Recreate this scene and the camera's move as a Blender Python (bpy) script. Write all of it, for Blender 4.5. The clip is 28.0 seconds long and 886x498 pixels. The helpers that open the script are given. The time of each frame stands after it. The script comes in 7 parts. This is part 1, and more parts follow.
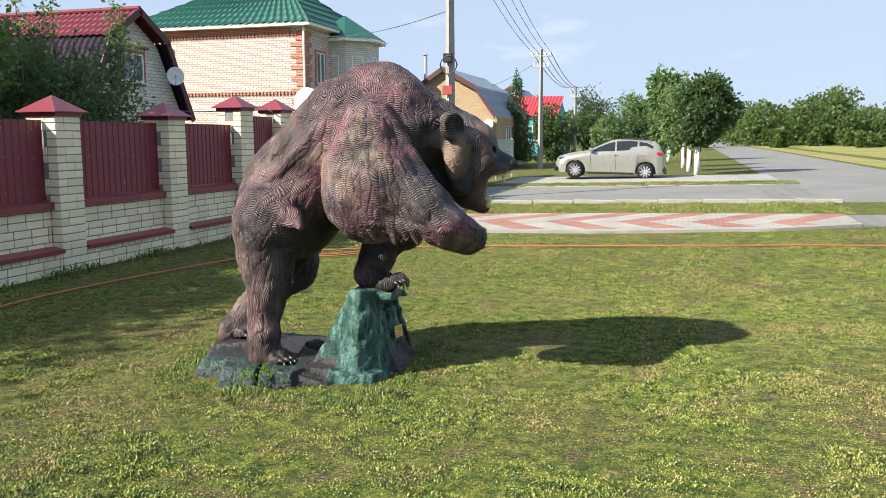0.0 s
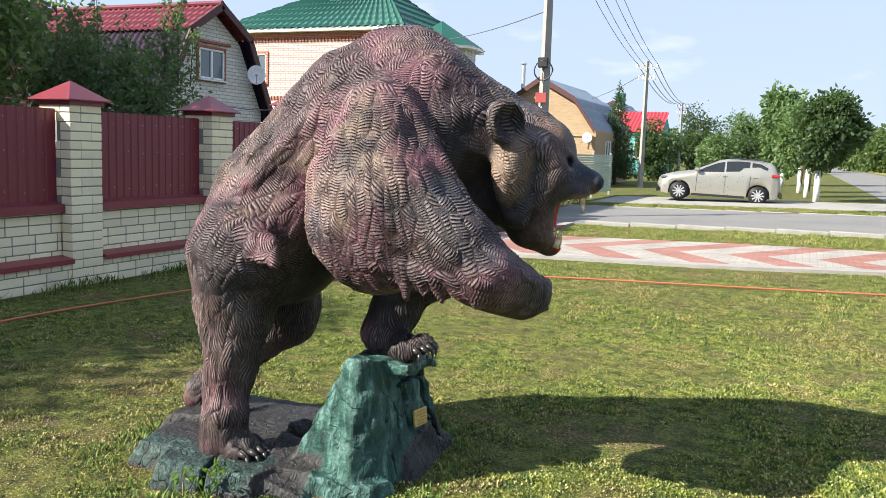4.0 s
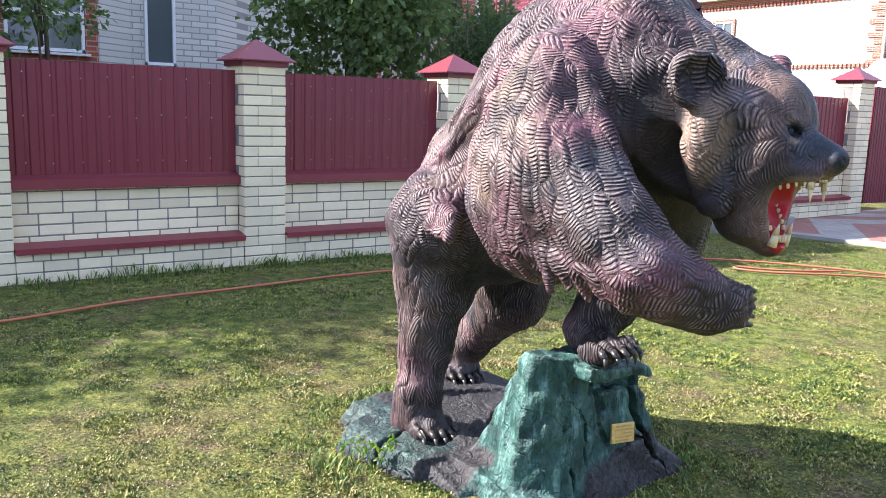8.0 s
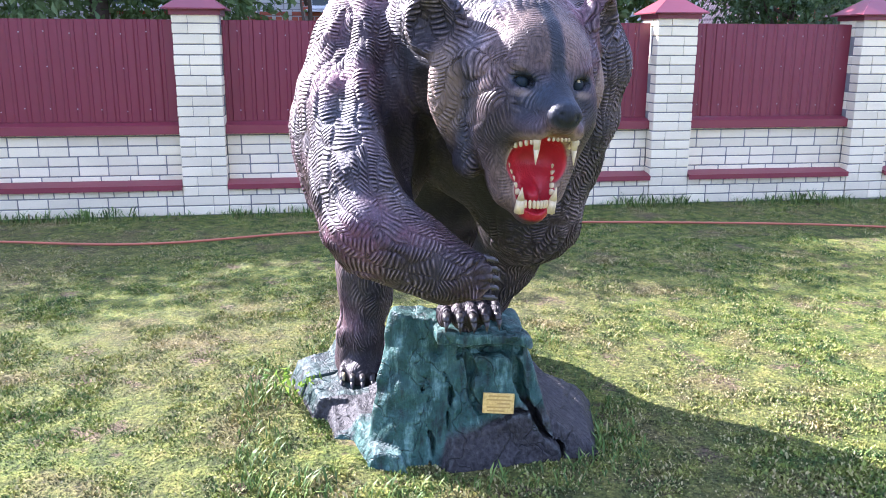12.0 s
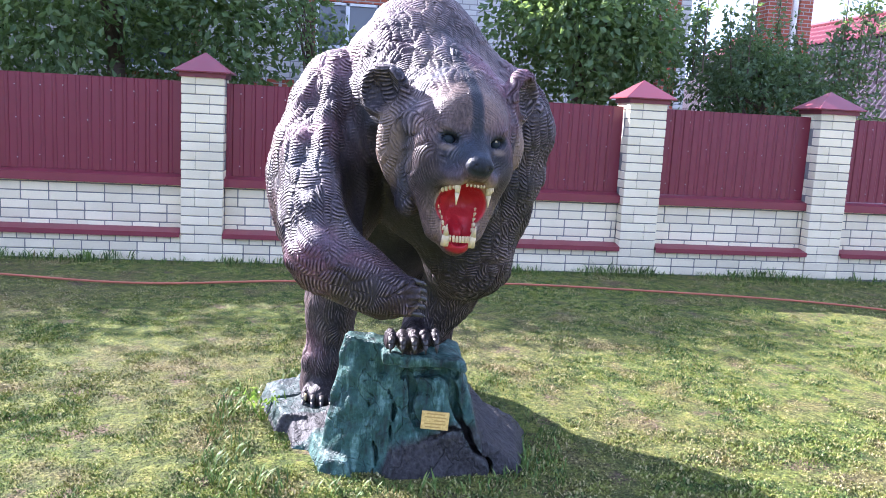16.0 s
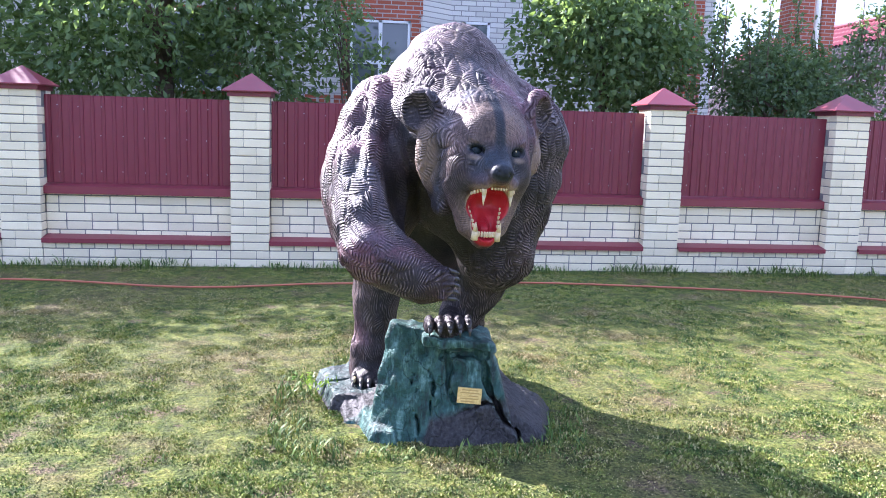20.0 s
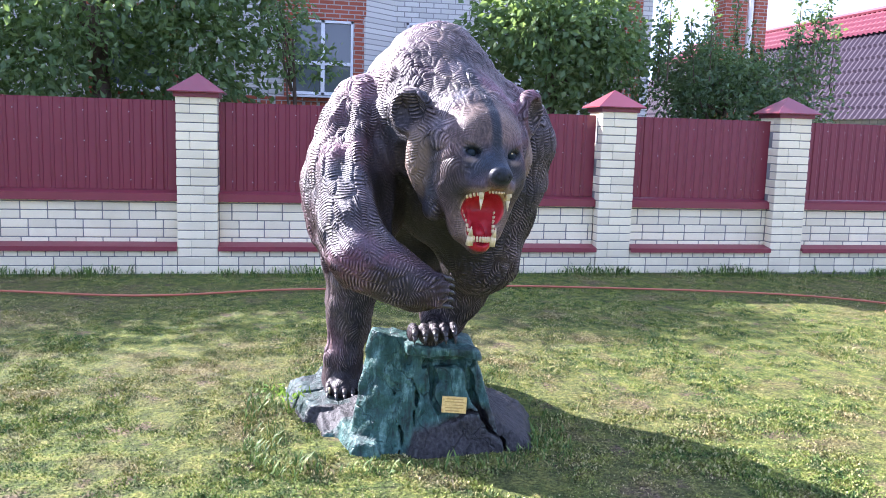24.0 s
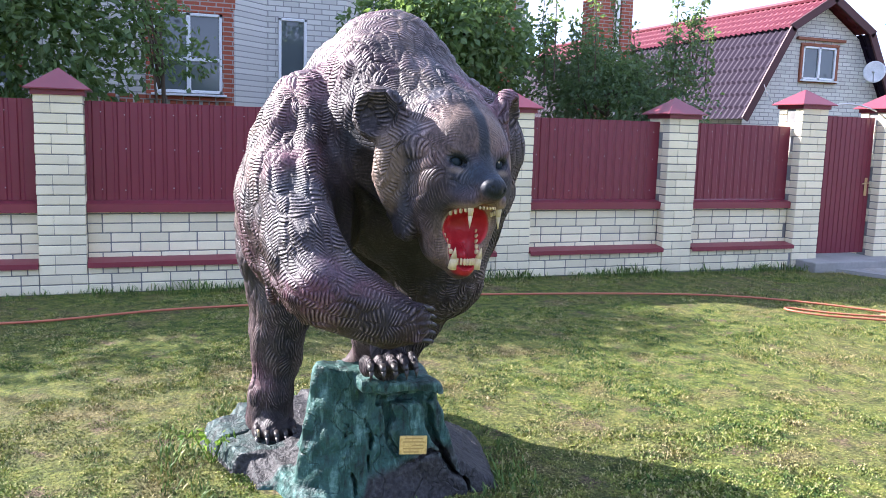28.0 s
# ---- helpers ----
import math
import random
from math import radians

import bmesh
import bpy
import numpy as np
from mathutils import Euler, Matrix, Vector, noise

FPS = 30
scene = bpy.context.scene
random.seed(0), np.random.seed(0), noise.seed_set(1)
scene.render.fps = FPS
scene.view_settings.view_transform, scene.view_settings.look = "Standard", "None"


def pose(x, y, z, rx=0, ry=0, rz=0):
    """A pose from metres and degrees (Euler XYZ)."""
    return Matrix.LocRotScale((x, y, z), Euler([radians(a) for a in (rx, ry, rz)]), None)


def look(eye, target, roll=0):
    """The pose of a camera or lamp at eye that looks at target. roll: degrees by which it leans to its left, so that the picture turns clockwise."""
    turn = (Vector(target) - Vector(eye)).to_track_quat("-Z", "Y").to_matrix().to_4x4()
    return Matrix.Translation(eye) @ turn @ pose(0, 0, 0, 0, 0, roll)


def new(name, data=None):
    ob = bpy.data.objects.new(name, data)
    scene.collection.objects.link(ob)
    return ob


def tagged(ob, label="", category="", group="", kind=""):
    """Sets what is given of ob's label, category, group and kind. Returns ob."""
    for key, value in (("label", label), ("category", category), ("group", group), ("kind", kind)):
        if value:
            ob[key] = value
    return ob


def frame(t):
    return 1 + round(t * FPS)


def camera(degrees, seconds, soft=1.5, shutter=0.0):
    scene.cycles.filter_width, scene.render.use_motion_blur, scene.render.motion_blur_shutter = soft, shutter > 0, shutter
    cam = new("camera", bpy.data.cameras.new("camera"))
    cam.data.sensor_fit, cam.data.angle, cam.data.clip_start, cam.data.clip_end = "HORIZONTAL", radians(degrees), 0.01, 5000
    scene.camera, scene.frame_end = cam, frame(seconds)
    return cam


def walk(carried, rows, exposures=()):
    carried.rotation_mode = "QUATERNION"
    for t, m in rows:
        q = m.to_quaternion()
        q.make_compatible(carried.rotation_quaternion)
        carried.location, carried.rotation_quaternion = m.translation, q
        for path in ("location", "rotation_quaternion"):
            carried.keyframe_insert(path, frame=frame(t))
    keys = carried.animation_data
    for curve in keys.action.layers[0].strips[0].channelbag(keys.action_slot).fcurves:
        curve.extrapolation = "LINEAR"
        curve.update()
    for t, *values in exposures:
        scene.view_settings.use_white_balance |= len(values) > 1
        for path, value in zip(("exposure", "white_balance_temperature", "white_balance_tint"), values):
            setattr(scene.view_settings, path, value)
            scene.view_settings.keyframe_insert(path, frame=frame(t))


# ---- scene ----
cam = camera(55.8, 28.0, soft=0.75)
BEAR_STEP = 0.011
EXPOSURES = [(0, 1.68, 6550, 7), (3, 1.76, 6550, 8), (6, 2.12, 6250, 13), (8, 2.6, 6050, 19), (11, 3.14, 5600, 28), (13, 3.16, 5550, 28), (16, 3.02, 5580, 27), (25, 2.96, 5620, 26), (28, 2.72, 5800, 21)]
PATH = [
    (0, (1.304, 0.388, 1.641), (0.743, 2.29, 1.377), -0.2),
    (0.5, (1.339, 0.583, 1.628), (0.736, 2.474, 1.385), -0.2),
    (1, (1.352, 0.771, 1.642), (0.718, 2.654, 1.41), -0.1),
    (1.5, (1.27, 1.024, 1.625), (0.629, 2.903, 1.388), -0.1),
    (2, (1.205, 1.242, 1.62), (0.551, 3.115, 1.371), 0.1),
    (2.5, (1.169, 1.491, 1.614), (0.482, 3.352, 1.364), 0.5),
    (3, (1.152, 1.743, 1.626), (0.429, 3.592, 1.384), 0.9),
    (3.5, (1.055, 2.003, 1.6), (0.314, 3.846, 1.361), 1.5),
    (5.5, (0.923, 2.977, 1.595), (-0.07, 4.696, 1.356), 2.2),
    (6, (0.951, 3.175, 1.613), (-0.146, 4.83, 1.375), 2.2),
    (6.5, (1.111, 3.359, 1.637), (-0.096, 4.935, 1.388), 2.4),
    (7, (1.264, 3.399, 1.635), (-0.057, 4.875, 1.357), 2.4),
    (7.5, (1.452, 3.354, 1.613), (-0.009, 4.684, 1.302), 2.2),
    (8, (1.623, 3.387, 1.6), (0.014, 4.526, 1.263), 1.9),
    (8.5, (1.833, 3.54, 1.587), (0.109, 4.49, 1.232), 1.5),
    (9, (2.009, 3.645, 1.592), (0.213, 4.442, 1.22), 1.7),
    (9.5, (2.159, 3.837, 1.593), (0.314, 4.501, 1.197), 2.2),
    (10, (2.268, 4.201, 1.618), (0.389, 4.76, 1.219), 2.2),
    (10.5, (2.285, 4.497, 1.656), (0.387, 4.97, 1.236), 1.4),
    (11, (2.234, 4.751, 1.646), (0.321, 5.147, 1.217), 0.8),
    (11.5, (2.293, 5.019, 1.637), (0.369, 5.339, 1.192), 0.4),
    (12, (2.367, 5.304, 1.657), (0.447, 5.595, 1.18), 0.2),
    (12.5, (2.339, 5.44, 1.647), (0.425, 5.754, 1.159), 0.6),
    (13, (2.273, 5.578, 1.659), (0.342, 5.878, 1.229), 0.9),
    (13.5, (2.294, 5.669, 1.677), (0.337, 5.925, 1.357), 1.1),
    (15.5, (2.762, 5.445, 1.623), (0.806, 5.742, 1.332), 3.1),
    (16, (2.953, 5.445, 1.62), (0.998, 5.737, 1.314), 3.1),
    (16.5, (3.119, 5.429, 1.621), (1.167, 5.736, 1.31), 2.7),
    (17, (3.277, 5.351, 1.628), (1.327, 5.681, 1.329), 2.5),
    (17.5, (3.408, 5.311, 1.641), (1.454, 5.637, 1.363), 2.4),
    (18, (3.525, 5.383, 1.648), (1.562, 5.655, 1.376), 2.1),
    (18.5, (3.66, 5.456, 1.645), (1.694, 5.679, 1.354), 1.9),
    (19, (3.667, 5.464, 1.656), (1.702, 5.684, 1.35), 1.9),
    (19.5, (3.599, 5.425, 1.657), (1.636, 5.65, 1.344), 1.9),
    (20, (3.513, 5.379, 1.648), (1.546, 5.591, 1.358), 1.7),
    (20.5, (3.338, 5.401, 1.644), (1.363, 5.595, 1.395), 1.6),
    (21, (3.253, 5.401, 1.638), (1.278, 5.609, 1.4), 1.7),
    (21.5, (3.258, 5.341, 1.63), (1.29, 5.603, 1.386), 1.6),
    (22, (3.315, 5.208, 1.642), (1.358, 5.534, 1.39), 1.4),
    (22.5, (3.357, 5.134, 1.635), (1.409, 5.502, 1.374), 1.5),
    (24.5, (3.336, 5.138, 1.638), (1.391, 5.501, 1.347), 1.8),
    (25, (3.303, 5.053, 1.63), (1.352, 5.382, 1.332), 1.6),
    (25.5, (3.198, 5.021, 1.631), (1.251, 5.37, 1.334), 1.6),
    (26, (3.041, 5.04, 1.635), (1.106, 5.456, 1.342), 1.6),
    (26.5, (2.969, 5.023, 1.648), (1.055, 5.525, 1.359), 1.6),
    (27, (2.899, 4.98, 1.648), (1.007, 5.56, 1.363), 1.5),
    (27.5, (2.795, 4.871, 1.65), (0.923, 5.518, 1.376), 1.5),
    (28, (2.742, 4.813, 1.648), (0.889, 5.515, 1.375), 1.6),
]
walk(cam, [(t, look(eye, target, roll)) for t, eye, target, roll in PATH], EXPOSURES)

# ---- light ----
world = bpy.data.worlds.new("sky")
scene.world = world
world.use_nodes = True
wt = world.node_tree
sky = wt.nodes.new("ShaderNodeTexSky")
sky.sky_type, sky.sun_disc = "NISHITA", False
sky.sun_elevation, sky.sun_rotation = radians(34), radians(226)
sky.air_density, sky.dust_density, sky.ozone_density = 0.9, 0.12, 2.2
# a few soft fair-weather clouds
tc = wt.nodes.new("ShaderNodeTexCoord")
mp = wt.nodes.new("ShaderNodeMapping")
mp.inputs["Scale"].default_value = (2.2, 2.2, 9.0)
cn = wt.nodes.new("ShaderNodeTexNoise")
cn.inputs["Scale"].default_value, cn.inputs["Detail"].default_value = 2.6, 6.0
cr = wt.nodes.new("ShaderNodeValToRGB")
cr.color_ramp.elements[0].position, cr.color_ramp.elements[1].position = 0.60, 0.78
cr.color_ramp.elements[1].color = (0.7, 0.7, 0.7, 1)
cm = wt.nodes.new("ShaderNodeMix")
cm.data_type = "RGBA"
cm.inputs["B"].default_value = (2.0, 1.75, 1.5, 1)
wt.links.new(tc.outputs["Generated"], mp.inputs["Vector"])
wt.links.new(mp.outputs["Vector"], cn.inputs["Vector"])
wt.links.new(cn.outputs["Fac"], cr.inputs["Fac"])
wt.links.new(cr.outputs["Color"], cm.inputs["Factor"])
soft_sky = wt.nodes.new("ShaderNodeGamma")
soft_sky.inputs["Gamma"].default_value = 0.11
wt.links.new(sky.outputs["Color"], soft_sky.inputs["Color"])
wt.links.new(soft_sky.outputs["Color"], cm.inputs["A"])
tint = wt.nodes.new("ShaderNodeMix")
tint.data_type, tint.blend_type = "RGBA", "MULTIPLY"
tint.inputs["Factor"].default_value = 1.0
tint.inputs["B"].default_value = (0.96, 1.13, 1.46, 1)
wt.links.new(cm.outputs["Result"], tint.inputs["A"])
wt.links.new(tint.outputs["Result"], wt.nodes["Background"].inputs["Color"])
wt.nodes["Background"].inputs["Strength"].default_value = 0.17

sun = new("sun", bpy.data.lights.new("sun", "SUN"))
sun.data.energy, sun.data.angle, sun.data.color = 3.5, radians(0.6), (1.0, 0.93, 0.80)
sun.matrix_world = look((-7.2, -6.9, 6.7), (0, 0, 0))


# ---- materials ----
class Nodes:
    """Short way to wire a node material."""

    def __init__(self, name):
        self.m = bpy.data.materials.new(name)
        self.m.use_nodes = True
        self.t = self.m.node_tree
        self.b = self.t.nodes["Principled BSDF"]

    def put(self, sock, v):
        if isinstance(v, bpy.types.NodeSocket):
            self.t.links.new(v, sock)
        elif isinstance(v, tuple) and len(v) == 3 and sock.type == "RGBA":
            sock.default_value = (*v, 1)
        else:
            sock.default_value = v

    def add(self, kind, out=0, **ins):
        n = self.t.nodes.new(kind)
        for k, v in ins.items():
            self.put(n.inputs[k.replace("_", " ")], v)
        return n.outputs[out]

    def coord(self, scale=(1, 1, 1), which="Object", rot=(0, 0, 0)):
        n = self.t.nodes.new("ShaderNodeTexCoord")
        m = self.t.nodes.new("ShaderNodeMapping")
        m.inputs["Scale"].default_value, m.inputs["Rotation"].default_value = scale, rot
        self.t.links.new(n.outputs[which], m.inputs["Vector"])
        return m.outputs[0]

    def world(self, scale=(1, 1, 1)):
        n = self.t.nodes.new("ShaderNodeNewGeometry")
        m = self.t.nodes.new("ShaderNodeMapping")
        m.inputs["Scale"].default_value = scale
        self.t.links.new(n.outputs["Position"], m.inputs["Vector"])
        return m.outputs[0]

    def island(self):
        n = self.t.nodes.new("ShaderNodeNewGeometry")
        return n.outputs["Random Per Island"]

    def rand(self):
        return self.t.nodes.new("ShaderNodeObjectInfo").outputs["Random"]

    def noise(self, vec, scale, detail=4.0, rough=0.55, out=0):
        return self.add("ShaderNodeTexNoise", out, Vector=vec, Scale=scale, Detail=detail, Roughness=rough)

    def ramp(self, fac, *stops):
        n = self.t.nodes.new("ShaderNodeValToRGB")
        el = n.color_ramp.elements
        while len(el) < len(stops):
            el.new(0.5)
        for e, (p, c) in zip(el, stops):
            e.position = p
            e.color = (*c, 1) if isinstance(c, tuple) else (c, c, c, 1)
        self.put(n.inputs["Fac"], fac)
        return n.outputs["Color"]

    def mix(self, f, a, b, blend="MIX"):
        n = self.t.nodes.new("ShaderNodeMix")
        n.data_type, n.blend_type = "RGBA", blend
        self.put(n.inputs["Factor"], f)
        self.put(n.inputs["A"], a)
        self.put(n.inputs["B"], b)
        return n.outputs["Result"]

    def math(self, op, a, b=0.0):
        n = self.t.nodes.new("ShaderNodeMath")
        n.operation = op
        self.put(n.inputs[0], a)
        self.put(n.inputs[1], b)
        return n.outputs[0]

    def attr(self, name, out="Fac"):
        n = self.t.nodes.new("ShaderNodeAttribute")
        n.attribute_name = name
        return n.outputs[out]

    def bump(self, height, strength=0.4, dist=0.01, normal=None):
        n = self.t.nodes.new("ShaderNodeBump")
        n.inputs["Strength"].default_value, n.inputs["Distance"].default_value = strength, dist
        self.put(n.inputs["Height"], height)
        if normal:
            self.put(n.inputs["Normal"], normal)
        return n.outputs[0]

    def done(self, color=None, rough=None, metal=None, normal=None, **more):
        for k, v in (("Base Color", color), ("Roughness", rough), ("Metallic", metal), ("Normal", normal)):
            if v is not None:
                self.put(self.b.inputs[k], v)
        for k, v in more.items():
            self.put(self.b.inputs[k.replace("_", " ")], v)
        return self.m


def simple(name, color, rough=0.6, metal=0.0, vary=0.25, scale=6.0, bump=0.15, spec=0.5):
    n = Nodes(name)
    p = n.world()
    a = n.noise(p, scale)
    b = n.noise(p, scale * 9, 3.0)
    dark = tuple(c * (1 - vary) for c in color)
    lite = tuple(min(1, c * (1 + vary * 0.6)) for c in color)
    col = n.mix(0.35, n.ramp(a, (0.3, dark), (0.7, lite)), n.ramp(b, (0.3, dark), (0.7, lite)))
    return n.done(col, n.math("ADD", rough - 0.08, n.math("MULTIPLY", b, 0.16)), metal, n.bump(b, bump, 0.004), Specular_IOR_Level=spec)


def mat_brick_piece(name, base, vary=0.14, rough=0.75):
    """Single bricks: each a little different, chipped and dusty."""
    n = Nodes(name)
    p = n.world()
    r = n.rand()
    tone = n.ramp(r, (0.0, tuple(c * (1 - vary) for c in base)), (0.5, base), (1.0, tuple(min(0.9, c * (1 + vary * 0.5)) for c in base)))
    stain = n.noise(p, 2.2, 5.0)
    col = n.mix(n.ramp(stain, (0.45, 0.0), (0.8, 0.35)), tone, tuple(c * 0.62 for c in base))
    grain = n.noise(p, 130.0, 2.0)
    col = n.mix(0.12, col, n.ramp(grain, (0.3, 0.25), (0.7, 0.9)), "MULTIPLY")
    return n.done(col, rough, 0.0, n.bump(n.math("ADD", grain, n.math("MULTIPLY", stain, 1.5)), 0.35, 0.004))


def mat_brick_wall(name, base, joint, bw=0.26, bh=0.077, mort=0.012, use="xz", vary=0.2):
    """Far walls: running bond with recessed joints in real size."""
    n = Nodes(name)
    g = n.t.nodes.new("ShaderNodeNewGeometry")
    s = n.t.nodes.new("ShaderNodeSeparateXYZ")
    n.t.links.new(g.outputs["Position"], s.inputs[0])
    c = n.t.nodes.new("ShaderNodeCombineXYZ")
    along = n.math("ADD", s.outputs["X"], s.outputs["Y"])
    n.put(c.inputs[0], along)
    n.put(c.inputs[1], s.outputs["Z"])
    t = n.t.nodes.new("ShaderNodeTexBrick")
    for k, v in (("Scale", 1.0), ("Mortar Size", mort), ("Mortar Smooth", 0.1), ("Brick Width", bw), ("Row Height", bh), ("Bias", 0.0)):
        t.inputs[k].default_value = v
    n.put(t.inputs["Vector"], c.outputs[0])
    n.put(t.inputs["Color1"], tuple(x * (1 - vary) for x in base))
    n.put(t.inputs["Color2"], base)
    n.put(t.inputs["Mortar"], joint)
    p = n.world()
    stain = n.noise(p, 0.7, 5.0)
    col = n.mix(n.ramp(stain, (0.4, 0.0), (0.8, 0.35)), t.outputs["Color"], tuple(x * 0.7 for x in base))
    return n.done(col, 0.85, 0.0, n.bump(n.math("SUBTRACT", 1.0, t.outputs["Fac"]), 0.6, 0.008))


M_WHITEBRICK = mat_brick_piece("white_silicate_brick", (0.83, 0.745, 0.53))
M_MORTAR = simple("mortar", (0.22, 0.215, 0.205), 0.95, 0, 0.3, 8.0, 0.5)
M_SHEET = simple("maroon_coated_sheet", (0.165, 0.018, 0.036), 0.38, 0.0, 0.10, 1.2, 0.02)
M_CAP = simple("maroon_cap_sheet", (0.20, 0.030, 0.046), 0.40, 0.0, 0.14, 2.0, 0.03)
M_STEEL = simple("galvanised_steel", (0.55, 0.56, 0.57), 0.4, 0.7)
M_BLACK = simple("black_plastic", (0.015, 0.015, 0.017), 0.45)
M_CONCRETE = simple("concrete", (0.30, 0.29, 0.27), 0.9, 0, 0.25, 3.0, 0.4)
M_WHITE = simple("white_plastic", (0.78, 0.79, 0.80), 0.35, 0, 0.05)


def mat_lawn():
    """Short mown lawn: green, dry straw patches and some bare soil."""
    n = Nodes("lawn_soil_and_turf")
    p = n.world()
    big = n.noise(p, 0.55, 4.0)
    mid = n.noise(p, 2.3, 5.0)
    tuft = n.noise(p, 9.0, 4.0, 0.65)
    fine = n.noise(p, 46.0, 4.0, 0.7)
    green = n.ramp(tuft, (0.32, (0.034, 0.052, 0.013)), (0.48, (0.095, 0.122, 0.025)), (0.60, (0.165, 0.178, 0.038)), (0.72, (0.225, 0.205, 0.062)))
    straw = n.ramp(fine, (0.3, (0.070, 0.052, 0.026)), (0.7, (0.21, 0.160, 0.075)))
    col = n.mix(n.ramp(big, (0.45, 0.0), (0.68, 0.5)), green, straw)
    col = n.mix(n.ramp(mid, (0.52, 0.0), (0.66, 0.6)), col, straw)
    soil = n.noise(p, 3.1, 6.0, 0.68)
    col = n.mix(n.ramp(soil, (0.56, 0.0), (0.64, 0.85)), col, n.ramp(fine, (0.3, (0.07, 0.048, 0.032)), (0.7, (0.19, 0.13, 0.088))))
    col = n.mix(0.9, col, n.ramp(fine, (0.34, 0.32), (0.62, 1.45)), "MULTIPLY")
    return n.done(col, 0.95, 0.0, n.bump(n.math("ADD", fine, n.math("MULTIPLY", tuft, 1.2)), 1.0, 0.035), Specular_IOR_Level=0.2)


def mat_blade():
    n = Nodes("grass_blade")
    p = n.world()
    mid = n.noise(p, 2.3, 5.0)
    big = n.noise(p, 0.55, 4.0)
    tuft = n.noise(p, 9.0, 4.0, 0.65)
    r = n.island()
    deep = n.ramp(r, (0.0, (0.026, 0.058, 0.014)), (0.6, (0.080, 0.145, 0.030)), (1.0, (0.17, 0.25, 0.065)))
    fresh = n.ramp(r, (0.0, (0.080, 0.115, 0.016)), (0.6, (0.235, 0.285, 0.050)), (1.0, (0.36, 0.41, 0.095)))
    dry = n.ramp(r, (0.0, (0.12, 0.080, 0.038)), (0.5, (0.30, 0.225, 0.098)), (1.0, (0.48, 0.40, 0.21)))
    col = n.mix(n.ramp(tuft, (0.42, 0.0), (0.56, 1.0)), deep, fresh)
    f = n.math("ADD", n.ramp(big, (0.46, 0.0), (0.70, 0.40)), n.math("ADD", n.ramp(mid, (0.53, 0.0), (0.67, 0.50)), n.ramp(r, (0.72, 0.0), (0.80, 0.55))))
    col = n.mix(f, col, dry)
    return n.done(col, 0.65, 0.0, None, Specular_IOR_Level=0.2)


M_LAWN, M_BLADE = mat_lawn(), mat_blade()


def mat_tall_grass():
    n = Nodes("uncut_green_grass")
    return n.done(n.ramp(n.island(), (0.0, (0.030, 0.065, 0.014)), (0.6, (0.10, 0.17, 0.032)), (0.92, (0.19, 0.26, 0.06)), (1.0, (0.34, 0.28, 0.13))), 0.6, 0.0, None, Specular_IOR_Level=0.25)


M_TALL = mat_tall_grass()


def mat_asphalt():
    n = Nodes("worn_asphalt")
    p = n.world()
    f = n.noise(p, 60.0, 3.0, 0.7)
    b = n.noise(p, 0.5, 5.0)
    col = n.mix(n.ramp(b, (0.35, 0.0), (0.7, 0.6)), n.ramp(f, (0.3, 0.10), (0.7, 0.20)), (0.23, 0.215, 0.195))
    return n.done(col, 0.9, 0.0, n.bump(f, 0.5, 0.006))


M_ASPHALT = mat_asphalt()


# ---- builders ----
def mesh_of(bm, name, material=None, smooth=False):
    me = bpy.data.meshes.new(name)
    bm.to_mesh(me)
    bm.free()
    if material:
        for m in material if isinstance(material, (list, tuple)) else [material]:
            me.materials.append(m)
    if smooth:
        me.polygons.foreach_set("use_smooth", [True] * len(me.polygons))
    return me


def part(name, bm, material, parent=None, label="", smooth=False):
    ob = new(name, mesh_of(bm, name, material, smooth))
    if parent:
        ob.parent = parent
    if label:
        ob["label"] = label
    return ob


def thing(name, label, category, m=None, group="", kind=""):
    e = new(name)
    e.empty_display_size = 0.1
    if m is not None:
        e.matrix_world = m
    return tagged(e, label, category, group, kind)


def B():
    return bmesh.new()


def box(bm, x0, x1, y0, y1, z0, z1, bevel=0.0, m=None):
    mat = Matrix.Translation(((x0 + x1) / 2, (y0 + y1) / 2, (z0 + z1) / 2)) @ Matrix.Diagonal((x1 - x0, y1 - y0, z1 - z0, 1))
    if m is not None:
        mat = m @ mat
    vs = bmesh.ops.create_cube(bm, size=1, matrix=mat)["verts"]
    if bevel:
        es = list({e for v in vs for e in v.link_edges})
        bmesh.ops.bevel(bm, geom=es, offset=bevel, segments=1, affect="EDGES")
    return bm


def tube(bm, a, b, r0, r1=None, n=8, caps=True):
    a, b = Vector(a), Vector(b)
    d = b - a
    m = Matrix.Translation((a + b) / 2) @ d.to_track_quat("Z", "Y").to_matrix().to_4x4()
    bmesh.ops.create_cone(bm, cap_ends=caps, segments=n, radius1=r0, radius2=r0 if r1 is None else r1, depth=d.length, matrix=m)
    return bm


def ball(bm, c, r, u=12, v=8):
    s = Matrix.Diagonal((*(r if isinstance(r, (tuple, list)) else (r, r, r)), 1))
    bmesh.ops.create_uvsphere(bm, u_segments=u, v_segments=v, radius=1, matrix=Matrix.Translation(c) @ s)
    return bm


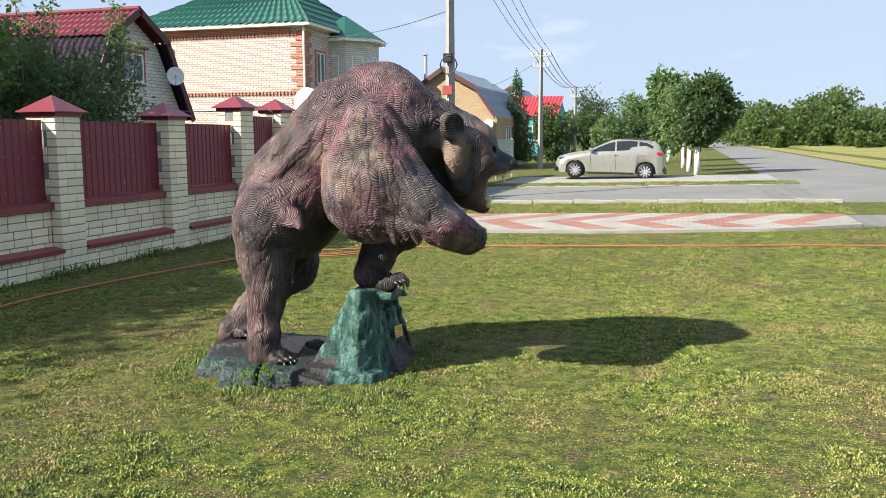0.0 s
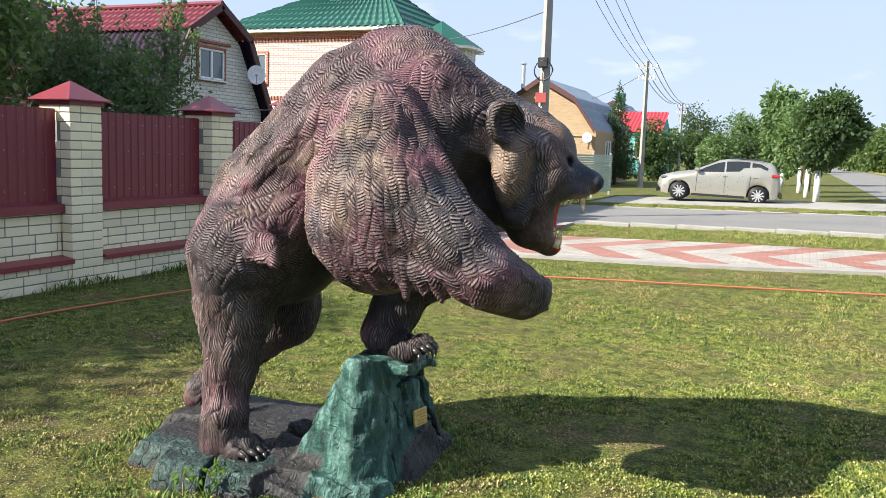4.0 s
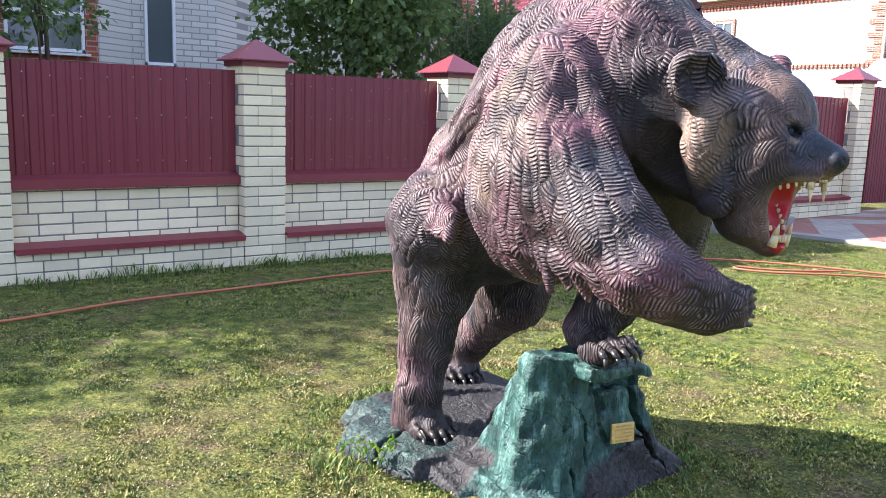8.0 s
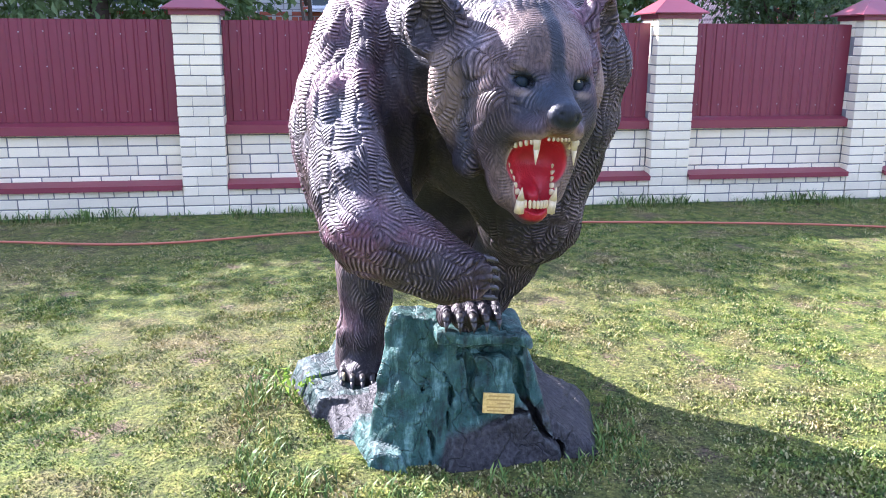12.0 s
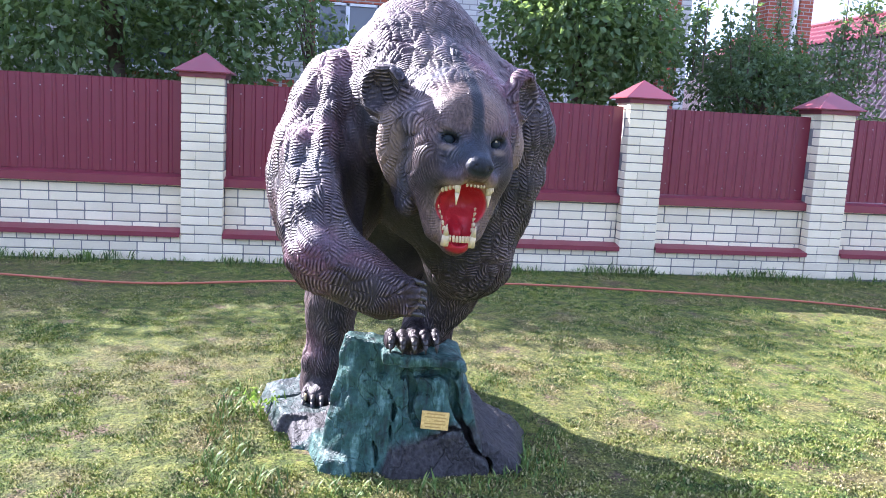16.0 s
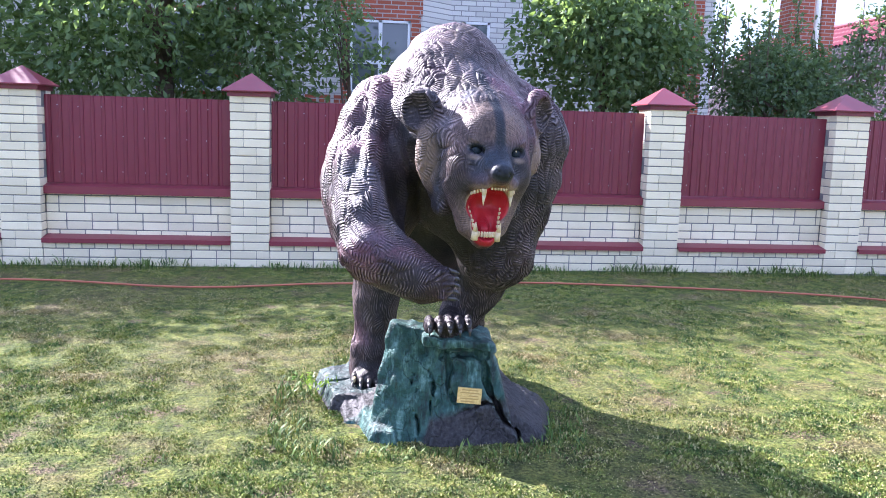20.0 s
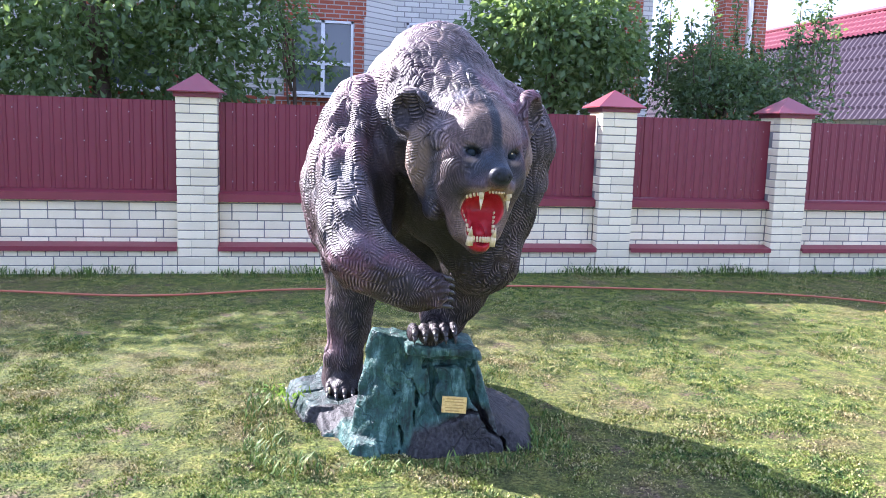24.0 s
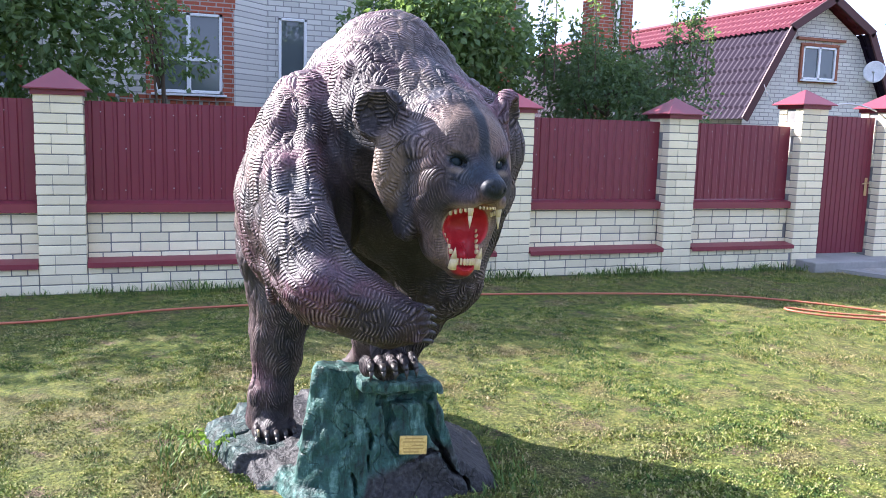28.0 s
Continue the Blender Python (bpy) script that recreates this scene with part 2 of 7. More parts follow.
def poly(bm, pts, thick=None):
    """A flat polygon, drawn out by the vector thick if given."""
    vs = [bm.verts.new(p) for p in pts]
    f = bm.faces.new(vs)
    if thick is not None:
        r = bmesh.ops.extrude_face_region(bm, geom=[f])
        bmesh.ops.translate(bm, verts=[v for v in r["geom"] if isinstance(v, bmesh.types.BMVert)], vec=thick)
        bmesh.ops.recalc_face_normals(bm, faces=bm.faces)
    return bm


def raw(name, verts, faces, material, smooth=False):
    """Quads or triangles from arrays."""
    me = bpy.data.meshes.new(name)
    verts, faces = np.asarray(verts, np.float32), np.asarray(faces, np.int32)
    k = faces.shape[1]
    me.vertices.add(len(verts))
    me.vertices.foreach_set("co", verts.ravel())
    me.loops.add(faces.size)
    me.loops.foreach_set("vertex_index", faces.ravel())
    me.polygons.add(len(faces))
    me.polygons.foreach_set("loop_start", np.arange(0, faces.size, k, dtype=np.int32))
    me.polygons.foreach_set("use_smooth", np.full(len(faces), smooth))
    me.update(calc_edges=True)
    for m in material if isinstance(material, (list, tuple)) else [material]:
        me.materials.append(m)
    return me


def rise(x, y):
    """Height of the ground: level lawn, then a slight cross fall beyond it."""
    s = np.clip((np.asarray(y, float) - 9) / 9, 0, 1)
    return 0.022 * (np.clip(x, -8, 12) + 3) * s * s * (3 - 2 * s)


# ---- ground, paths, road ----
def sheet(name, x0, x1, y0, y1, lift, material, nx=2, ny=2, edge=None):
    """A slab that follows the ground, lift above it."""
    xs, ys = np.linspace(x0, x1, nx + 1), np.linspace(y0, y1, ny + 1)
    X, Y = np.meshgrid(xs, ys, indexing="ij")
    top = np.stack([X, Y, rise(X, Y) + lift], -1).reshape(-1, 3)
    idx = np.arange((nx + 1) * (ny + 1)).reshape(nx + 1, ny + 1)
    q = np.stack([idx[:-1, :-1], idx[1:, :-1], idx[1:, 1:], idx[:-1, 1:]], -1).reshape(-1, 4)
    n = len(top)
    low = top - np.array([0, 0, 0.25])
    ring = np.concatenate([idx[:, 0], idx[-1, 1:], idx[-2::-1, -1], idx[0, -2:0:-1]])
    nxt = np.roll(ring, -1)
    side = np.stack([ring, ring + n, nxt + n, nxt], 1)
    return new(name, raw(name, np.concatenate([top, low]), np.concatenate([q, side]), material))


def ground():
    near_x = np.arange(-30, 40.1, 1.0)
    xs = np.concatenate([[-2500, -900, -300, -120, -60], near_x, [60, 120, 300, 900, 2500]])
    near_y = np.arange(-12, 60.1, 1.0)
    ys = np.concatenate([[-2500, -600, -150, -40], near_y, [90, 140, 220, 400, 900, 3000]])
    X, Y = np.meshgrid(xs, ys, indexing="ij")
    Z = rise(X, Y)
    v = np.stack([X, Y, Z], -1).reshape(-1, 3)
    i = np.arange(v.shape[0]).reshape(len(xs), len(ys))
    q = np.stack([i[:-1, :-1], i[1:, :-1], i[1:, 1:], i[:-1, 1:]], -1).reshape(-1, 4)
    return tagged(new("ground", raw("ground", v, q, M_LAWN, True)), "mown lawn of green and dry straw-coloured grass", "lawn", kind="structure")


ground()
tagged(sheet("road", -5.6, 60, 20.95, 28.0, 0.012, M_ASPHALT, 50, 4), "worn grey asphalt side road", "road", kind="structure")
tagged(sheet("road_far", 4.0, 8.9, 27.9, 300, 0.010, M_ASPHALT, 4, 30), "grey asphalt road running off past the trees", "road", kind="structure")
tagged(sheet("driveway", -5.6, 4.2, 30.6, 35.6, 0.014, M_CONCRETE, 8, 3), "pale concrete lay-by where the car is parked", "driveway", kind="structure")



def mat_field():
    """Uncut field: dry tan grass with green stretches."""
    n = Nodes("dry_field_grass")
    p = n.world((0.5, 1.6, 1.0))
    a, f = n.noise(p, 0.16, 5.0), n.noise(p, 5.0, 4.0, 0.7)
    col = n.mix(n.ramp(a, (0.42, 0.0), (0.58, 1.0)), n.ramp(f, (0.3, (0.13, 0.17, 0.035)), (0.7, (0.24, 0.28, 0.065))), n.ramp(f, (0.3, (0.19, 0.145, 0.065)), (0.7, (0.36, 0.29, 0.14))))
    return n.done(col, 0.95, 0.0, n.bump(f, 0.8, 0.08), Specular_IOR_Level=0.2)


tagged(sheet("field", 9.4, 300, 36, 300, 0.02, mat_field(), 60, 30), "open field of dry tan and green grass", "field", kind="structure")

# ---- fence ----
FX = -6.0          # street face of the pillars
COURSE, BL = 0.0965, 0.275
PW = 0.43


def brick_mesh(l, d, h, seed):
    bm = B()
    box(bm, -l / 2, l / 2, -d / 2, d / 2, -h / 2, h / 2, 0.004)
    rng = random.Random(seed)
    for v in bm.verts:
        v.co += Vector((rng.uniform(-1, 1), rng.uniform(-1, 1), rng.uniform(-1, 1))) * 0.0012
    return mesh_of(bm, "brick", M_WHITEBRICK)


JOINT = 0.012
BR_LONG = [brick_mesh(BL - JOINT, 0.12, COURSE - JOINT, k) for k in range(5)]
BR_HALF = [brick_mesh(BL / 2 - JOINT, 0.12, COURSE - JOINT, 10 + k) for k in range(4)]
BR_PIL_L = [brick_mesh(0.280, 0.143, COURSE - JOINT, 20 + k) for k in range(4)]
BR_PIL_S = [brick_mesh(0.140, 0.143, COURSE - JOINT, 30 + k) for k in range(4)]


def lay(mesh, parent, x, y, z, turn=0.0):
    ob = new("brick", mesh)
    ob.parent = parent
    ob.matrix_basis = pose(x, y, z, 0, 0, turn)
    return ob


def cap_mesh():
    bm = B()
    r, z0, z1, zt = 0.29, 0.03, 0.065, 0.245
    box(bm, -0.235, 0.235, -0.235, 0.235, -0.02, z0)
    base = [bm.verts.new((x, y, z0)) for x, y in ((-r, -r), (r, -r), (r, r), (-r, r))]
    mid = [bm.verts.new((v.co.x, v.co.y, z0 + 0.012)) for v in base]
    top = bm.verts.new((0, 0, zt))
    bm.faces.new(base[::-1])
    for i in range(4):
        j = (i + 1) % 4
        bm.faces.new((base[i], base[j], mid[j], mid[i]))
        bm.faces.new((mid[i], mid[j], top))
    return mesh_of(bm, "cap", M_CAP)


CAP = cap_mesh()


def pillar(y, top, detail=True):
    """Brick pillar whose centre lies at y along the fence."""
    rows = round(top / COURSE)
    e = thing("fence_pillar", "white brick fence pillar with a maroon sheet-metal cap", "pillar", pose(FX - PW / 2, y, 0), "fence pillars")
    bm = B()
    box(bm, -PW / 2 + 0.008, PW / 2 - 0.008, -PW / 2 + 0.008, PW / 2 - 0.008, -0.1, rows * COURSE - 0.002)
    part("core", bm, M_MORTAR, e, "grey mortar bed")
    cap = new("cap", CAP)
    cap.parent, cap.matrix_basis = e, pose(0, 0, rows * COURSE)
    cap["label"] = "maroon pyramid cap"
    rng = random.Random(int(y * 100))
    o = PW / 2 - 0.1435 / 2 + 0.001
    for k in range(rows):
        z = (k + 0.5) * COURSE
        s = 1 if (k // 2) % 2 else -1
        jig = lambda: rng.uniform(-0.0015, 0.0015)
        # street face, then the two sides
        lay(rng.choice(BR_PIL_L), e, o + jig(), s * 0.0715, z, 90)
        lay(rng.choice(BR_PIL_S), e, o + jig(), -s * 0.1435, z, 0)
        if detail:
            lay(rng.choice(BR_PIL_L), e, -0.0715 - 0.001, -s * o + jig(), z, 0)
            lay(rng.choice(BR_PIL_S), e, -0.1435, s * o + jig(), z, 0)
    return e


def corrugated(y0, y1, z0, z1, x, pitch=0.115, deep=0.011, name="sheet"):
    """Profiled metal sheet with trapezoid ribs."""
    ys, xs = [y0], [0.0]
    y = y0 + 0.02
    while y + pitch < y1 - 0.01:
        for f, h in ((0.0, 0), (0.10, deep), (0.34, deep), (0.44, 0)):
            ys.append(y + f * pitch)
            xs.append(h)
        y += pitch
    ys.append(y1)
    xs.append(0.0)
    v, q = [], []
    for a, b in zip(ys, xs):
        v += [(x - b, a, z0), (x - b, a, z1)]
    n = len(v)
    v += [(p[0] - 0.004, p[1], p[2]) for p in v]
    for i in range(len(ys) - 1):
        k = 2 * i
        q += [(k, k + 2, k + 3, k + 1), (n + k, n + k + 1, n + k + 3, n + k + 2), (k + 1, k + 3, n + k + 3, n + k + 1), (k, n + k, n + k + 2, k + 2)]
    return raw(name, v, q, M_SHEET)


def ledge_mesh(y0, y1, z, h, out, inn):
    """Folded sheet sill, sloping to the street."""
    prof = [(-inn, 0.035), (out, 0.0), (out, -h), (out - 0.012, -h), (out - 0.012, -0.03), (-inn, -0.005)]
    bm = B()
    a = [bm.verts.new((FX - 0.16 + px, y0, z + pz)) for px, pz in prof]
    b = [bm.verts.new((FX - 0.16 + px, y1, z + pz)) for px, pz in prof]
    for i in range(len(prof)):
        j = (i + 1) % len(prof)
        bm.faces.new((a[i], a[j], b[j], b[i]))
    bm.faces.new(a[::-1])
    bm.faces.new(b)
    bmesh.ops.recalc_face_normals(bm, faces=bm.faces)
    return bm


SCREW = mesh_of(ball(B(), (0, 0, 0), (0.004, 0.0065, 0.0065), 6, 4), "screw", M_STEEL)
WALL_X = FX - 0.145          # face of the wall between the pillars
PLINTH_ROWS, WALL_ROWS = 3, 8


def section(y0, y1, top=1.87, ledge=True):
    """Brick wall with two sills and a profiled sheet between two pillars."""
    e = thing("fence_section", "white brick wall with maroon sills and maroon profiled sheet", "fence", pose(0, 0, 0), "fence sections")
    bm = B()
    box(bm, WALL_X - 0.20, WALL_X - 0.006, y0, y1, -0.1, WALL_ROWS * COURSE + 0.02)
    box(bm, WALL_X - 0.05, FX - 0.012, y0, y1, -0.1, PLINTH_ROWS * COURSE - 0.03)
    part("core", bm, M_MORTAR, e, "grey mortar bed")
    rng = random.Random(int(y0 * 77))
    for k in range(WALL_ROWS + 1):
        plinth = k < PLINTH_ROWS
        x = (FX - 0.004 if plinth else WALL_X) - 0.06
        z = (k + 0.5) * COURSE
        if plinth and k == PLINTH_ROWS - 1:
            y, step, meshes = y0, BL / 2, BR_HALF
        else:
            y, step, meshes = y0 - (BL / 2 if (k // 2) % 2 else 0.06), BL, BR_LONG
        while y < y1 - 0.02:
            a, b = max(y, y0), min(y + step, y1)
            if b - a > step * 0.97:
                lay(rng.choice(meshes), e, x + rng.uniform(-0.002, 0.002), (a + b) / 2, z, 90)
            elif b - a > 0.05:
                o = lay(BR_HALF[0], e, x, (a + b) / 2, z, 90)
                o.matrix_basis = pose(x, (a + b) / 2, z, 0, 0, 90) @ Matrix.Diagonal(((b - a - JOINT) / (BL / 2 - JOINT), 1, 1, 1))
            y += step
    part("plinth_sill", ledge_mesh(y0 + 0.002, y1 - 0.002, 0.31, 0.050, 0.20, 0.02), M_CAP, e, "maroon folded sheet sill")
    part("wall_sill", ledge_mesh(y0 + 0.002, y1 - 0.002, 0.875, 0.085, 0.075, 0.10), M_CAP, e, "maroon folded sheet coping")
    sh = new("sheet", corrugated(y0 + 0.005, y1 - 0.005, 0.905, top, FX - 0.20))
    sh.parent = e
    sh["label"] = "maroon ribbed sheet panel"
    for zz in (1.02, 1.42, top - 0.12):
        y = y0 + 0.14
        while y < y1 - 0.05:
            o = new("screw", SCREW)
            o.parent, o.matrix_basis = e, pose(FX - 0.199, y + rng.uniform(-0.01, 0.01), zz + rng.uniform(-0.02, 0.02))
            y += 0.23
    return e


PILLARS = [(-3.1, 1.93), (-0.7, 1.93), (1.76, 1.93), (4.215, 1.93), (6.645, 1.93), (8.995, 1.93), (11.27, 1.93), (13.33, 2.12), (14.78, 2.12), (17.4, 2.24), (21.2, 2.24)]
for y, top in PILLARS:
    pillar(y, top)
for (a, _), (b, _) in zip(PILLARS[:7], PILLARS[1:8]):
    section(a + PW / 2, b - PW / 2)


# ---- the bear, one mesh ----
def smin(a, b, k):
    h = np.clip(0.5 + 0.5 * (b - a) / k, 0, 1)
    return b + (a - b) * h - k * h * (1 - h)


def sd_ball(P, c, r, tilt=None):
    q = P - np.array(c, np.float32)
    if tilt is not None:
        q = q @ np.array(Euler([radians(v) for v in tilt]).to_matrix(), np.float32)
    r = np.array(r, np.float32)
    k0 = np.linalg.norm(q / r, axis=-1)
    k1 = np.linalg.norm(q / (r * r), axis=-1)
    return k0 * (k0 - 1) / np.maximum(k1, 1e-6)


def sd_limb(P, a, b, ra, rb):
    a, b = np.array(a, np.float32), np.array(b, np.float32)
    d = b - a
    h = np.clip(((P - a) @ d) / (d @ d), 0, 1)
    return np.linalg.norm(P - a - h[..., None] * d, axis=-1) - (ra + (rb - ra) * h)


def surface(field, lo, hi, step):
    """Surface nets over a signed distance field: vertices and quads."""
    k = 4
    axes = []
    for l, h in zip(lo, hi):
        n = (int((h - l) / step) // k + 1) * k
        axes.append(np.float32(l) + np.arange(n, dtype=np.float32) * np.float32(step))
    nx, ny, nz = (len(a) for a in axes)
    mid = [a.reshape(-1, k).mean(1) for a in axes]
    C = np.stack(np.meshgrid(*mid, indexing="ij"), -1)
    rough = field(C.reshape(-1, 3)).reshape(C.shape[:3])
    V = np.repeat(np.repeat(np.repeat(rough, k, 0), k, 1), k, 2).astype(np.float32)
    near = np.argwhere(np.abs(rough) < step * k * 1.6)
    off = np.stack(np.meshgrid(*[np.arange(k)] * 3, indexing="ij"), -1).reshape(-1, 3)
    for i in range(0, len(near), 4000):
        I = (near[i:i + 4000, None] * k + off[None]).reshape(-1, 3)
        V[tuple(I.T)] = field(np.stack([axes[d][I[:, d]] for d in range(3)], -1))
    S = V < 0
    corner = [(i, j, k) for i in (0, 1) for j in (0, 1) for k in (0, 1)]
    cut = lambda A, c: A[c[0]:nx - 1 + c[0], c[1]:ny - 1 + c[1], c[2]:nz - 1 + c[2]]
    cnt = sum(cut(S, c).astype(np.int8) for c in corner)
    act = (cnt > 0) & (cnt < 8)
    ids = np.argwhere(act)
    index = np.full(act.shape, -1, np.int32)
    index[act] = np.arange(len(ids))
    acc, num = np.zeros((len(ids), 3), np.float32), np.zeros(len(ids), np.float32)
    for a in corner:
        for ax in range(3):
            if a[ax]:
                continue
            b = list(a)
            b[ax] = 1
            va, vb = V[tuple((ids + a).T)], V[tuple((ids + b).T)]
            hit = (va < 0) != (vb < 0)
            t = np.where(hit, va / np.where(hit, va - vb, 1), 0)
            p = np.repeat(np.array([a], np.float32), len(ids), 0)
            p[:, ax] += t
            acc += p * hit[:, None]
            num += hit
    verts = (ids + acc / num[:, None]) * step + np.array(lo, np.float32)
    quads = []
    for ax in range(3):
        o1, o2 = [k for k in range(3) if k != ax]
        A = np.moveaxis(S, ax, 0)
        edge = np.argwhere(A[:-1] != A[1:])
        e = np.empty_like(edge)
        e[:, ax] = edge[:, 0]
        e[:, o1], e[:, o2] = edge[:, 1], edge[:, 2]
        ok = (e[:, o1] > 0) & (e[:, o2] > 0) & (e[:, o1] < S.shape[o1] - 1) & (e[:, o2] < S.shape[o2] - 1)
        e = e[ok]
        d1, d2 = np.zeros(3, int), np.zeros(3, int)
        d1[o1], d2[o2] = 1, 1
        q = np.stack([index[tuple((e - d1 - d2).T)], index[tuple((e - d2).T)], index[tuple(e.T)], index[tuple((e - d1).T)]], 1)
        inside = S[tuple(e.T)]
        flip = inside if ax != 1 else ~inside
        q[~flip] = q[~flip][:, ::-1]
        quads.append(q)
    return verts, np.concatenate(quads)


def split_quads(v, q):
    """One step of plain subdivision, kept smooth by a light averaging."""
    e = np.sort(np.concatenate([q[:, [0, 1]], q[:, [1, 2]], q[:, [2, 3]], q[:, [3, 0]]]), 1)
    key = e[:, 0].astype(np.int64) * len(v) + e[:, 1]
    u, inv = np.unique(key, return_inverse=True)
    em = (v[u // len(v)] + v[u % len(v)]) / 2
    fm = v[q].mean(1)
    nv, ne, nq = len(v), len(em), len(q)
    E_ = inv.reshape(4, nq) + nv
    F_ = np.arange(nq) + nv + ne
    out = np.concatenate([np.stack([q[:, i], E_[i], F_, E_[(i + 3) % 4]], 1) for i in range(4)])
    return np.concatenate([v, em, fm]), out


def relax(v, q, times, f=0.5):
    for _ in range(times):
        s, n = np.zeros_like(v), np.zeros(len(v), np.float32)
        for i in range(4):
            for j in (1, 3):
                np.add.at(s, q[:, i], v[q[:, (i + j) % 4]])
                np.add.at(n, q[:, i], 1)
        v = v + f * (s / n[:, None] - v)
    return v


def normals(v, q):
    fn = np.cross(v[q[:, 2]] - v[q[:, 0]], v[q[:, 3]] - v[q[:, 1]])
    n = np.zeros_like(v)
    for i in range(4):
        np.add.at(n, q[:, i], fn)
    return n / np.maximum(np.linalg.norm(n, axis=1, keepdims=True), 1e-9)


# head frame: origin between the eyes, x forward, y to its left, z up
EYES = np.array((0.008, 5.970, 1.546), np.float32)
HEAD = np.array(((0.9808, -0.1946, -0.0126), (0.1950, 0.9787, 0.0636), (0.0, -0.0649, 0.9979)), np.float32)


def skull(c):
    """World place of a point given in the head frame."""
    return tuple(float(x) for x in EYES + HEAD @ np.array(c, np.float32))


def body_field(P):
    L = lambda a, b, ra, rb: sd_limb(P, a, b, ra, rb)
    O = lambda c, r, tilt=None: sd_ball(P, c, r, tilt)
    # trunk from rump to hump, chest and neck
    d = L((-0.953, 5.884, 1.671), (-1.399, 5.922, 1.290), 0.415, 0.37)
    d = smin(d, O((-0.731, 5.854, 1.789), (0.312, 0.288, 0.372)), 0.12)
    d = smin(d, O((-1.435, 5.844, 1.183), (0.37, 0.346, 0.415)), 0.12)
    d = smin(d, O((-0.747, 6.011, 1.425), (0.325, 0.385, 0.393)), 0.10)
    d = smin(d, L((-0.584, 5.850, 1.714), (-0.267, 5.940, 1.619), 0.317, 0.221), 0.10)
    d = smin(d, L((-0.50, 5.86, 1.55), (-0.27, 5.92, 1.38), 0.22, 0.13), 0.06)
    d = smin(d, L((-0.52, 5.70, 1.66), (-0.34, 5.755, 1.48), 0.15, 0.11), 0.05)
    # hind legs
    for hip, knee, ankle, toe, r in (
            ((-1.469, 5.58, 1.043), (-1.53, 5.58, 0.84), (-1.505, 5.485, 0.30), (-1.38, 5.48, 0.13), 0.275),
            ((-1.623, 6.076, 1.02), (-1.60, 6.113, 0.716), (-1.98, 6.15, 0.32), (-1.98, 6.08, 0.15), 0.262)):
        d = smin(d, L(hip, knee, r, 0.20), 0.09)
        d = smin(d, L((knee[0] + 0.05, knee[1] - 0.03, knee[2] - 0.05), ankle, 0.165, 0.102), 0.07)
        d = smin(d, L(ankle, (toe[0] - 0.12, toe[1] - 0.01, 0.16), 0.104, 0.112), 0.05)
        d = smin(d, L((toe[0] - 0.12, toe[1] - 0.01, 0.14), toe, 0.11, 0.075), 0.04)
        for k in (-2, -1, 0, 1, 2):
            d = smin(d, O((toe[0] + 0.03 - 0.008 * k * k, toe[1] + 0.045 * k, toe[2]), (0.055, 0.024, 0.045)), 0.014)
    # left foreleg on the rock
    d = smin(d, L((-0.669, 6.147, 1.583), (-0.715, 6.10, 1.025), 0.294, 0.205), 0.09)
    d = smin(d, L((-0.793, 6.135, 1.002), (-0.88, 5.985, 0.70), 0.165, 0.122), 0.06)
    d = smin(d, L((-0.88, 5.95, 0.655), (-0.72, 5.875, 0.625), 0.105, 0.070), 0.04)
    for k in (-2, -1, 0, 1, 2):
        d = smin(d, O((-0.660 - 0.006 * k * k, 5.87 + 0.049 * k, 0.640), (0.068, 0.026, 0.046)), 0.010)
    # right shoulder, raised arm and paw
    d = smin(d, O((-0.680, 5.461, 1.339), (0.335, 0.25, 0.385)), 0.07)
    d = smin(d, O((-0.700, 5.509, 1.655), (0.19, 0.189, 0.223)), 0.07)
    d = smin(d, L((-0.579, 5.447, 1.432), (-0.309, 5.450, 1.196), 0.160, 0.170), 0.06)
    d = smin(d, L((-0.190, 5.460, 1.090), (-0.078, 5.685, 0.980), 0.146, 0.116), 0.05)
    # deep hollow between arm, chest and throat
    d = np.maximum(d, -smin(O((-0.22, 5.66, 1.35), (0.20, 0.150, 0.22)), O((-0.29, 5.595, 1.50), (0.09, 0.08, 0.12)), 0.06))
    d = np.maximum(d, -O((-0.39, 5.505, 1.75), (0.075, 0.060, 0.085)))
    # raised edge of the shoulder that runs down into the forearm
    edge = ((-0.60, 5.50, 1.815), (-0.46, 5.465, 1.62), (-0.325, 5.455, 1.41), (-0.20, 5.495, 1.205), (-0.05, 5.63, 1.065))
    for a, b in zip(edge, edge[1:]):
        d = smin(d, L(a, b, 0.045, 0.048), 0.03)
    # ragged fringe under the upper arm and a fold over the thigh
    for k in range(9):
        f = k / 8
        x, y, z = -0.70 + 0.56 * f, 5.33 - 0.03 * math.sin(3.1 * f) + 0.07 * f, 1.03 - 0.05 * f
        d = smin(d, L((x, y, z + 0.09), (x + 0.02, y + 0.015 * (k % 3), z - 0.025 * (k % 2)), 0.045, 0.012), 0.035)
    for k in range(5):
        d = smin(d, L((-1.50 + 0.075 * k, 5.47 - 0.012 * k, 1.25 - 0.03 * k), (-1.45 + 0.075 * k, 5.365 + 0.002 * k, 1.12 - 0.015 * k), 0.055, 0.026), 0.045)
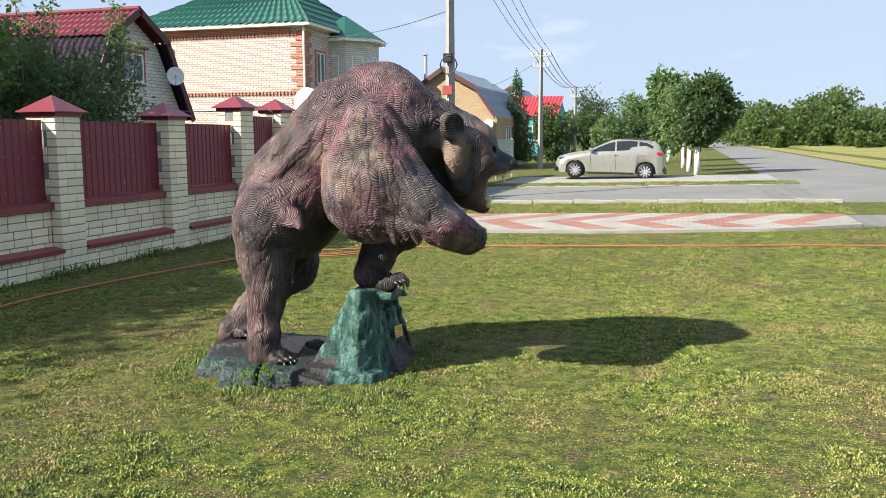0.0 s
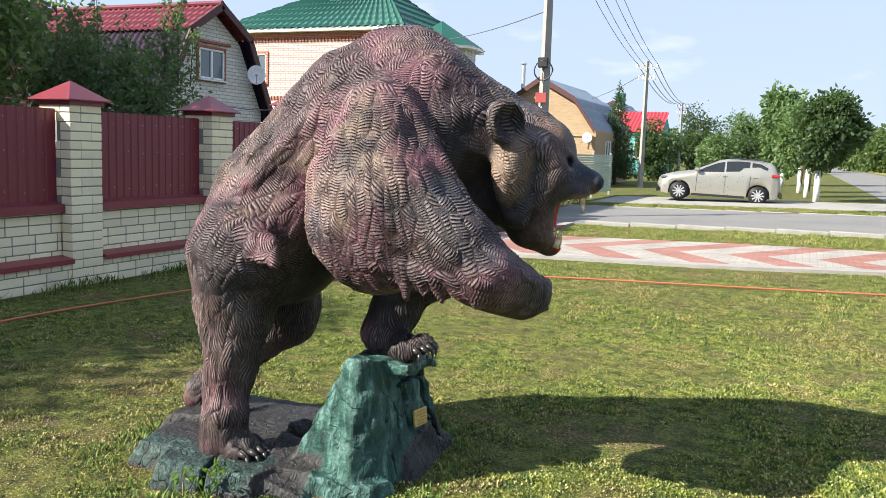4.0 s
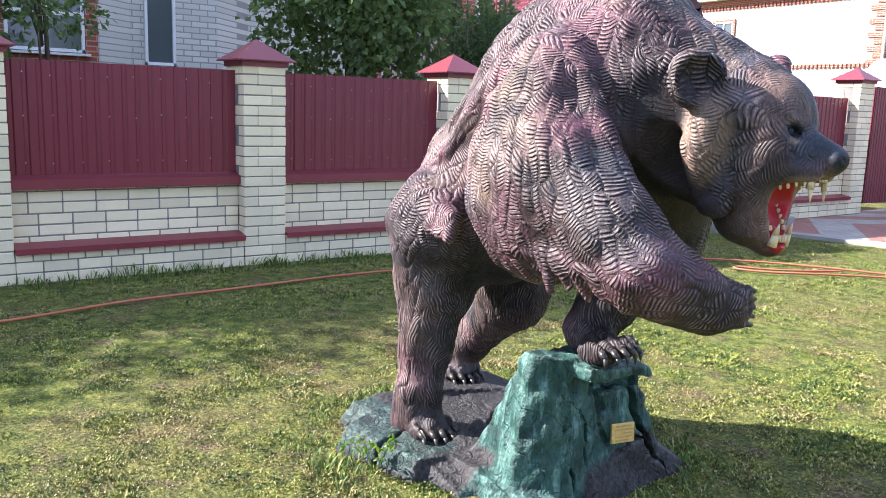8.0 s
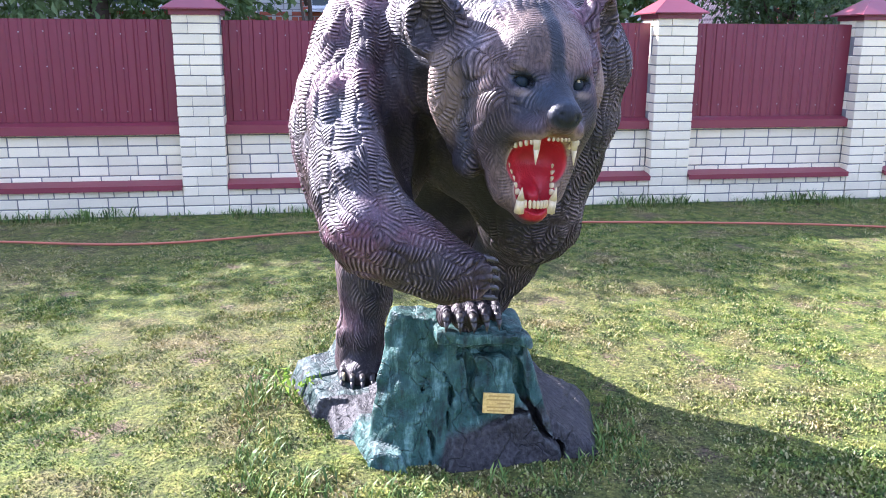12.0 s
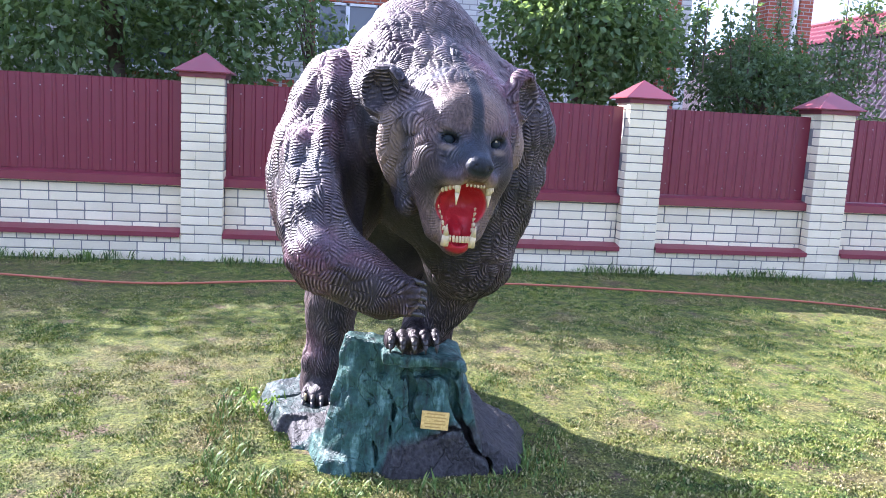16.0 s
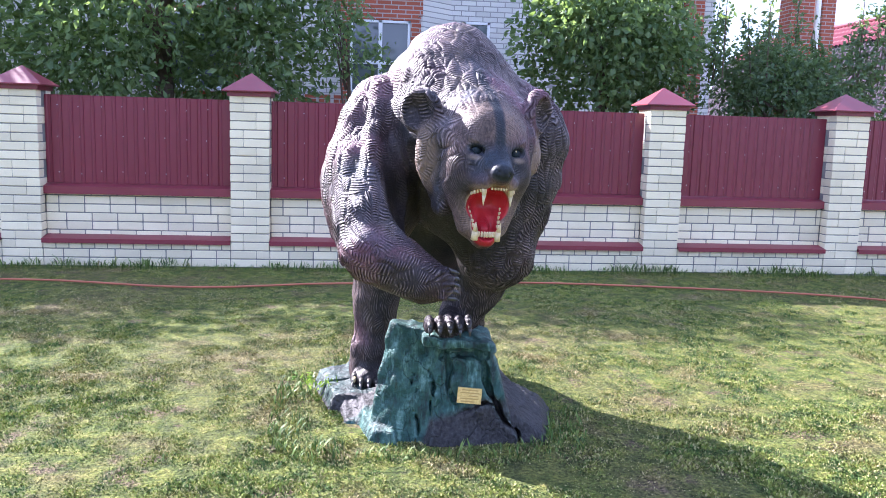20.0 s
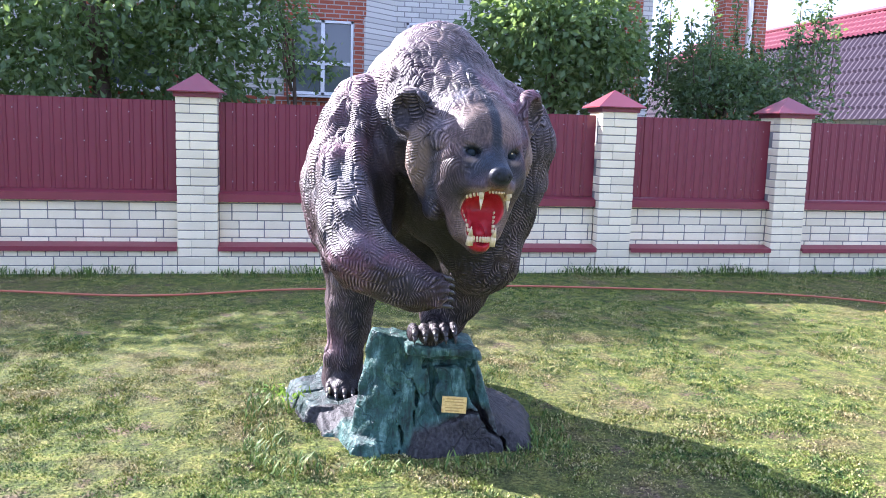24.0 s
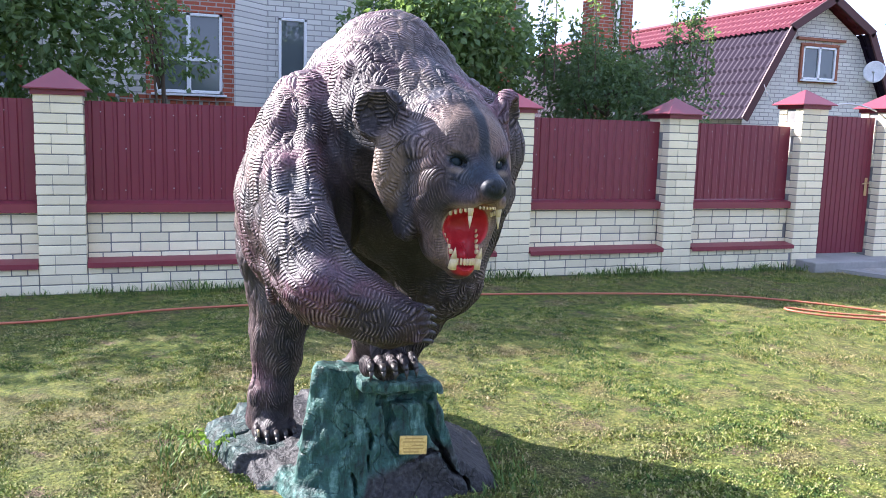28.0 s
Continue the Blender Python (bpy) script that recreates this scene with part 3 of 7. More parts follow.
    # long folds over the back and flank
    for a, b in (((-0.75, 5.65, 1.97), (-1.42, 5.58, 1.54)), ((-0.95, 5.53, 1.80), (-1.38, 5.52, 1.40)), ((-0.80, 5.75, 2.05), (-1.46, 5.76, 1.63)), ((-0.86, 6.08, 1.92), (-1.45, 6.18, 1.50)), ((-0.80, 5.33, 1.62), (-0.78, 5.255, 1.25)), ((-0.58, 5.37, 1.66), (-0.54, 5.285, 1.30)), ((-0.46, 5.37, 1.50), (-0.28, 5.335, 1.18))):
        d = smin(d, L(a, b, 0.045, 0.032), 0.04)
    for k in (-2, -1, 0, 1, 2):
        d = smin(d, O((-0.025, 5.775 - 0.005 * k * k, 0.975 + 0.030 * k), (0.045, 0.045, 0.019)), 0.010)
    return d


def head_field(Q):
    L = lambda a, b, ra, rb: sd_limb(Q, a, b, ra, rb)
    O = lambda c, r, tilt=None: sd_ball(Q, c, r, tilt)
    d = O((-0.17, 0, 0.03), (0.20, 0.195, 0.17))
    d = smin(d, O((-0.075, 0, 0.05), (0.10, 0.145, 0.14)), 0.05)
    # muzzle, nose pad and upper lip
    d = smin(d, L((-0.02, 0, -0.055), (0.108, -0.012, -0.086), 0.084, 0.050), 0.035)
    d = smin(d, O((0.136, -0.014, -0.078), (0.034, 0.048, 0.025)), 0.022)
    d = smin(d, L((-0.01, 0, -0.012), (0.118, -0.012, -0.062), 0.050, 0.034), 0.02)
    # throat and lower jaw
    d = smin(d, L((-0.20, 0, -0.15), (-0.165, 0, -0.28), 0.15, 0.105), 0.05)
    d = smin(d, L((-0.15, 0, -0.30), (-0.062, 0, -0.362), 0.085, 0.060), 0.04)
    for s in (-1, 1):
        d = smin(d, L((-0.05, 0.092 * s, -0.125), (0.080, 0.056 * s - 0.008, -0.126), 0.042, 0.030), 0.02)
        d = smin(d, O((-0.006, 0.080 * s, 0.033), (0.034, 0.062, 0.015), (25 * s, 0, 8 * s)), 0.010)
        d = smin(d, L((0.004, 0.062 * s, -0.028), (-0.012, 0.125 * s, -0.016), 0.012, 0.010), 0.012)
        # cheek, and the skin drawn from it down to the jaw
        d = smin(d, O((-0.09, 0.112 * s, -0.07), (0.11, 0.080, 0.12)), 0.04)
        d = smin(d, L((-0.10, 0.125 * s, -0.11), (-0.085, 0.070 * s, -0.325), 0.070, 0.046), 0.04)
        # ruff below the ear and the dark tuft under it
        d = smin(d, L((-0.18, 0.160 * s, 0.05), (-0.19, 0.140 * s, -0.19), 0.085, 0.060), 0.03)
        d = smin(d, O((-0.225, 0.195 * s, 0.00), (0.075, 0.095, 0.13)), 0.02)
        d = smin(d, L((-0.235, 0.200 * s, -0.06), (-0.255, 0.180 * s, -0.215), 0.078, 0.026), 0.015)
        d = smin(d, O((-0.205, 0.150 * s, -0.25), (0.065, 0.052, 0.055)), 0.015)
        c = np.array((-0.25, -0.275, 0.148)) if s < 0 else np.array((-0.215, 0.262, 0.190))
        ear = O(c, (0.054, 0.104, 0.102), (0, 0, 44 * s))
        ear = np.maximum(ear, -O(c + np.array((0.040, 0.038 * s, 0.0)), (0.062, 0.080, 0.078), (0, 0, 44 * s)))
        d = smin(d, ear, 0.025)
    # eye sockets, nostrils, mouth
    for s in (-1, 1):
        d = np.maximum(d, -O((0.012, 0.088 * s, 0.002), (0.028, 0.034, 0.0155), (14 * s, 0, 0)))
        d = np.maximum(d, -O((0.170, 0.024 * s - 0.014, -0.080), (0.018, 0.013, 0.010)))
    d = np.maximum(d, -smin(O((0.000, 0, -0.230), (0.125, 0.097, 0.078)), O((-0.012, 0, -0.308), (0.092, 0.064, 0.068)), 0.03))
    # tongue
    d = smin(d, L((-0.15, 0, -0.285), (-0.06, 0, -0.335), 0.034, 0.026), 0.010)
    return d


def bear_field(P):
    return smin(body_field(P), head_field((P - EYES) @ HEAD), 0.05)


def mat_bear():
    n = Nodes("painted_cast_fur")
    p = n.world()
    big = n.noise(p, 1.7, 4.0)
    mid = n.noise(p, 6.0, 5.0)
    fine = n.noise(p, 90.0, 3.0)
    # carved strokes of the coat: a slow rise and a sharp undercut
    deep = n.math("MULTIPLY", n.attr("deep"), n.ramp(n.noise(p, 21.0, 3.0, 0.6), (0.36, 0.12), (0.56, 1.0)))
    stroke = n.ramp(n.math("FRACT", n.math("ADD", n.attr("stroke"), n.math("MULTIPLY", fine, 0.12))), (0.0, 0.0), (0.14, 0.70), (0.50, 1.0), (0.80, 0.80), (1.0, 0.0))
    base = n.ramp(mid, (0.34, (0.022, 0.017, 0.019)), (0.5, (0.078, 0.052, 0.050)), (0.66, (0.185, 0.126, 0.112)))
    plum = n.ramp(fine, (0.3, (0.105, 0.030, 0.052)), (0.7, (0.23, 0.090, 0.125)))
    base = n.mix(n.ramp(big, (0.45, 0.0), (0.58, 0.65)), base, plum)
    # bluish sky sheen put into the base colour as random patches
    teal = n.noise(p, 2.6, 4.0)
    base = n.mix(n.ramp(teal, (0.54, 0.0), (0.66, 0.6)), base, (0.060, 0.072, 0.095))
    sand = n.noise(p, 3.7, 5.0)
    base = n.mix(n.ramp(sand, (0.57, 0.0), (0.70, 0.6)), base, (0.23, 0.165, 0.115))
    smudge = n.noise(p, 2.3, 6.0, 0.6)
    base = n.mix(n.ramp(smudge, (0.48, 0.0), (0.60, 0.80)), base, (0.022, 0.017, 0.020))
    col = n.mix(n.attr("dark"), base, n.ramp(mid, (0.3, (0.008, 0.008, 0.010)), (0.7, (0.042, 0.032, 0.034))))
    col = n.mix(n.attr("tan"), col, n.ramp(mid, (0.3, (0.070, 0.044, 0.033)), (0.7, (0.24, 0.160, 0.118))))
    col = n.mix(n.attr("slate"), col, n.ramp(mid, (0.35, (0.009, 0.013, 0.021)), (0.65, (0.042, 0.056, 0.078))))
    col = n.mix(n.attr("nose"), col, (0.008, 0.011, 0.015))
    # crease shade and ridge highlights of the strokes put into the colour
    groove = n.math("MULTIPLY", n.ramp(stroke, (0.15, 1.0), (0.66, 0.0)), deep)
    col = n.mix(groove, col, (0.010, 0.008, 0.011))
    tip = n.math("MULTIPLY", n.ramp(stroke, (0.80, 0.0), (1.0, 0.85)), n.math("MULTIPLY", deep, n.ramp(mid, (0.35, 0.35), (0.65, 1.0))))
    col = n.mix(tip, col, n.mix(0.55, col, (0.58, 0.46, 0.46)))
    hair = n.noise(n.world((1.0, 1.0, 0.3)), 130.0, 3.0, 0.7)
    col = n.mix(0.7, col, n.ramp(hair, (0.34, 0.35), (0.62, 1.35)), "MULTIPLY")
    col = n.mix(n.attr("pale"), col, (0.46, 0.34, 0.25))
    col = n.mix(n.attr("red"), col, n.ramp(mid, (0.3, (0.30, 0.008, 0.016)), (0.7, (0.52, 0.035, 0.045))))
    rough = n.mix(n.attr("red"), (0.52, 0.52, 0.52), (0.28, 0.28, 0.28))
    h = n.math("ADD", n.math("MULTIPLY", n.math("MULTIPLY", n.math("SUBTRACT", stroke, 0.6), deep), 1.0), n.math("MULTIPLY", n.noise(n.world((1.0, 1.0, 0.35)), 150.0, 3.0, 0.7), 0.28))
    return n.done(col, rough, 0.0, n.bump(h, 0.9, 0.0075), Specular_IOR_Level=0.30)


M_BEAR = mat_bear()
M_TOOTH = simple("painted_teeth", (0.62, 0.50, 0.29), 0.4, 0, 0.25, 20.0)
M_CLAW = simple("black_painted_claw", (0.045, 0.040, 0.038), 0.30, 0, 0.3, 30.0)
M_EYE = simple("glossy_eye_paint", (0.020, 0.030, 0.038), 0.38, spec=0.12)


def bear():
    v, q = surface(bear_field, (-2.15, 4.98, 0.02), (0.30, 6.62, 2.26), BEAR_STEP)
    v = relax(v, q, 2, 0.4)
    v, q = split_quads(v, q)
    v = relax(v, q, 2, 0.4)
    nrm = normals(v, q)
    rng = np.random.default_rng(4)
    near = lambda c, r, f=0.5: np.clip((1 - np.linalg.norm((v - np.array(c)) / np.array(r), axis=1)) / f, 0, 1)
    # regions of paint and of darker colour; near_h works in the head frame
    hv = (v - EYES) @ HEAD
    near_h = lambda c, r, f=0.5: np.clip((1 - np.linalg.norm((hv - np.array(c)) / np.array(r), axis=1)) / f, 0, 1)
    face = np.maximum(near_h((-0.02, 0, -0.14), (0.26, 0.21, 0.36), 0.25), near_h((-0.03, 0, 0.06), (0.17, 0.19, 0.18), 0.3))
    inside = np.maximum(near_h((-0.010, 0, -0.232), (0.136, 0.102, 0.086), 0.05), near_h((-0.016, 0, -0.308), (0.104, 0.069, 0.077), 0.05))
    lip = near_h((-0.02, 0, -0.375), (0.06, 0.062, 0.034), 0.3)
    red = np.clip(np.maximum(inside, lip), 0, 1)
    stripe = np.clip(1.6 - np.abs(hv[:, 1]) / 0.017, 0, 1) * (hv[:, 2] > -0.03) * (hv[:, 0] > -0.34)
    nose = np.maximum(near_h((0.08, -0.006, -0.045), (0.14, 0.066, 0.060), 0.4), near_h((0.14, -0.014, -0.078), (0.06, 0.062, 0.045), 0.3))
    socket = sum(near_h((-0.005, 0.086 * s, 0.010), (0.05, 0.056, 0.032), 0.4) for s in (-1, 1))
    mask = np.maximum(near_h((0.0, 0, -0.04), (0.16, 0.17, 0.10), 0.5), 0.8 * sum(near_h((-0.15, 0.185 * s, -0.05), (0.075, 0.045, 0.26), 0.5) for s in (-1, 1)))
    tipn = near_h((0.142, -0.014, -0.078), (0.045, 0.054, 0.036), 0.25) + 0.8 * sum(near_h((0.0, 0.087 * s, 0.008), (0.05, 0.046, 0.024), 0.4) for s in (-1, 1)) + 0.75 * stripe
    slate = np.clip(stripe * 0.95 + nose + socket + 0.85 * mask, 0, 1) * (1 - red)
    ruff = sum(near_h((-0.225, 0.225 * s, -0.04), (0.11, 0.095, 0.18), 0.3) for s in (-1, 1))
    rim = np.maximum(near_h((0.004, 0, -0.222), (0.140, 0.112, 0.090), 0.10), near_h((-0.012, 0, -0.308), (0.106, 0.078, 0.084), 0.10))
    pale = np.clip(rim, 0, 1) * (1 - np.clip(red * 2, 0, 1)) * 0.8
    pale = np.maximum(pale, 0.55 * near_h((0.04, 0, -0.150), (0.13, 0.125, 0.030), 0.5) * (1 - red))
    pale = np.maximum(np.maximum(pale, 0.16 * ruff * (1 - face)), 0.35 * sum(near_h((0.005, 0.096 * s, -0.028), (0.045, 0.040, 0.016), 0.6) for s in (-1, 1)))
    jowl = np.maximum(near_h((-0.06, 0, -0.28), (0.17, 0.19, 0.20), 0.5), near_h((0.05, 0, -0.14), (0.12, 0.11, 0.045), 0.4))
    brow = near_h((-0.06, 0, 0.13), (0.20, 0.19, 0.13), 0.6) * 0.95
    tan = np.clip(np.maximum(np.maximum(jowl * 0.6, brow), 0.8 * ruff), 0, 1) * (1 - slate) * (1 - red)
    # darker chest, underside, throat hollow, ear cups, legs, paws, hump and left shoulder
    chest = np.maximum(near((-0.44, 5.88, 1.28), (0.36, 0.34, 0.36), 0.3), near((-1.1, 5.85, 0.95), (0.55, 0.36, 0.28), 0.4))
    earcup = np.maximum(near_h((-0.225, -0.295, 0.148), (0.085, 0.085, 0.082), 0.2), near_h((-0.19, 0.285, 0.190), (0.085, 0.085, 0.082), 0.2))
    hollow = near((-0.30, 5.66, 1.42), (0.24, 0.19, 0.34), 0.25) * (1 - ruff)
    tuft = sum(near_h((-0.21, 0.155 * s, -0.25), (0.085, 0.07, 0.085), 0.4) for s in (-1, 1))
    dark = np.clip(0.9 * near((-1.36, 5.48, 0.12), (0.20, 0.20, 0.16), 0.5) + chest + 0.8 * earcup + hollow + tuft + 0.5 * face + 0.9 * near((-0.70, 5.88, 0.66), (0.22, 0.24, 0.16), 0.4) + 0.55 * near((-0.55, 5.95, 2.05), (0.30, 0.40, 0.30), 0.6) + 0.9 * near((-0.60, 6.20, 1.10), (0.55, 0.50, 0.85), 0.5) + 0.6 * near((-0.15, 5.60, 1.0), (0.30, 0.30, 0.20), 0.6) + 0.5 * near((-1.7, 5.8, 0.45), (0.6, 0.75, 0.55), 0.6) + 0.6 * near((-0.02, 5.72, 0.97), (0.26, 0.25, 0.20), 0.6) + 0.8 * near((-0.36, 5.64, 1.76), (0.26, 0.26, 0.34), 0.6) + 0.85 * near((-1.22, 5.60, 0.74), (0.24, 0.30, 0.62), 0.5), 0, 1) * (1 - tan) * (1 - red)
    # carved locks: short curved strokes stacked along the run of the coat
    pick = rng.choice(len(v), 2000, replace=False)
    spots, out = v[pick], nrm[pick]
    from mathutils import kdtree
    tree = kdtree.KDTree(len(spots))
    for i, s in enumerate(spots):
        tree.insert(s, i)
    tree.balance()
    runs = (((-0.67, 5.80, 2.15), (-0.6, -0.2, -0.5)), ((-1.2, 5.8, 1.7), (-0.8, 0, -0.6)), ((-1.2, 5.4, 1.45), (-0.75, -0.1, -0.7)), ((-0.75, 5.3, 1.65), (-0.15, -0.1, -1)),
            ((-0.70, 5.25, 1.2), (0.15, 0.05, -1)), ((-0.45, 5.45, 1.7), (0.35, -0.1, -1)), ((-0.28, 5.47, 1.38), (0.3, 0.15, -1)), ((-0.25, 5.50, 1.08), (0.8, 0.6, -0.3)),
            ((0.0, 5.75, 0.95), (0.6, 0.8, -0.1)), ((-1.45, 5.4, 1.0), (-0.15, 0, -1)), ((-1.5, 5.45, 0.5), (0, 0, -1)), ((-1.8, 6.2, 0.6), (0, 0, -1)),
            ((-0.65, 6.4, 1.5), (-0.1, 0.1, -1)), ((-0.8, 6.1, 0.9), (0, 0, -1)), ((0.0, 5.95, 1.70), (-0.7, 0, 0.4)), ((-0.05, 5.78, 1.5), (-0.8, -0.2, -0.4)),
            ((-0.17, 5.68, 1.5), (0.1, 0, -1)), ((-0.17, 6.2, 1.5), (0.1, 0, -1)), ((-0.4, 5.9, 1.95), (-0.8, 0, 0.3)), ((-1.2, 6.25, 1.4), (-0.7, 0.1, -0.7)))
    gap = np.stack([np.linalg.norm(spots - np.array(c), axis=1) for c, _ in runs], 1)
    pull = 1 / (gap + 0.02) ** 4
    flow = (pull[..., None] * np.array([f for _, f in runs])[None]).sum(1) / pull.sum(1)[:, None]
    flow += rng.normal(0, 0.22, flow.shape)
    flow /= np.linalg.norm(flow, axis=1, keepdims=True)
    near8 = np.array([[h[1] for h in tree.find_n(c, 10)] for c in v])
    off = v[:, None] - spots[near8]
    along = (off * flow[near8]).sum(-1)
    dist = np.sqrt(np.maximum((off ** 2).sum(-1) - 0.94 * along ** 2, 0))
    order = np.argsort(dist, 1)
    row = np.arange(len(v))
    which = near8[row, order[:, 0]]
    border = dist[row, order[:, 1]] - dist[row, order[:, 0]]
    # on the legs the strokes run along the limb, elsewhere across it
    lean = np.clip((1.02 - spots[:, 2]) / 0.25, 0, 1) * (spots[:, 0] < -0.52)
    lean = np.maximum(lean, rng.uniform(-0.55, 0.55, len(spots)))[:, None]
    across = np.cross(flow, out)
    comb = flow * (1 - np.clip(lean, 0, 0.85)) + across * np.clip(lean, -0.5, 1)
    comb /= np.linalg.norm(comb, axis=1, keepdims=True)
    centre = spots - comb * rng.uniform(0.11, 0.24, (len(spots), 1))
    fine_hair = np.linalg.norm(((spots - EYES) @ HEAD - np.array([-0.03, 0, -0.07])) / np.array([0.24, 0.20, 0.36]), axis=1) < 1
    wave = np.where(fine_hair, 0.0095, rng.uniform(0.0110, 0.0150, len(spots)))[which]
    far = np.linalg.norm(v - centre[which], axis=1)
    jit = np.sin(v[:, 0] * 61 + v[:, 2] * 43) + np.sin(v[:, 1] * 57 - v[:, 2] * 71) + 0.8 * np.sin(v[:, 0] * 118 - v[:, 1] * 97 + v[:, 2] * 33)
    ph = far / wave + 0.16 * jit + rng.uniform(0, 1, len(spots))[which]
    saw = ph - np.floor(ph)
    ridge = np.where(saw < 0.72, saw / 0.72, (1 - saw) / 0.28)
    soft = np.clip(1 - 0.62 * face * (1 - ruff) - red - nose * 0.9 - 0.8 * np.maximum(chest, hollow), 0, 1)
    soft *= np.clip((v[:, 2] - 0.20) / 0.08, 0.25, 1)
    worn = 0.5 + 0.5 * np.sin(v[:, 0] * 7 + 3 * np.sin(v[:, 2] * 5 + v[:, 1] * 4)) * np.sin(v[:, 2] * 8 + 2 * np.sin(v[:, 1] * 6 + v[:, 0] * 3))
    soft *= np.clip(0.6 + 0.8 * worn, 0.55, 1)
    lock = np.clip(border / 0.026, 0, 1)
    lock = lock * (2 - lock)
    height = rng.uniform(0.3, 1.0, len(spots))[which]
    clump = np.sin(v[:, 0] * 13 + 2 * np.sin(v[:, 2] * 9)) * np.sin(v[:, 2] * 12 + v[:, 1] * 10)
    calm = np.clip(1 - 0.8 * np.maximum(chest, hollow) - 1.1 * face - red - nose, 0, 1)
    v = v + nrm * ((ridge - 0.6) * 0.0036 * soft * (1 - 0.8 * face) * np.clip(border / 0.012, 0, 1) + (0.008 * lock * height - 0.003 + 0.011 * clump) * calm)[:, None]
    soft = soft * np.clip(border / 0.009, 0, 1)
    extra, marks = B(), []
    bm = extra

    def mark(i):
        marks.append((len(bm.verts), len(bm.faces), i))

    def spike(a, b, r, bend=(0, 0, 0)):
        a, b = Vector(a), Vector(b)
        m = (a * 0.5 + b * 0.5) + Vector(bend)
        tube(bm, a, m, r, r * 0.72, 7)
        tube(bm, m, b, r * 0.72, r * 0.08, 7)
    # canines and small blunt teeth along both jaws
    for s in (-1, 1):
        spike(skull((0.076, 0.058 * s - 0.006, -0.138)), skull((0.082, 0.060 * s - 0.006, -0.222)), 0.0125)
        spike(skull((-0.030, 0.050 * s, -0.378)), skull((-0.010, 0.056 * s, -0.300)), 0.017)

    def stub(c, h, w):
        x, y, z = skull(c)
        box(bm, x - w * 0.8, x + w * 0.8, y - w, y + w, z - h, z + h, 0.0035)
    for k in range(7):
        stub((-0.010 - 0.0015 * (k - 3) ** 2, (k - 3) * 0.0115, -0.352), 0.013, 0.0052)
    for k in range(6):
        stub((0.100 - 0.001 * (k - 2.5) ** 2, (k - 2.5) * 0.0125 - 0.006, -0.149), 0.006, 0.0046)
    for s in (-1, 1):
        for k in range(5):
            stub((0.060 - 0.024 * k, (0.072 + 0.005 * k) * s, -0.160 - 0.006 * k), 0.009, 0.0058)
            stub((-0.040 - 0.010 * k, (0.056 + 0.005 * k) * s, -0.318 + 0.018 * k), 0.009, 0.0072)
    mark(1)
    for tx, ty in ((-1.38, 5.48), (-1.98, 6.08)):
        for k in (-2, -1, 0, 1, 2):
            x, y = tx + 0.07 - 0.008 * k * k, ty + 0.045 * k
            spike((x, y, 0.145), (x + 0.065, y + 0.004 * k, 0.085), 0.016, (0.010, 0, 0.014))
    for k in (-2, -1, 0, 1, 2):
        x, y = -0.612 - 0.006 * k * k, 5.87 + 0.049 * k
        spike((x, y, 0.652), (x + 0.034, y + 0.003 * k, 0.590), 0.017, (0.016, 0, 0.012))
        spike((-0.012, 5.805 - 0.005 * k * k, 0.977 + 0.030 * k), (-0.030, 5.838, 0.958 + 0.029 * k), 0.012, (0.012, 0.010, 0))
    mark(2)
    for s in (-1, 1):
        ball(bm, skull((-0.014, 0.088 * s, 0.001)), 0.0235, 16, 10)
    mark(3)
    small = mesh_of(extra, "small")
    bm = B()
    bm.from_mesh(small)
    bmesh.ops.triangulate(bm, faces=bm.faces)
    kind, tv, tf, tk = [i for _, _, i in marks], [], [], []
    bm.verts.index_update()
    lim = [c for c, _, _ in marks]
    for x in bm.verts:
        tv.append(tuple(x.co))
    for f in bm.faces:
        tf.append([x.index for x in f.verts])
        first = f.verts[0].index
        tk.append(next(i for c, _, i in marks if first < c))
    bm.free()
    bpy.data.meshes.remove(small)
    nb, nq = len(v), len(q)
    me = bpy.data.meshes.new("bear_statue")
    allv = np.concatenate([v, np.array(tv)]).astype(np.float32)
    tri = np.array(tf, np.int32) + nb
    me.vertices.add(len(allv))
    me.vertices.foreach_set("co", allv.ravel())
    me.loops.add(q.size + tri.size)
    me.loops.foreach_set("vertex_index", np.concatenate([q.ravel(), tri.ravel()]).astype(np.int32))
    me.polygons.add(nq + len(tri))
    me.polygons.foreach_set("loop_start", np.concatenate([np.arange(nq) * 4, nq * 4 + np.arange(len(tri)) * 3]).astype(np.int32))
    me.polygons.foreach_set("use_smooth", np.full(nq + len(tri), True))
    me.polygons.foreach_set("material_index", np.concatenate([np.zeros(nq), np.array(tk)]).astype(np.int32))
    me.update(calc_edges=True)
    for m in (M_BEAR, M_TOOTH, M_CLAW, M_EYE):
        me.materials.append(m)
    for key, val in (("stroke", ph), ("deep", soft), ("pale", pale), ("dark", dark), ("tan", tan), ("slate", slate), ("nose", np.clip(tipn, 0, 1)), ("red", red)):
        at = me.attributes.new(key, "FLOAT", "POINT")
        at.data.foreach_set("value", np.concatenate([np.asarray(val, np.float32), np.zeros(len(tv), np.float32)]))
    ob = new("bear_statue", me)
    return tagged(ob, "roaring brown bear statue with carved purplish fur on a rock", "statue")


bear()


# ---- rock pedestal ----
def cuts(P, planes):
    d = None
    for n, c in planes:
        n = np.array(n, np.float32)
        n = n / np.linalg.norm(n)
        e = (P - np.array(c, np.float32)) @ n
        d = e if d is None else np.maximum(d, e)
    return d


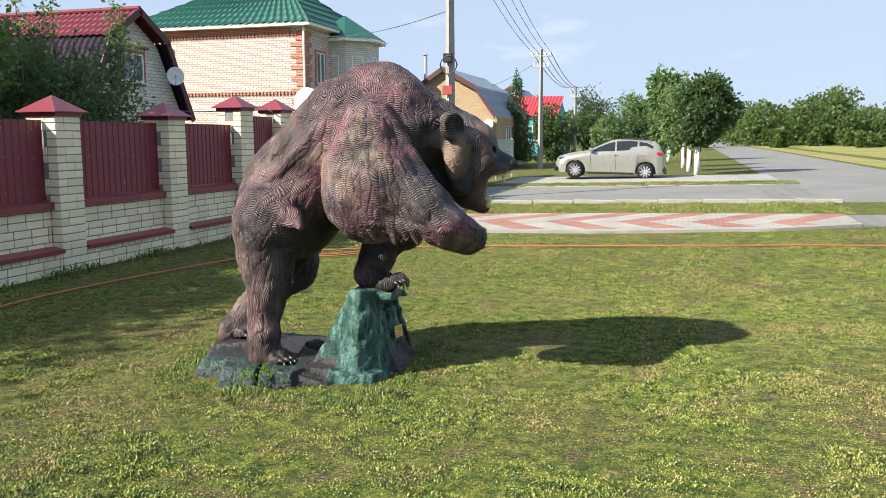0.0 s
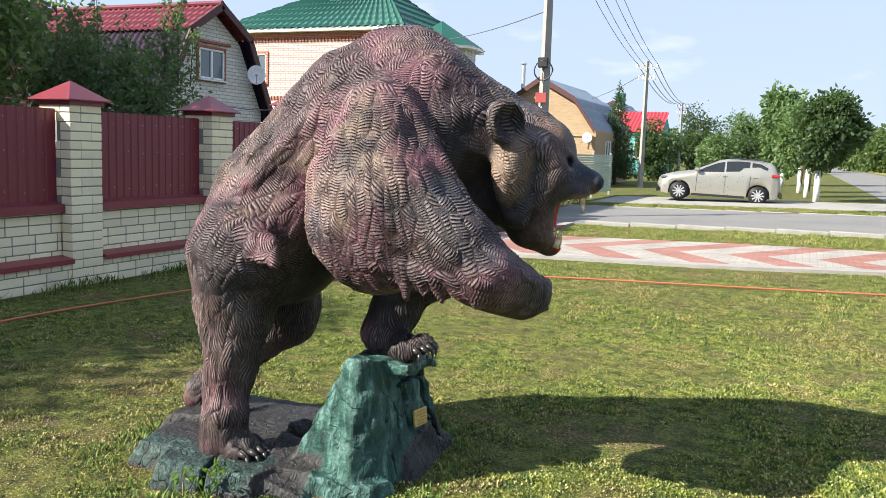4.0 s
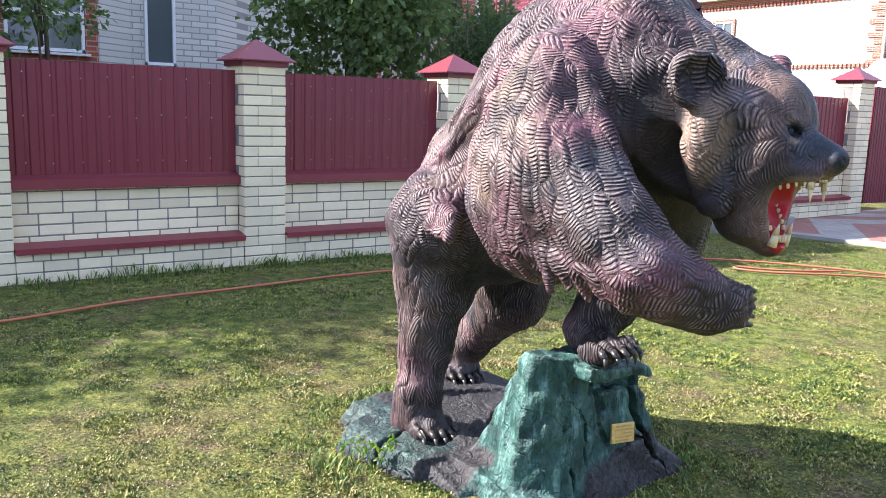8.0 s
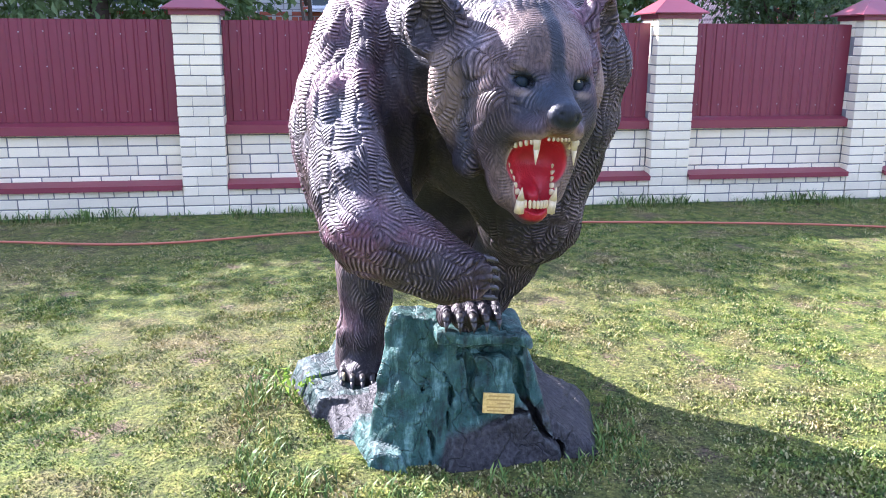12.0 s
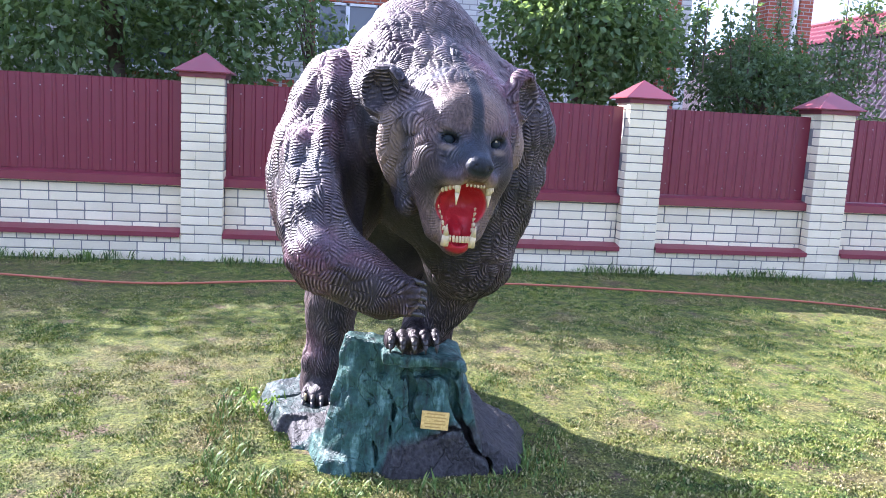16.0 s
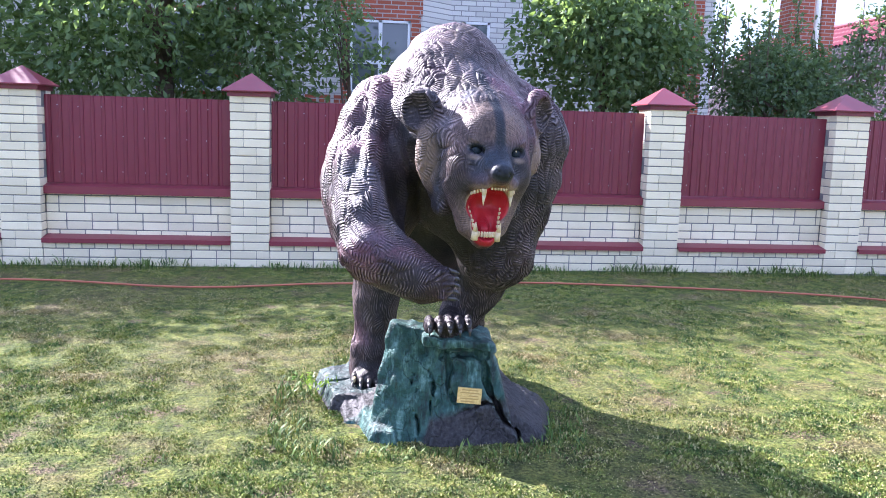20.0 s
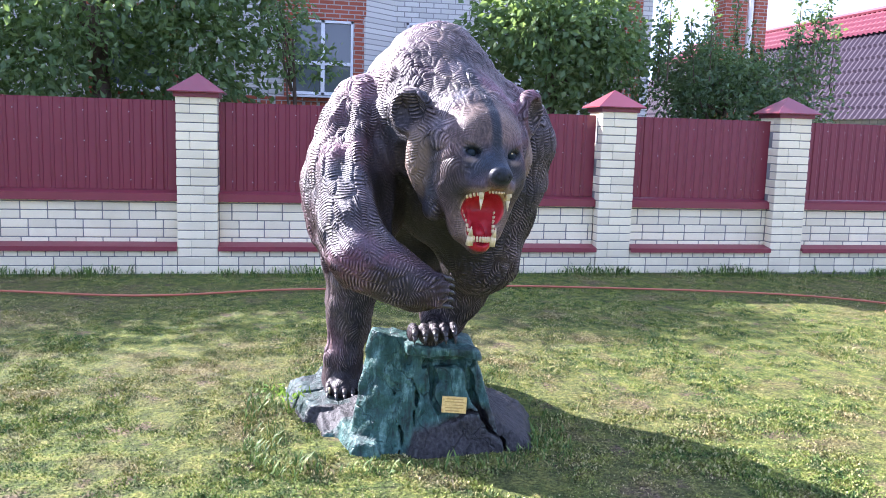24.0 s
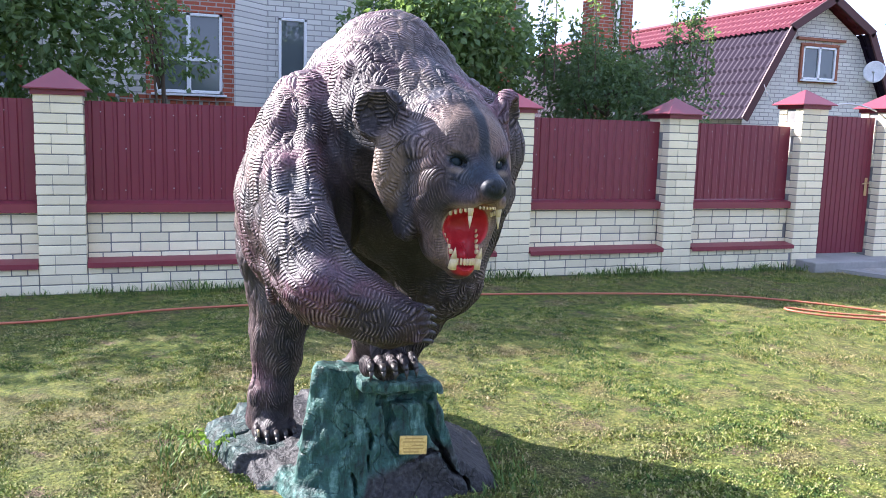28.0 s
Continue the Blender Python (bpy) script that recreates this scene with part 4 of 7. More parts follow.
def rock_field(P):
    x, y, z = P[:, 0], P[:, 1], P[:, 2]
    wob = 0.006 * np.sin(x * 23 + 3 * np.sin(z * 11)) * np.sin(y * 19 + 2 * np.sin(z * 17 + x * 9)) + 0.004 * np.sin(z * 47 + 4 * np.sin(y * 21))
    # tall tapering block under the forepaw
    main = cuts(P, [((0.05, 0.16, 1), (-0.8, 5.8, 0.585)), ((1, -0.06, 0.16), (-0.735, 5.8, 0.40)), ((1, -0.9, 0.18), (-0.775, 5.575, 0.4)), ((-0.25, -1, 0.17), (-0.86, 5.575, 0.58)),
                    ((0.1, 1, 0.30), (-0.8, 6.12, 0.5)), ((-1, -0.2, 0.55), (-1.0, 5.85, 0.5)), ((0, 0, -1), (0, 0, -0.08))])
    lip = cuts(P, [((0, 0.1, 1), (-0.7, 5.95, 0.555)), ((0, -0.1, -1), (-0.7, 5.95, 0.505)), ((1, 0.05, 0), (-0.655, 5.9, 0.5)), ((0, 1, 0), (0, 6.12, 0)), ((0, -1, 0), (0, 5.74, 0)), ((-1, 0, 0), (-0.95, 0, 0))])
    foot = cuts(P, [((0.25, 0.55, 1), (-0.85, 6.2, 0.19)), ((1, 0.1, 0.5), (-0.66, 6.1, 0.05)), ((0.25, 1, 0.6), (-0.9, 6.45, 0.05)), ((0.6, -1, 0.5), (-0.75, 5.72, 0.05)), ((-1, 0, 0.5), (-1.15, 6.1, 0.1)), ((0, 0, -1), (0, 0, -0.08))])
    slab = cuts(P, [((0.02, 0.02, 1), (-1.4, 5.8, 0.095)), ((1, 0, 0.4), (-0.95, 5.8, 0)), ((-1, -0.2, 0.4), (-2.06, 5.8, 0)), ((0.1, -1, 0.5), (-1.4, 5.36, 0)), ((-0.1, 1, 0.5), (-1.4, 6.42, 0)), ((0, 0, -1), (0, 0, -0.08))])
    ls = cuts(P, [((0.05, -0.05, 1), (-1.55, 5.28, 0.115)), ((1, -0.3, 0.3), (-1.20, 5.24, 0.05)), ((-1, -0.5, 0.3), (-1.66, 5.16, 0.05)), ((0.25, -1, 0.35), (-1.45, 5.20, 0.05)), ((0, 1, 0.3), (-1.45, 5.46, 0)), ((0, 0, -1), (0, 0, -0.08))])
    crack = np.abs(x + 0.3 * y - 0.148) - 0.012
    ls = np.maximum(ls, -crack)
    fs = cuts(P, [((0.1, -0.1, 1), (-0.82, 5.46, 0.070)), ((1, -0.5, 0.3), (-0.71, 5.46, 0.03)), ((-1, -0.4, 0.3), (-1.0, 5.42, 0.03)), ((0.2, -1, 0.3), (-0.85, 5.45, 0.03)), ((0, 1, 0.3), (-0.8, 5.62, 0)), ((0, 0, -1), (0, 0, -0.08))])
    mid = cuts(P, [((0.3, -0.2, 1), (-1.12, 5.5, 0.085)), ((1, -0.2, 0.4), (-0.95, 5.5, 0.03)), ((-1, -0.4, 0.5), (-1.3, 5.5, 0.03)), ((0.2, -1, 0.5), (-1.1, 5.33, 0.03)), ((0, 1, 0.3), (-1.1, 5.75, 0)), ((0, 0, -1), (0, 0, -0.08))])
    bl = cuts(P, [((-0.1, 0.1, 1), (-1.95, 6.05, 0.10)), ((1, -0.2, 0.5), (-1.72, 6.0, 0.05)), ((-1, -0.3, 0.5), (-2.2, 6.0, 0.03)), ((0.1, -1, 0.5), (-1.95, 5.72, 0.03)), ((0, 1, 0.4), (-1.9, 6.35, 0)), ((0, 0, -1), (0, 0, -0.08))])
    peb = cuts(P, [((0.3, -0.3, 1), (-1.27, 5.83, 0.17)), ((1, -0.2, 0.2), (-1.2, 5.83, 0.1)), ((-1, 0.4, 0.3), (-1.34, 5.83, 0.1)), ((0, -1, 0.3), (-1.27, 5.77, 0.1)), ((0, 1, 0.3), (-1.27, 5.9, 0.1)), ((0, 0, -1), (0, 0, -0.08))])
    # plate between two deep splits under the overhanging lip
    front = np.abs(x + 0.70) - 0.085
    left = np.abs(y - np.interp(z, [0.10, 0.16, 0.30, 0.44], [5.955, 5.935, 5.885, 5.890]) - 0.006 * np.sin(z * 40)) - np.interp(z, [0.1, 0.3, 0.46], [0.010, 0.014, 0.020])
    right = np.abs(y - np.interp(z, [0.05, 0.10, 0.25, 0.34, 0.43], [6.26, 6.20, 6.11, 6.085, 6.06]) - 0.006 * np.sin(z * 37)) - np.interp(z, [0.08, 0.25, 0.46], [0.012, 0.020, 0.022])
    under = np.abs(z - np.interp(y, [5.93, 6.08, 6.16], [0.145, 0.205, 0.215]) - 0.006 * np.sin(y * 50)) - 0.012
    under = np.maximum(under, np.maximum(5.93 - y, y - 6.13))
    brow = np.maximum(np.abs(z - 0.455) - 0.022, np.maximum(5.84 - y, y - 6.10))
    seam = np.minimum(np.abs(y - 5.70 + 0.05 * (z - 0.3) - 0.02 * np.sin(z * 19)), np.abs(y - 5.79 + 0.12 * (z - 0.3) - 0.016 * np.sin(z * 23 + 1))) - 0.005
    seam = np.maximum(seam, np.abs(x + 0.70) - 0.06)
    slot = np.minimum(np.minimum(np.maximum(left, z - 0.47), np.maximum(right, z - 0.47)), np.minimum(under, brow))
    cutd = np.maximum(slot, front)
    main = np.maximum(np.maximum(main, -cutd), -seam)
    foot = np.maximum(foot, -np.maximum(right, front - 0.02))
    d = main
    for e in (lip, foot, slab, ls, fs, mid, bl, peb):
        d = smin(d, e, 0.012)
    return d + wob * np.clip(0.3 + z * 2, 0.3, 1)


def mat_rock():
    n = Nodes("green_painted_cast_rock")
    p = n.world()
    a = n.noise(p, 7.0, 6.0)
    f = n.noise(p, 55.0, 4.0)
    twist = n.t.nodes.new("ShaderNodeVectorMath")
    twist.operation = "MULTIPLY_ADD"
    n.put(twist.inputs[0], n.noise(p, 5.0, 3.0, 0.5, 1))
    twist.inputs[1].default_value = (0.34, 0.34, 0.34)
    n.put(twist.inputs[2], p)
    squeeze = n.t.nodes.new("ShaderNodeMapping")
    squeeze.inputs["Scale"].default_value = (6.5, 6.5, 1.8)
    n.put(squeeze.inputs["Vector"], twist.outputs[0])
    cell = n.t.nodes.new("ShaderNodeTexVoronoi")
    cell.feature = "DISTANCE_TO_EDGE"
    cell.inputs["Scale"].default_value = 1.0
    n.put(cell.inputs["Vector"], squeeze.outputs[0])
    lines = cell.outputs["Distance"]
    streak = n.noise(n.world((9.0, 9.0, 1.6)), 2.4, 6.0, 0.62)
    green = n.ramp(a, (0.3, (0.008, 0.030, 0.029)), (0.5, (0.022, 0.078, 0.066)), (0.70, (0.060, 0.135, 0.115)))
    green = n.mix(n.ramp(streak, (0.52, 0.0), (0.64, 0.75)), green, n.ramp(f, (0.3, (0.06, 0.17, 0.15)), (0.7, (0.19, 0.32, 0.29))))
    green = n.mix(n.ramp(streak, (0.34, 0.8), (0.45, 0.0)), green, (0.010, 0.020, 0.022))
    dark = n.ramp(f, (0.3, (0.012, 0.012, 0.014)), (0.7, (0.048, 0.045, 0.046)))
    col = n.mix(n.attr("green"), dark, green)
    col = n.mix(n.ramp(lines, (0.002, 0.4), (0.012, 0.0)), col, (0.008, 0.014, 0.016))
    worn = n.t.nodes.new("ShaderNodeNewGeometry").outputs["Pointiness"]
    col = n.mix(n.math("MULTIPLY", n.ramp(worn, (0.52, 0.0), (0.62, 0.6)), n.ramp(f, (0.35, 0.3), (0.65, 1.0))), col, (0.22, 0.30, 0.28))
    col = n.mix(0.5, col, n.ramp(f, (0.3, 0.5), (0.7, 1.3)), "MULTIPLY")
    h = n.math("ADD", n.math("ADD", n.math("MULTIPLY", n.ramp(lines, (0.0, 0.0), (0.020, 0.5)), 1.0), n.math("MULTIPLY", streak, 1.8)), n.math("ADD", n.math("MULTIPLY", f, 0.7), n.math("MULTIPLY", n.noise(p, 16.0, 5.0), 1.6)))
    return n.done(col, 0.55, 0.0, n.bump(h, 0.9, 0.014), Specular_IOR_Level=0.35)


def pedestal():
    v, q = surface(rock_field, (-2.3, 4.98, -0.06), (-0.5, 6.68, 0.68), 0.0125)
    v = relax(v, q, 1, 0.35)
    me = raw("rock_pedestal", v, q, mat_rock(), False)
    tall = np.clip((v[:, 2] - np.interp(v[:, 1], [5.74, 5.79, 5.92, 6.08, 6.2, 6.4], [-0.05, 0.11, 0.14, 0.215, 0.21, 0.24])) / 0.04, 0, 1) * (v[:, 0] > -1.12) * (v[:, 1] < 6.35) * ((v[:, 0] > -0.98) | (v[:, 2] > 0.14))
    stones = ((v[:, 1] < 5.5) & (v[:, 2] > 0.02) & ((v[:, 0] < -1.2) | ((v[:, 0] > -1.0) & (v[:, 1] < 5.58)))) * 0.45
    grn = np.clip(np.maximum(tall, stones), 0, 1)
    me.attributes.new("green", "FLOAT", "POINT").data.foreach_set("value", grn.astype(np.float32))
    ob = tagged(new("rock_pedestal", me), "green and black painted cast rock with a brass plaque", "pedestal")
    n = Nodes("engraved_brass")
    p = n.coord((1, 1, 1))
    f = n.noise(p, 90.0, 3.0)
    m = n.done(n.ramp(f, (0.3, (0.60, 0.40, 0.14)), (0.7, (0.82, 0.62, 0.28))), 0.35, 0.6)
    dark = simple("plaque_ink", (0.48, 0.30, 0.09), 0.5)
    frame_m = Matrix.Translation((-0.690, 5.995, 0.250)) @ Euler((0, radians(-8), radians(-4))).to_matrix().to_4x4() @ Euler((radians(-4), 0, 0)).to_matrix().to_4x4()
    bm = B()
    box(bm, -0.006, 0.006, -0.064, 0.064, -0.042, 0.042, 0.002, frame_m)
    pl = part("plaque", bm, m, ob, "small yellow brass plaque")
    bm = B()
    for k, (w, o) in enumerate(((0.085, 0), (0.10, 0), (0.05, 0.02), (0.095, 0), (0.07, -0.01))):
        box(bm, 0.0055, 0.0075, -w / 2 + o, w / 2 + o, 0.030 - k * 0.015 - 0.003, 0.030 - k * 0.015 + 0.003, 0, frame_m)
    part("text_lines", bm, dark, pl, "unreadable dark lines of text")
    return ob


pedestal()


# ---- paving, kerbs, hose ----
def mat_pavers():
    """Grey and brick-red pavers laid in arrow shapes."""
    n = Nodes("concrete_pavers")
    g = n.t.nodes.new("ShaderNodeNewGeometry")
    s = n.t.nodes.new("ShaderNodeSeparateXYZ")
    n.t.links.new(g.outputs["Position"], s.inputs[0])
    v = n.math("ABSOLUTE", n.math("SUBTRACT", s.outputs["Y"], 16.0))
    u = n.math("FRACT", n.math("MULTIPLY", n.math("ADD", s.outputs["X"], n.math("MULTIPLY", v, -0.72)), 0.76))
    red = n.math("LESS_THAN", u, 0.46)
    t = n.t.nodes.new("ShaderNodeTexBrick")
    for k, val in (("Scale", 1.0), ("Mortar Size", 0.006), ("Brick Width", 0.2), ("Row Height", 0.1)):
        t.inputs[k].default_value = val
    n.t.links.new(g.outputs["Position"], t.inputs["Vector"])
    n.put(t.inputs["Color1"], (0.82, 0.82, 0.82))
    n.put(t.inputs["Color2"], (1.0, 1.0, 1.0))
    n.put(t.inputs["Mortar"], (0.55, 0.53, 0.5))
    p = n.world()
    a = n.noise(p, 1.4, 5.0)
    col = n.mix(red, n.ramp(a, (0.3, (0.30, 0.275, 0.25)), (0.7, (0.43, 0.40, 0.36))), n.ramp(a, (0.3, (0.27, 0.115, 0.09)), (0.7, (0.38, 0.19, 0.155))))
    col = n.mix(1.0, col, t.outputs["Color"], "MULTIPLY")
    return n.done(col, 0.85, 0.0, n.bump(n.math("SUBTRACT", 1.0, t.outputs["Fac"]), 0.5, 0.006))


M_PAVER = mat_pavers()


def strip(name, line_a, line_b, lift, material, n=40):
    """A slab between two broken lines of (x, y), sampled along x."""
    xs = np.linspace(max(line_a[0][0], line_b[0][0]), min(line_a[-1][0], line_b[-1][0]), n)
    ya = np.interp(xs, [p[0] for p in line_a], [p[1] for p in line_a])
    yb = np.interp(xs, [p[0] for p in line_b], [p[1] for p in line_b])
    v, q = [], []
    for x, a, b in zip(xs, ya, yb):
        for y in (a, b):
            z = float(rise(x, y)) + lift
            v += [(x, y, z), (x, y, z - 0.2)]
    for i in range(n - 1):
        k = 4 * i
        q += [(k, k + 4, k + 6, k + 2), (k + 1, k + 5, k + 4, k), (k + 2, k + 6, k + 7, k + 3)]
    q += [(0, 2, 3, 1), (4 * n - 4, 4 * n - 3, 4 * n - 1, 4 * n - 2)]
    return new(name, raw(name, v, q, material))


NEAR = [(-6.3, 13.3), (-4.7, 13.95), (-2.6, 14.25), (0.0, 14.45), (2.7, 15.05), (4.1, 15.75)]
FAR = [(-6.3, 20.9), (-3.62, 20.9), (-3.6, 17.45), (0.0, 17.7), (4.1, 17.5)]
tagged(strip("paved_path", [(x, y + 0.25) for x, y in NEAR], FAR, 0.045, M_PAVER, 120), "paved path of grey and red concrete pavers", "path", kind="structure")
tagged(strip("path_kerb", NEAR, [(x, y + 0.25) for x, y in NEAR], 0.05, M_CONCRETE, 60), "pale concrete edging along the paved path", "kerb", kind="structure")
tagged(strip("footpath", [(4.12, 15.75), (30, 18.0)], [(4.12, 17.4), (30, 20.2)], 0.03, M_ASPHALT, 20), "grey asphalt footpath", "path", kind="structure")


def kerb_row(x0, x1, y, high, step=1.0):
    e = thing("road_kerb", "weathered concrete kerb stones along the road", "kerb", pose(0, 0, 0), kind="structure")
    bm = B()
    box(bm, -step / 2 + 0.006, step / 2 - 0.006, -0.09, 0.09, -0.15, high, 0.012)
    me = mesh_of(bm, "kerb_stone", M_CONCRETE)
    x = x0
    while x < x1:
        o = new("kerb_stone", me)
        o.parent, o.matrix_basis = e, pose(x + step / 2, y, float(rise(x, y)))
        x += step
    return e


kerb_row(-3.4, 4.6, 20.85, 0.10)
kerb_row(-14.0, 4.0, 28.1, 0.035)


def cord(name, pts, r, material, label, category, order=4, res=6):
    cu = bpy.data.curves.new(name, "CURVE")
    cu.dimensions, cu.bevel_depth, cu.bevel_resolution, cu.resolution_u = "3D", r, 1, res
    sp = cu.splines.new("NURBS")
    sp.points.add(len(pts) - 1)
    for p, c in zip(sp.points, pts):
        p.co = (*c, 1)
    sp.order_u, sp.use_endpoint_u = min(order, len(pts)), True
    cu.materials.append(material)
    ob = new(name, cu)
    return tagged(ob, label, category)


M_HOSE = simple("orange_hose", (0.42, 0.125, 0.065), 0.55, 0, 0.15)
hz = lambda pts: [(x, y, float(rise(x, y)) + 0.030 + 0.006 * math.sin(i * 2.1)) for i, (x, y) in enumerate(pts)]
cord("garden_hose", hz([(-5.3, -6), (-5.2, -3), (-5.1, 0), (-5.0, 1.6), (-5.0, 2.5), (-4.72, 3.4), (-4.66, 4.2), (-4.95, 5.0), (-4.98, 5.8), (-5.05, 6.5), (-5.1, 7.4), (-4.95, 8.6), (-4.75, 9.6), (-4.4, 10.8), (-3.7, 11.6), (-2.6, 12.15), (-1.2, 12.5), (0.4, 12.85), (2.2, 13.15), (4.0, 13.5), (6, 13.3), (9, 13.2)]), 0.011, M_HOSE, "orange garden hose lying across the lawn", "hose")
cord("garden_hose", hz([(-2.55, 11.9), (-2.94, 11.5), (-3.25, 11.02), (-3.62, 10.8), (-3.72, 10.92), (-3.5, 11.08), (-3.2, 11.35), (-3.0, 11.75)]), 0.011, M_HOSE, "short loop of orange garden hose on the lawn", "hose")


# ---- gates ----
def gate(y0, y1, z0, z1, leaves, label, handle=False):
    e = thing("gate", label, "gate", pose(0, 0, 0))
    w = (y1 - y0) / leaves
    for k in range(leaves):
        a, b = y0 + k * w + 0.01, y0 + (k + 1) * w - 0.01
        sh = new("leaf", corrugated(a, b, z0, z1, FX - 0.16, 0.085, 0.010, "leaf"))
        sh.parent = e
        bm = B()
        for ya, yb, za, zb in ((a, a + 0.035, z0, z1), (b - 0.035, b, z0, z1), (a, b, z1 - 0.035, z1), (a, b, z0, z0 + 0.035)):
            box(bm, FX - 0.20, FX - 0.175, ya, yb, za, zb)
        part("frame", bm, M_SHEET, sh)
    if handle:
        bm = B()
        box(bm, FX - 0.158, FX - 0.145, y1 - 0.10, y1 - 0.05, 0.95, 1.20, 0.004)
        tube(bm, (FX - 0.15, y1 - 0.075, 1.13), (FX - 0.10, y1 - 0.075, 1.13), 0.009)
        tube(bm, (FX - 0.10, y1 - 0.07, 1.13), (FX - 0.10, y1 - 0.19, 1.12), 0.009)
        part("handle", bm, simple("brass_handle", (0.62, 0.45, 0.24), 0.35, 0.7), e, "brass lever handle")
    return e


gate(13.56, 14.55, 0.15, 2.03, 1, "maroon ribbed-sheet garden door with a brass handle", True)
gate(17.95, 20.75, 0.14, 2.17, 2, "pair of maroon ribbed-sheet yard gates")
section(14.78 + PW / 2, 17.4 - PW / 2, 1.95)
cord("gate_arch", [(FX - 0.15, 13.5, 2.10), (FX - 0.15, 13.7, 2.17), (FX - 0.15, 14.05, 2.23), (FX - 0.15, 14.4, 2.17), (FX - 0.15, 14.6, 2.10)], 0.012, M_STEEL, "thin bent steel bar over the garden door", "rail")
bm = B()
box(bm, FX - 0.5, FX + 0.35, 13.2, 15.1, -0.1, 0.11, 0.01)
tagged(part("doorstep", bm, M_CONCRETE), "low concrete step before the garden door", "step", kind="structure")


# ---- houses ----
M_WALL_WHITE = mat_brick_wall("white_brick_wall", (0.70, 0.68, 0.63), (0.30, 0.29, 0.28), 0.275, 0.095, 0.010)
M_WALL_RED = mat_brick_wall("red_brick_wall", (0.42, 0.105, 0.055), (0.40, 0.36, 0.33), 0.26, 0.077, 0.010)
M_WALL_TAN = mat_brick_wall("tan_brick_wall", (0.42, 0.285, 0.165), (0.34, 0.28, 0.21), 0.26, 0.077, 0.010)
M_WALL_CREAM = mat_brick_wall("pinkish_cream_brick_wall", (0.59, 0.52, 0.48), (0.28, 0.17, 0.15), 0.29, 0.110, 0.014)
M_ROOF_RED = simple("red_metal_tile", (0.15, 0.026, 0.042), 0.7, 0.0, 0.12, 1.0, 0.02, 0.3)
M_ROOF_PLUM = simple("plum_metal_tile", (0.020, 0.011, 0.026), 0.7, 0.0, 0.12, 1.0, 0.02, 0.2)
M_ROOF_GREEN = simple("green_metal_roof", (0.008, 0.085, 0.062), 0.5, 0.0, 0.12, 1.0, 0.02)
M_ROOF_GREY = simple("blue_grey_roof", (0.20, 0.25, 0.32), 0.4, 0.2, 0.15, 1.0, 0.02)
M_PLANK = simple("dark_maroon_trim", (0.075, 0.022, 0.025), 0.6)
M_CREAM = simple("cream_gutter", (0.78, 0.74, 0.66), 0.5)
M_BROWN = simple("brown_window_trim", (0.28, 0.09, 0.045), 0.6)


def glass():
    n = Nodes("window_glass")
    return n.done((0.10, 0.12, 0.13), 0.04, 0.0, None, Specular_IOR_Level=0.8)


M_GLASS = glass()


def window(parent, m, w, h, cols=2, trim=None, sill=True, cross=None):
    """Window in the local plane of m: x along the wall, y out of it, z up; origin at its middle."""
    e = new("window")
    e.parent, e.matrix_basis = parent, m
    bm = B()
    f = 0.05
    for a, b, c, d in ((-w / 2, w / 2, h / 2 - f, h / 2), (-w / 2, w / 2, -h / 2, -h / 2 + f), (-w / 2, -w / 2 + f, -h / 2, h / 2), (w / 2 - f, w / 2, -h / 2, h / 2)):
        box(bm, a, b, -0.06, 0.03, c, d, 0.006)
    for k in range(1, cols):
        x = -w / 2 + k * w / cols
        box(bm, x - 0.035, x + 0.035, -0.06, 0.03, -h / 2, h / 2, 0.006)
    if cross is not None:
        box(bm, -w / 2, w / 2, -0.05, 0.028, cross - 0.03, cross + 0.03, 0.006)
    part("window_frame", bm, M_WHITE, e, "white plastic window frame")
    for k in range(cols):
        bm = B()
        box(bm, -w / 2 + k * w / cols + 0.03, -w / 2 + (k + 1) * w / cols - 0.03, -0.03, -0.012, -h / 2 + 0.03, h / 2 - 0.03)
        part("pane", bm, M_GLASS, e)
    if sill:
        bm = B()
        box(bm, -w / 2 - 0.06, w / 2 + 0.06, 0.0, 0.12, -h / 2 - 0.05, -h / 2 - 0.015, 0.004)
        part("sill", bm, M_WHITE, e)
    if trim:
        bm = B()
        t = 0.075 if trim is M_BROWN else 0.13
        for a, b, c, d in ((-w / 2 - t, w / 2 + t, h / 2 + 0.004, h / 2 + t), (-w / 2 - t, -w / 2 - 0.004, -h / 2 - t, h / 2), (w / 2 + 0.004, w / 2 + t, -h / 2 - t, h / 2), (-w / 2 - 0.004, w / 2 + 0.004, -h / 2 - t, -h / 2 - 0.06)):
            box(bm, a, b, -0.03, 0.035, c, d, 0.005)
        part("surround", bm, trim, e)
    return e


def facing(x, y, z, yaw):
    """Wall frame at a place: local y looks out along yaw (degrees, 0 is +x)."""
    return pose(x, y, z, 0, 0, yaw - 90)


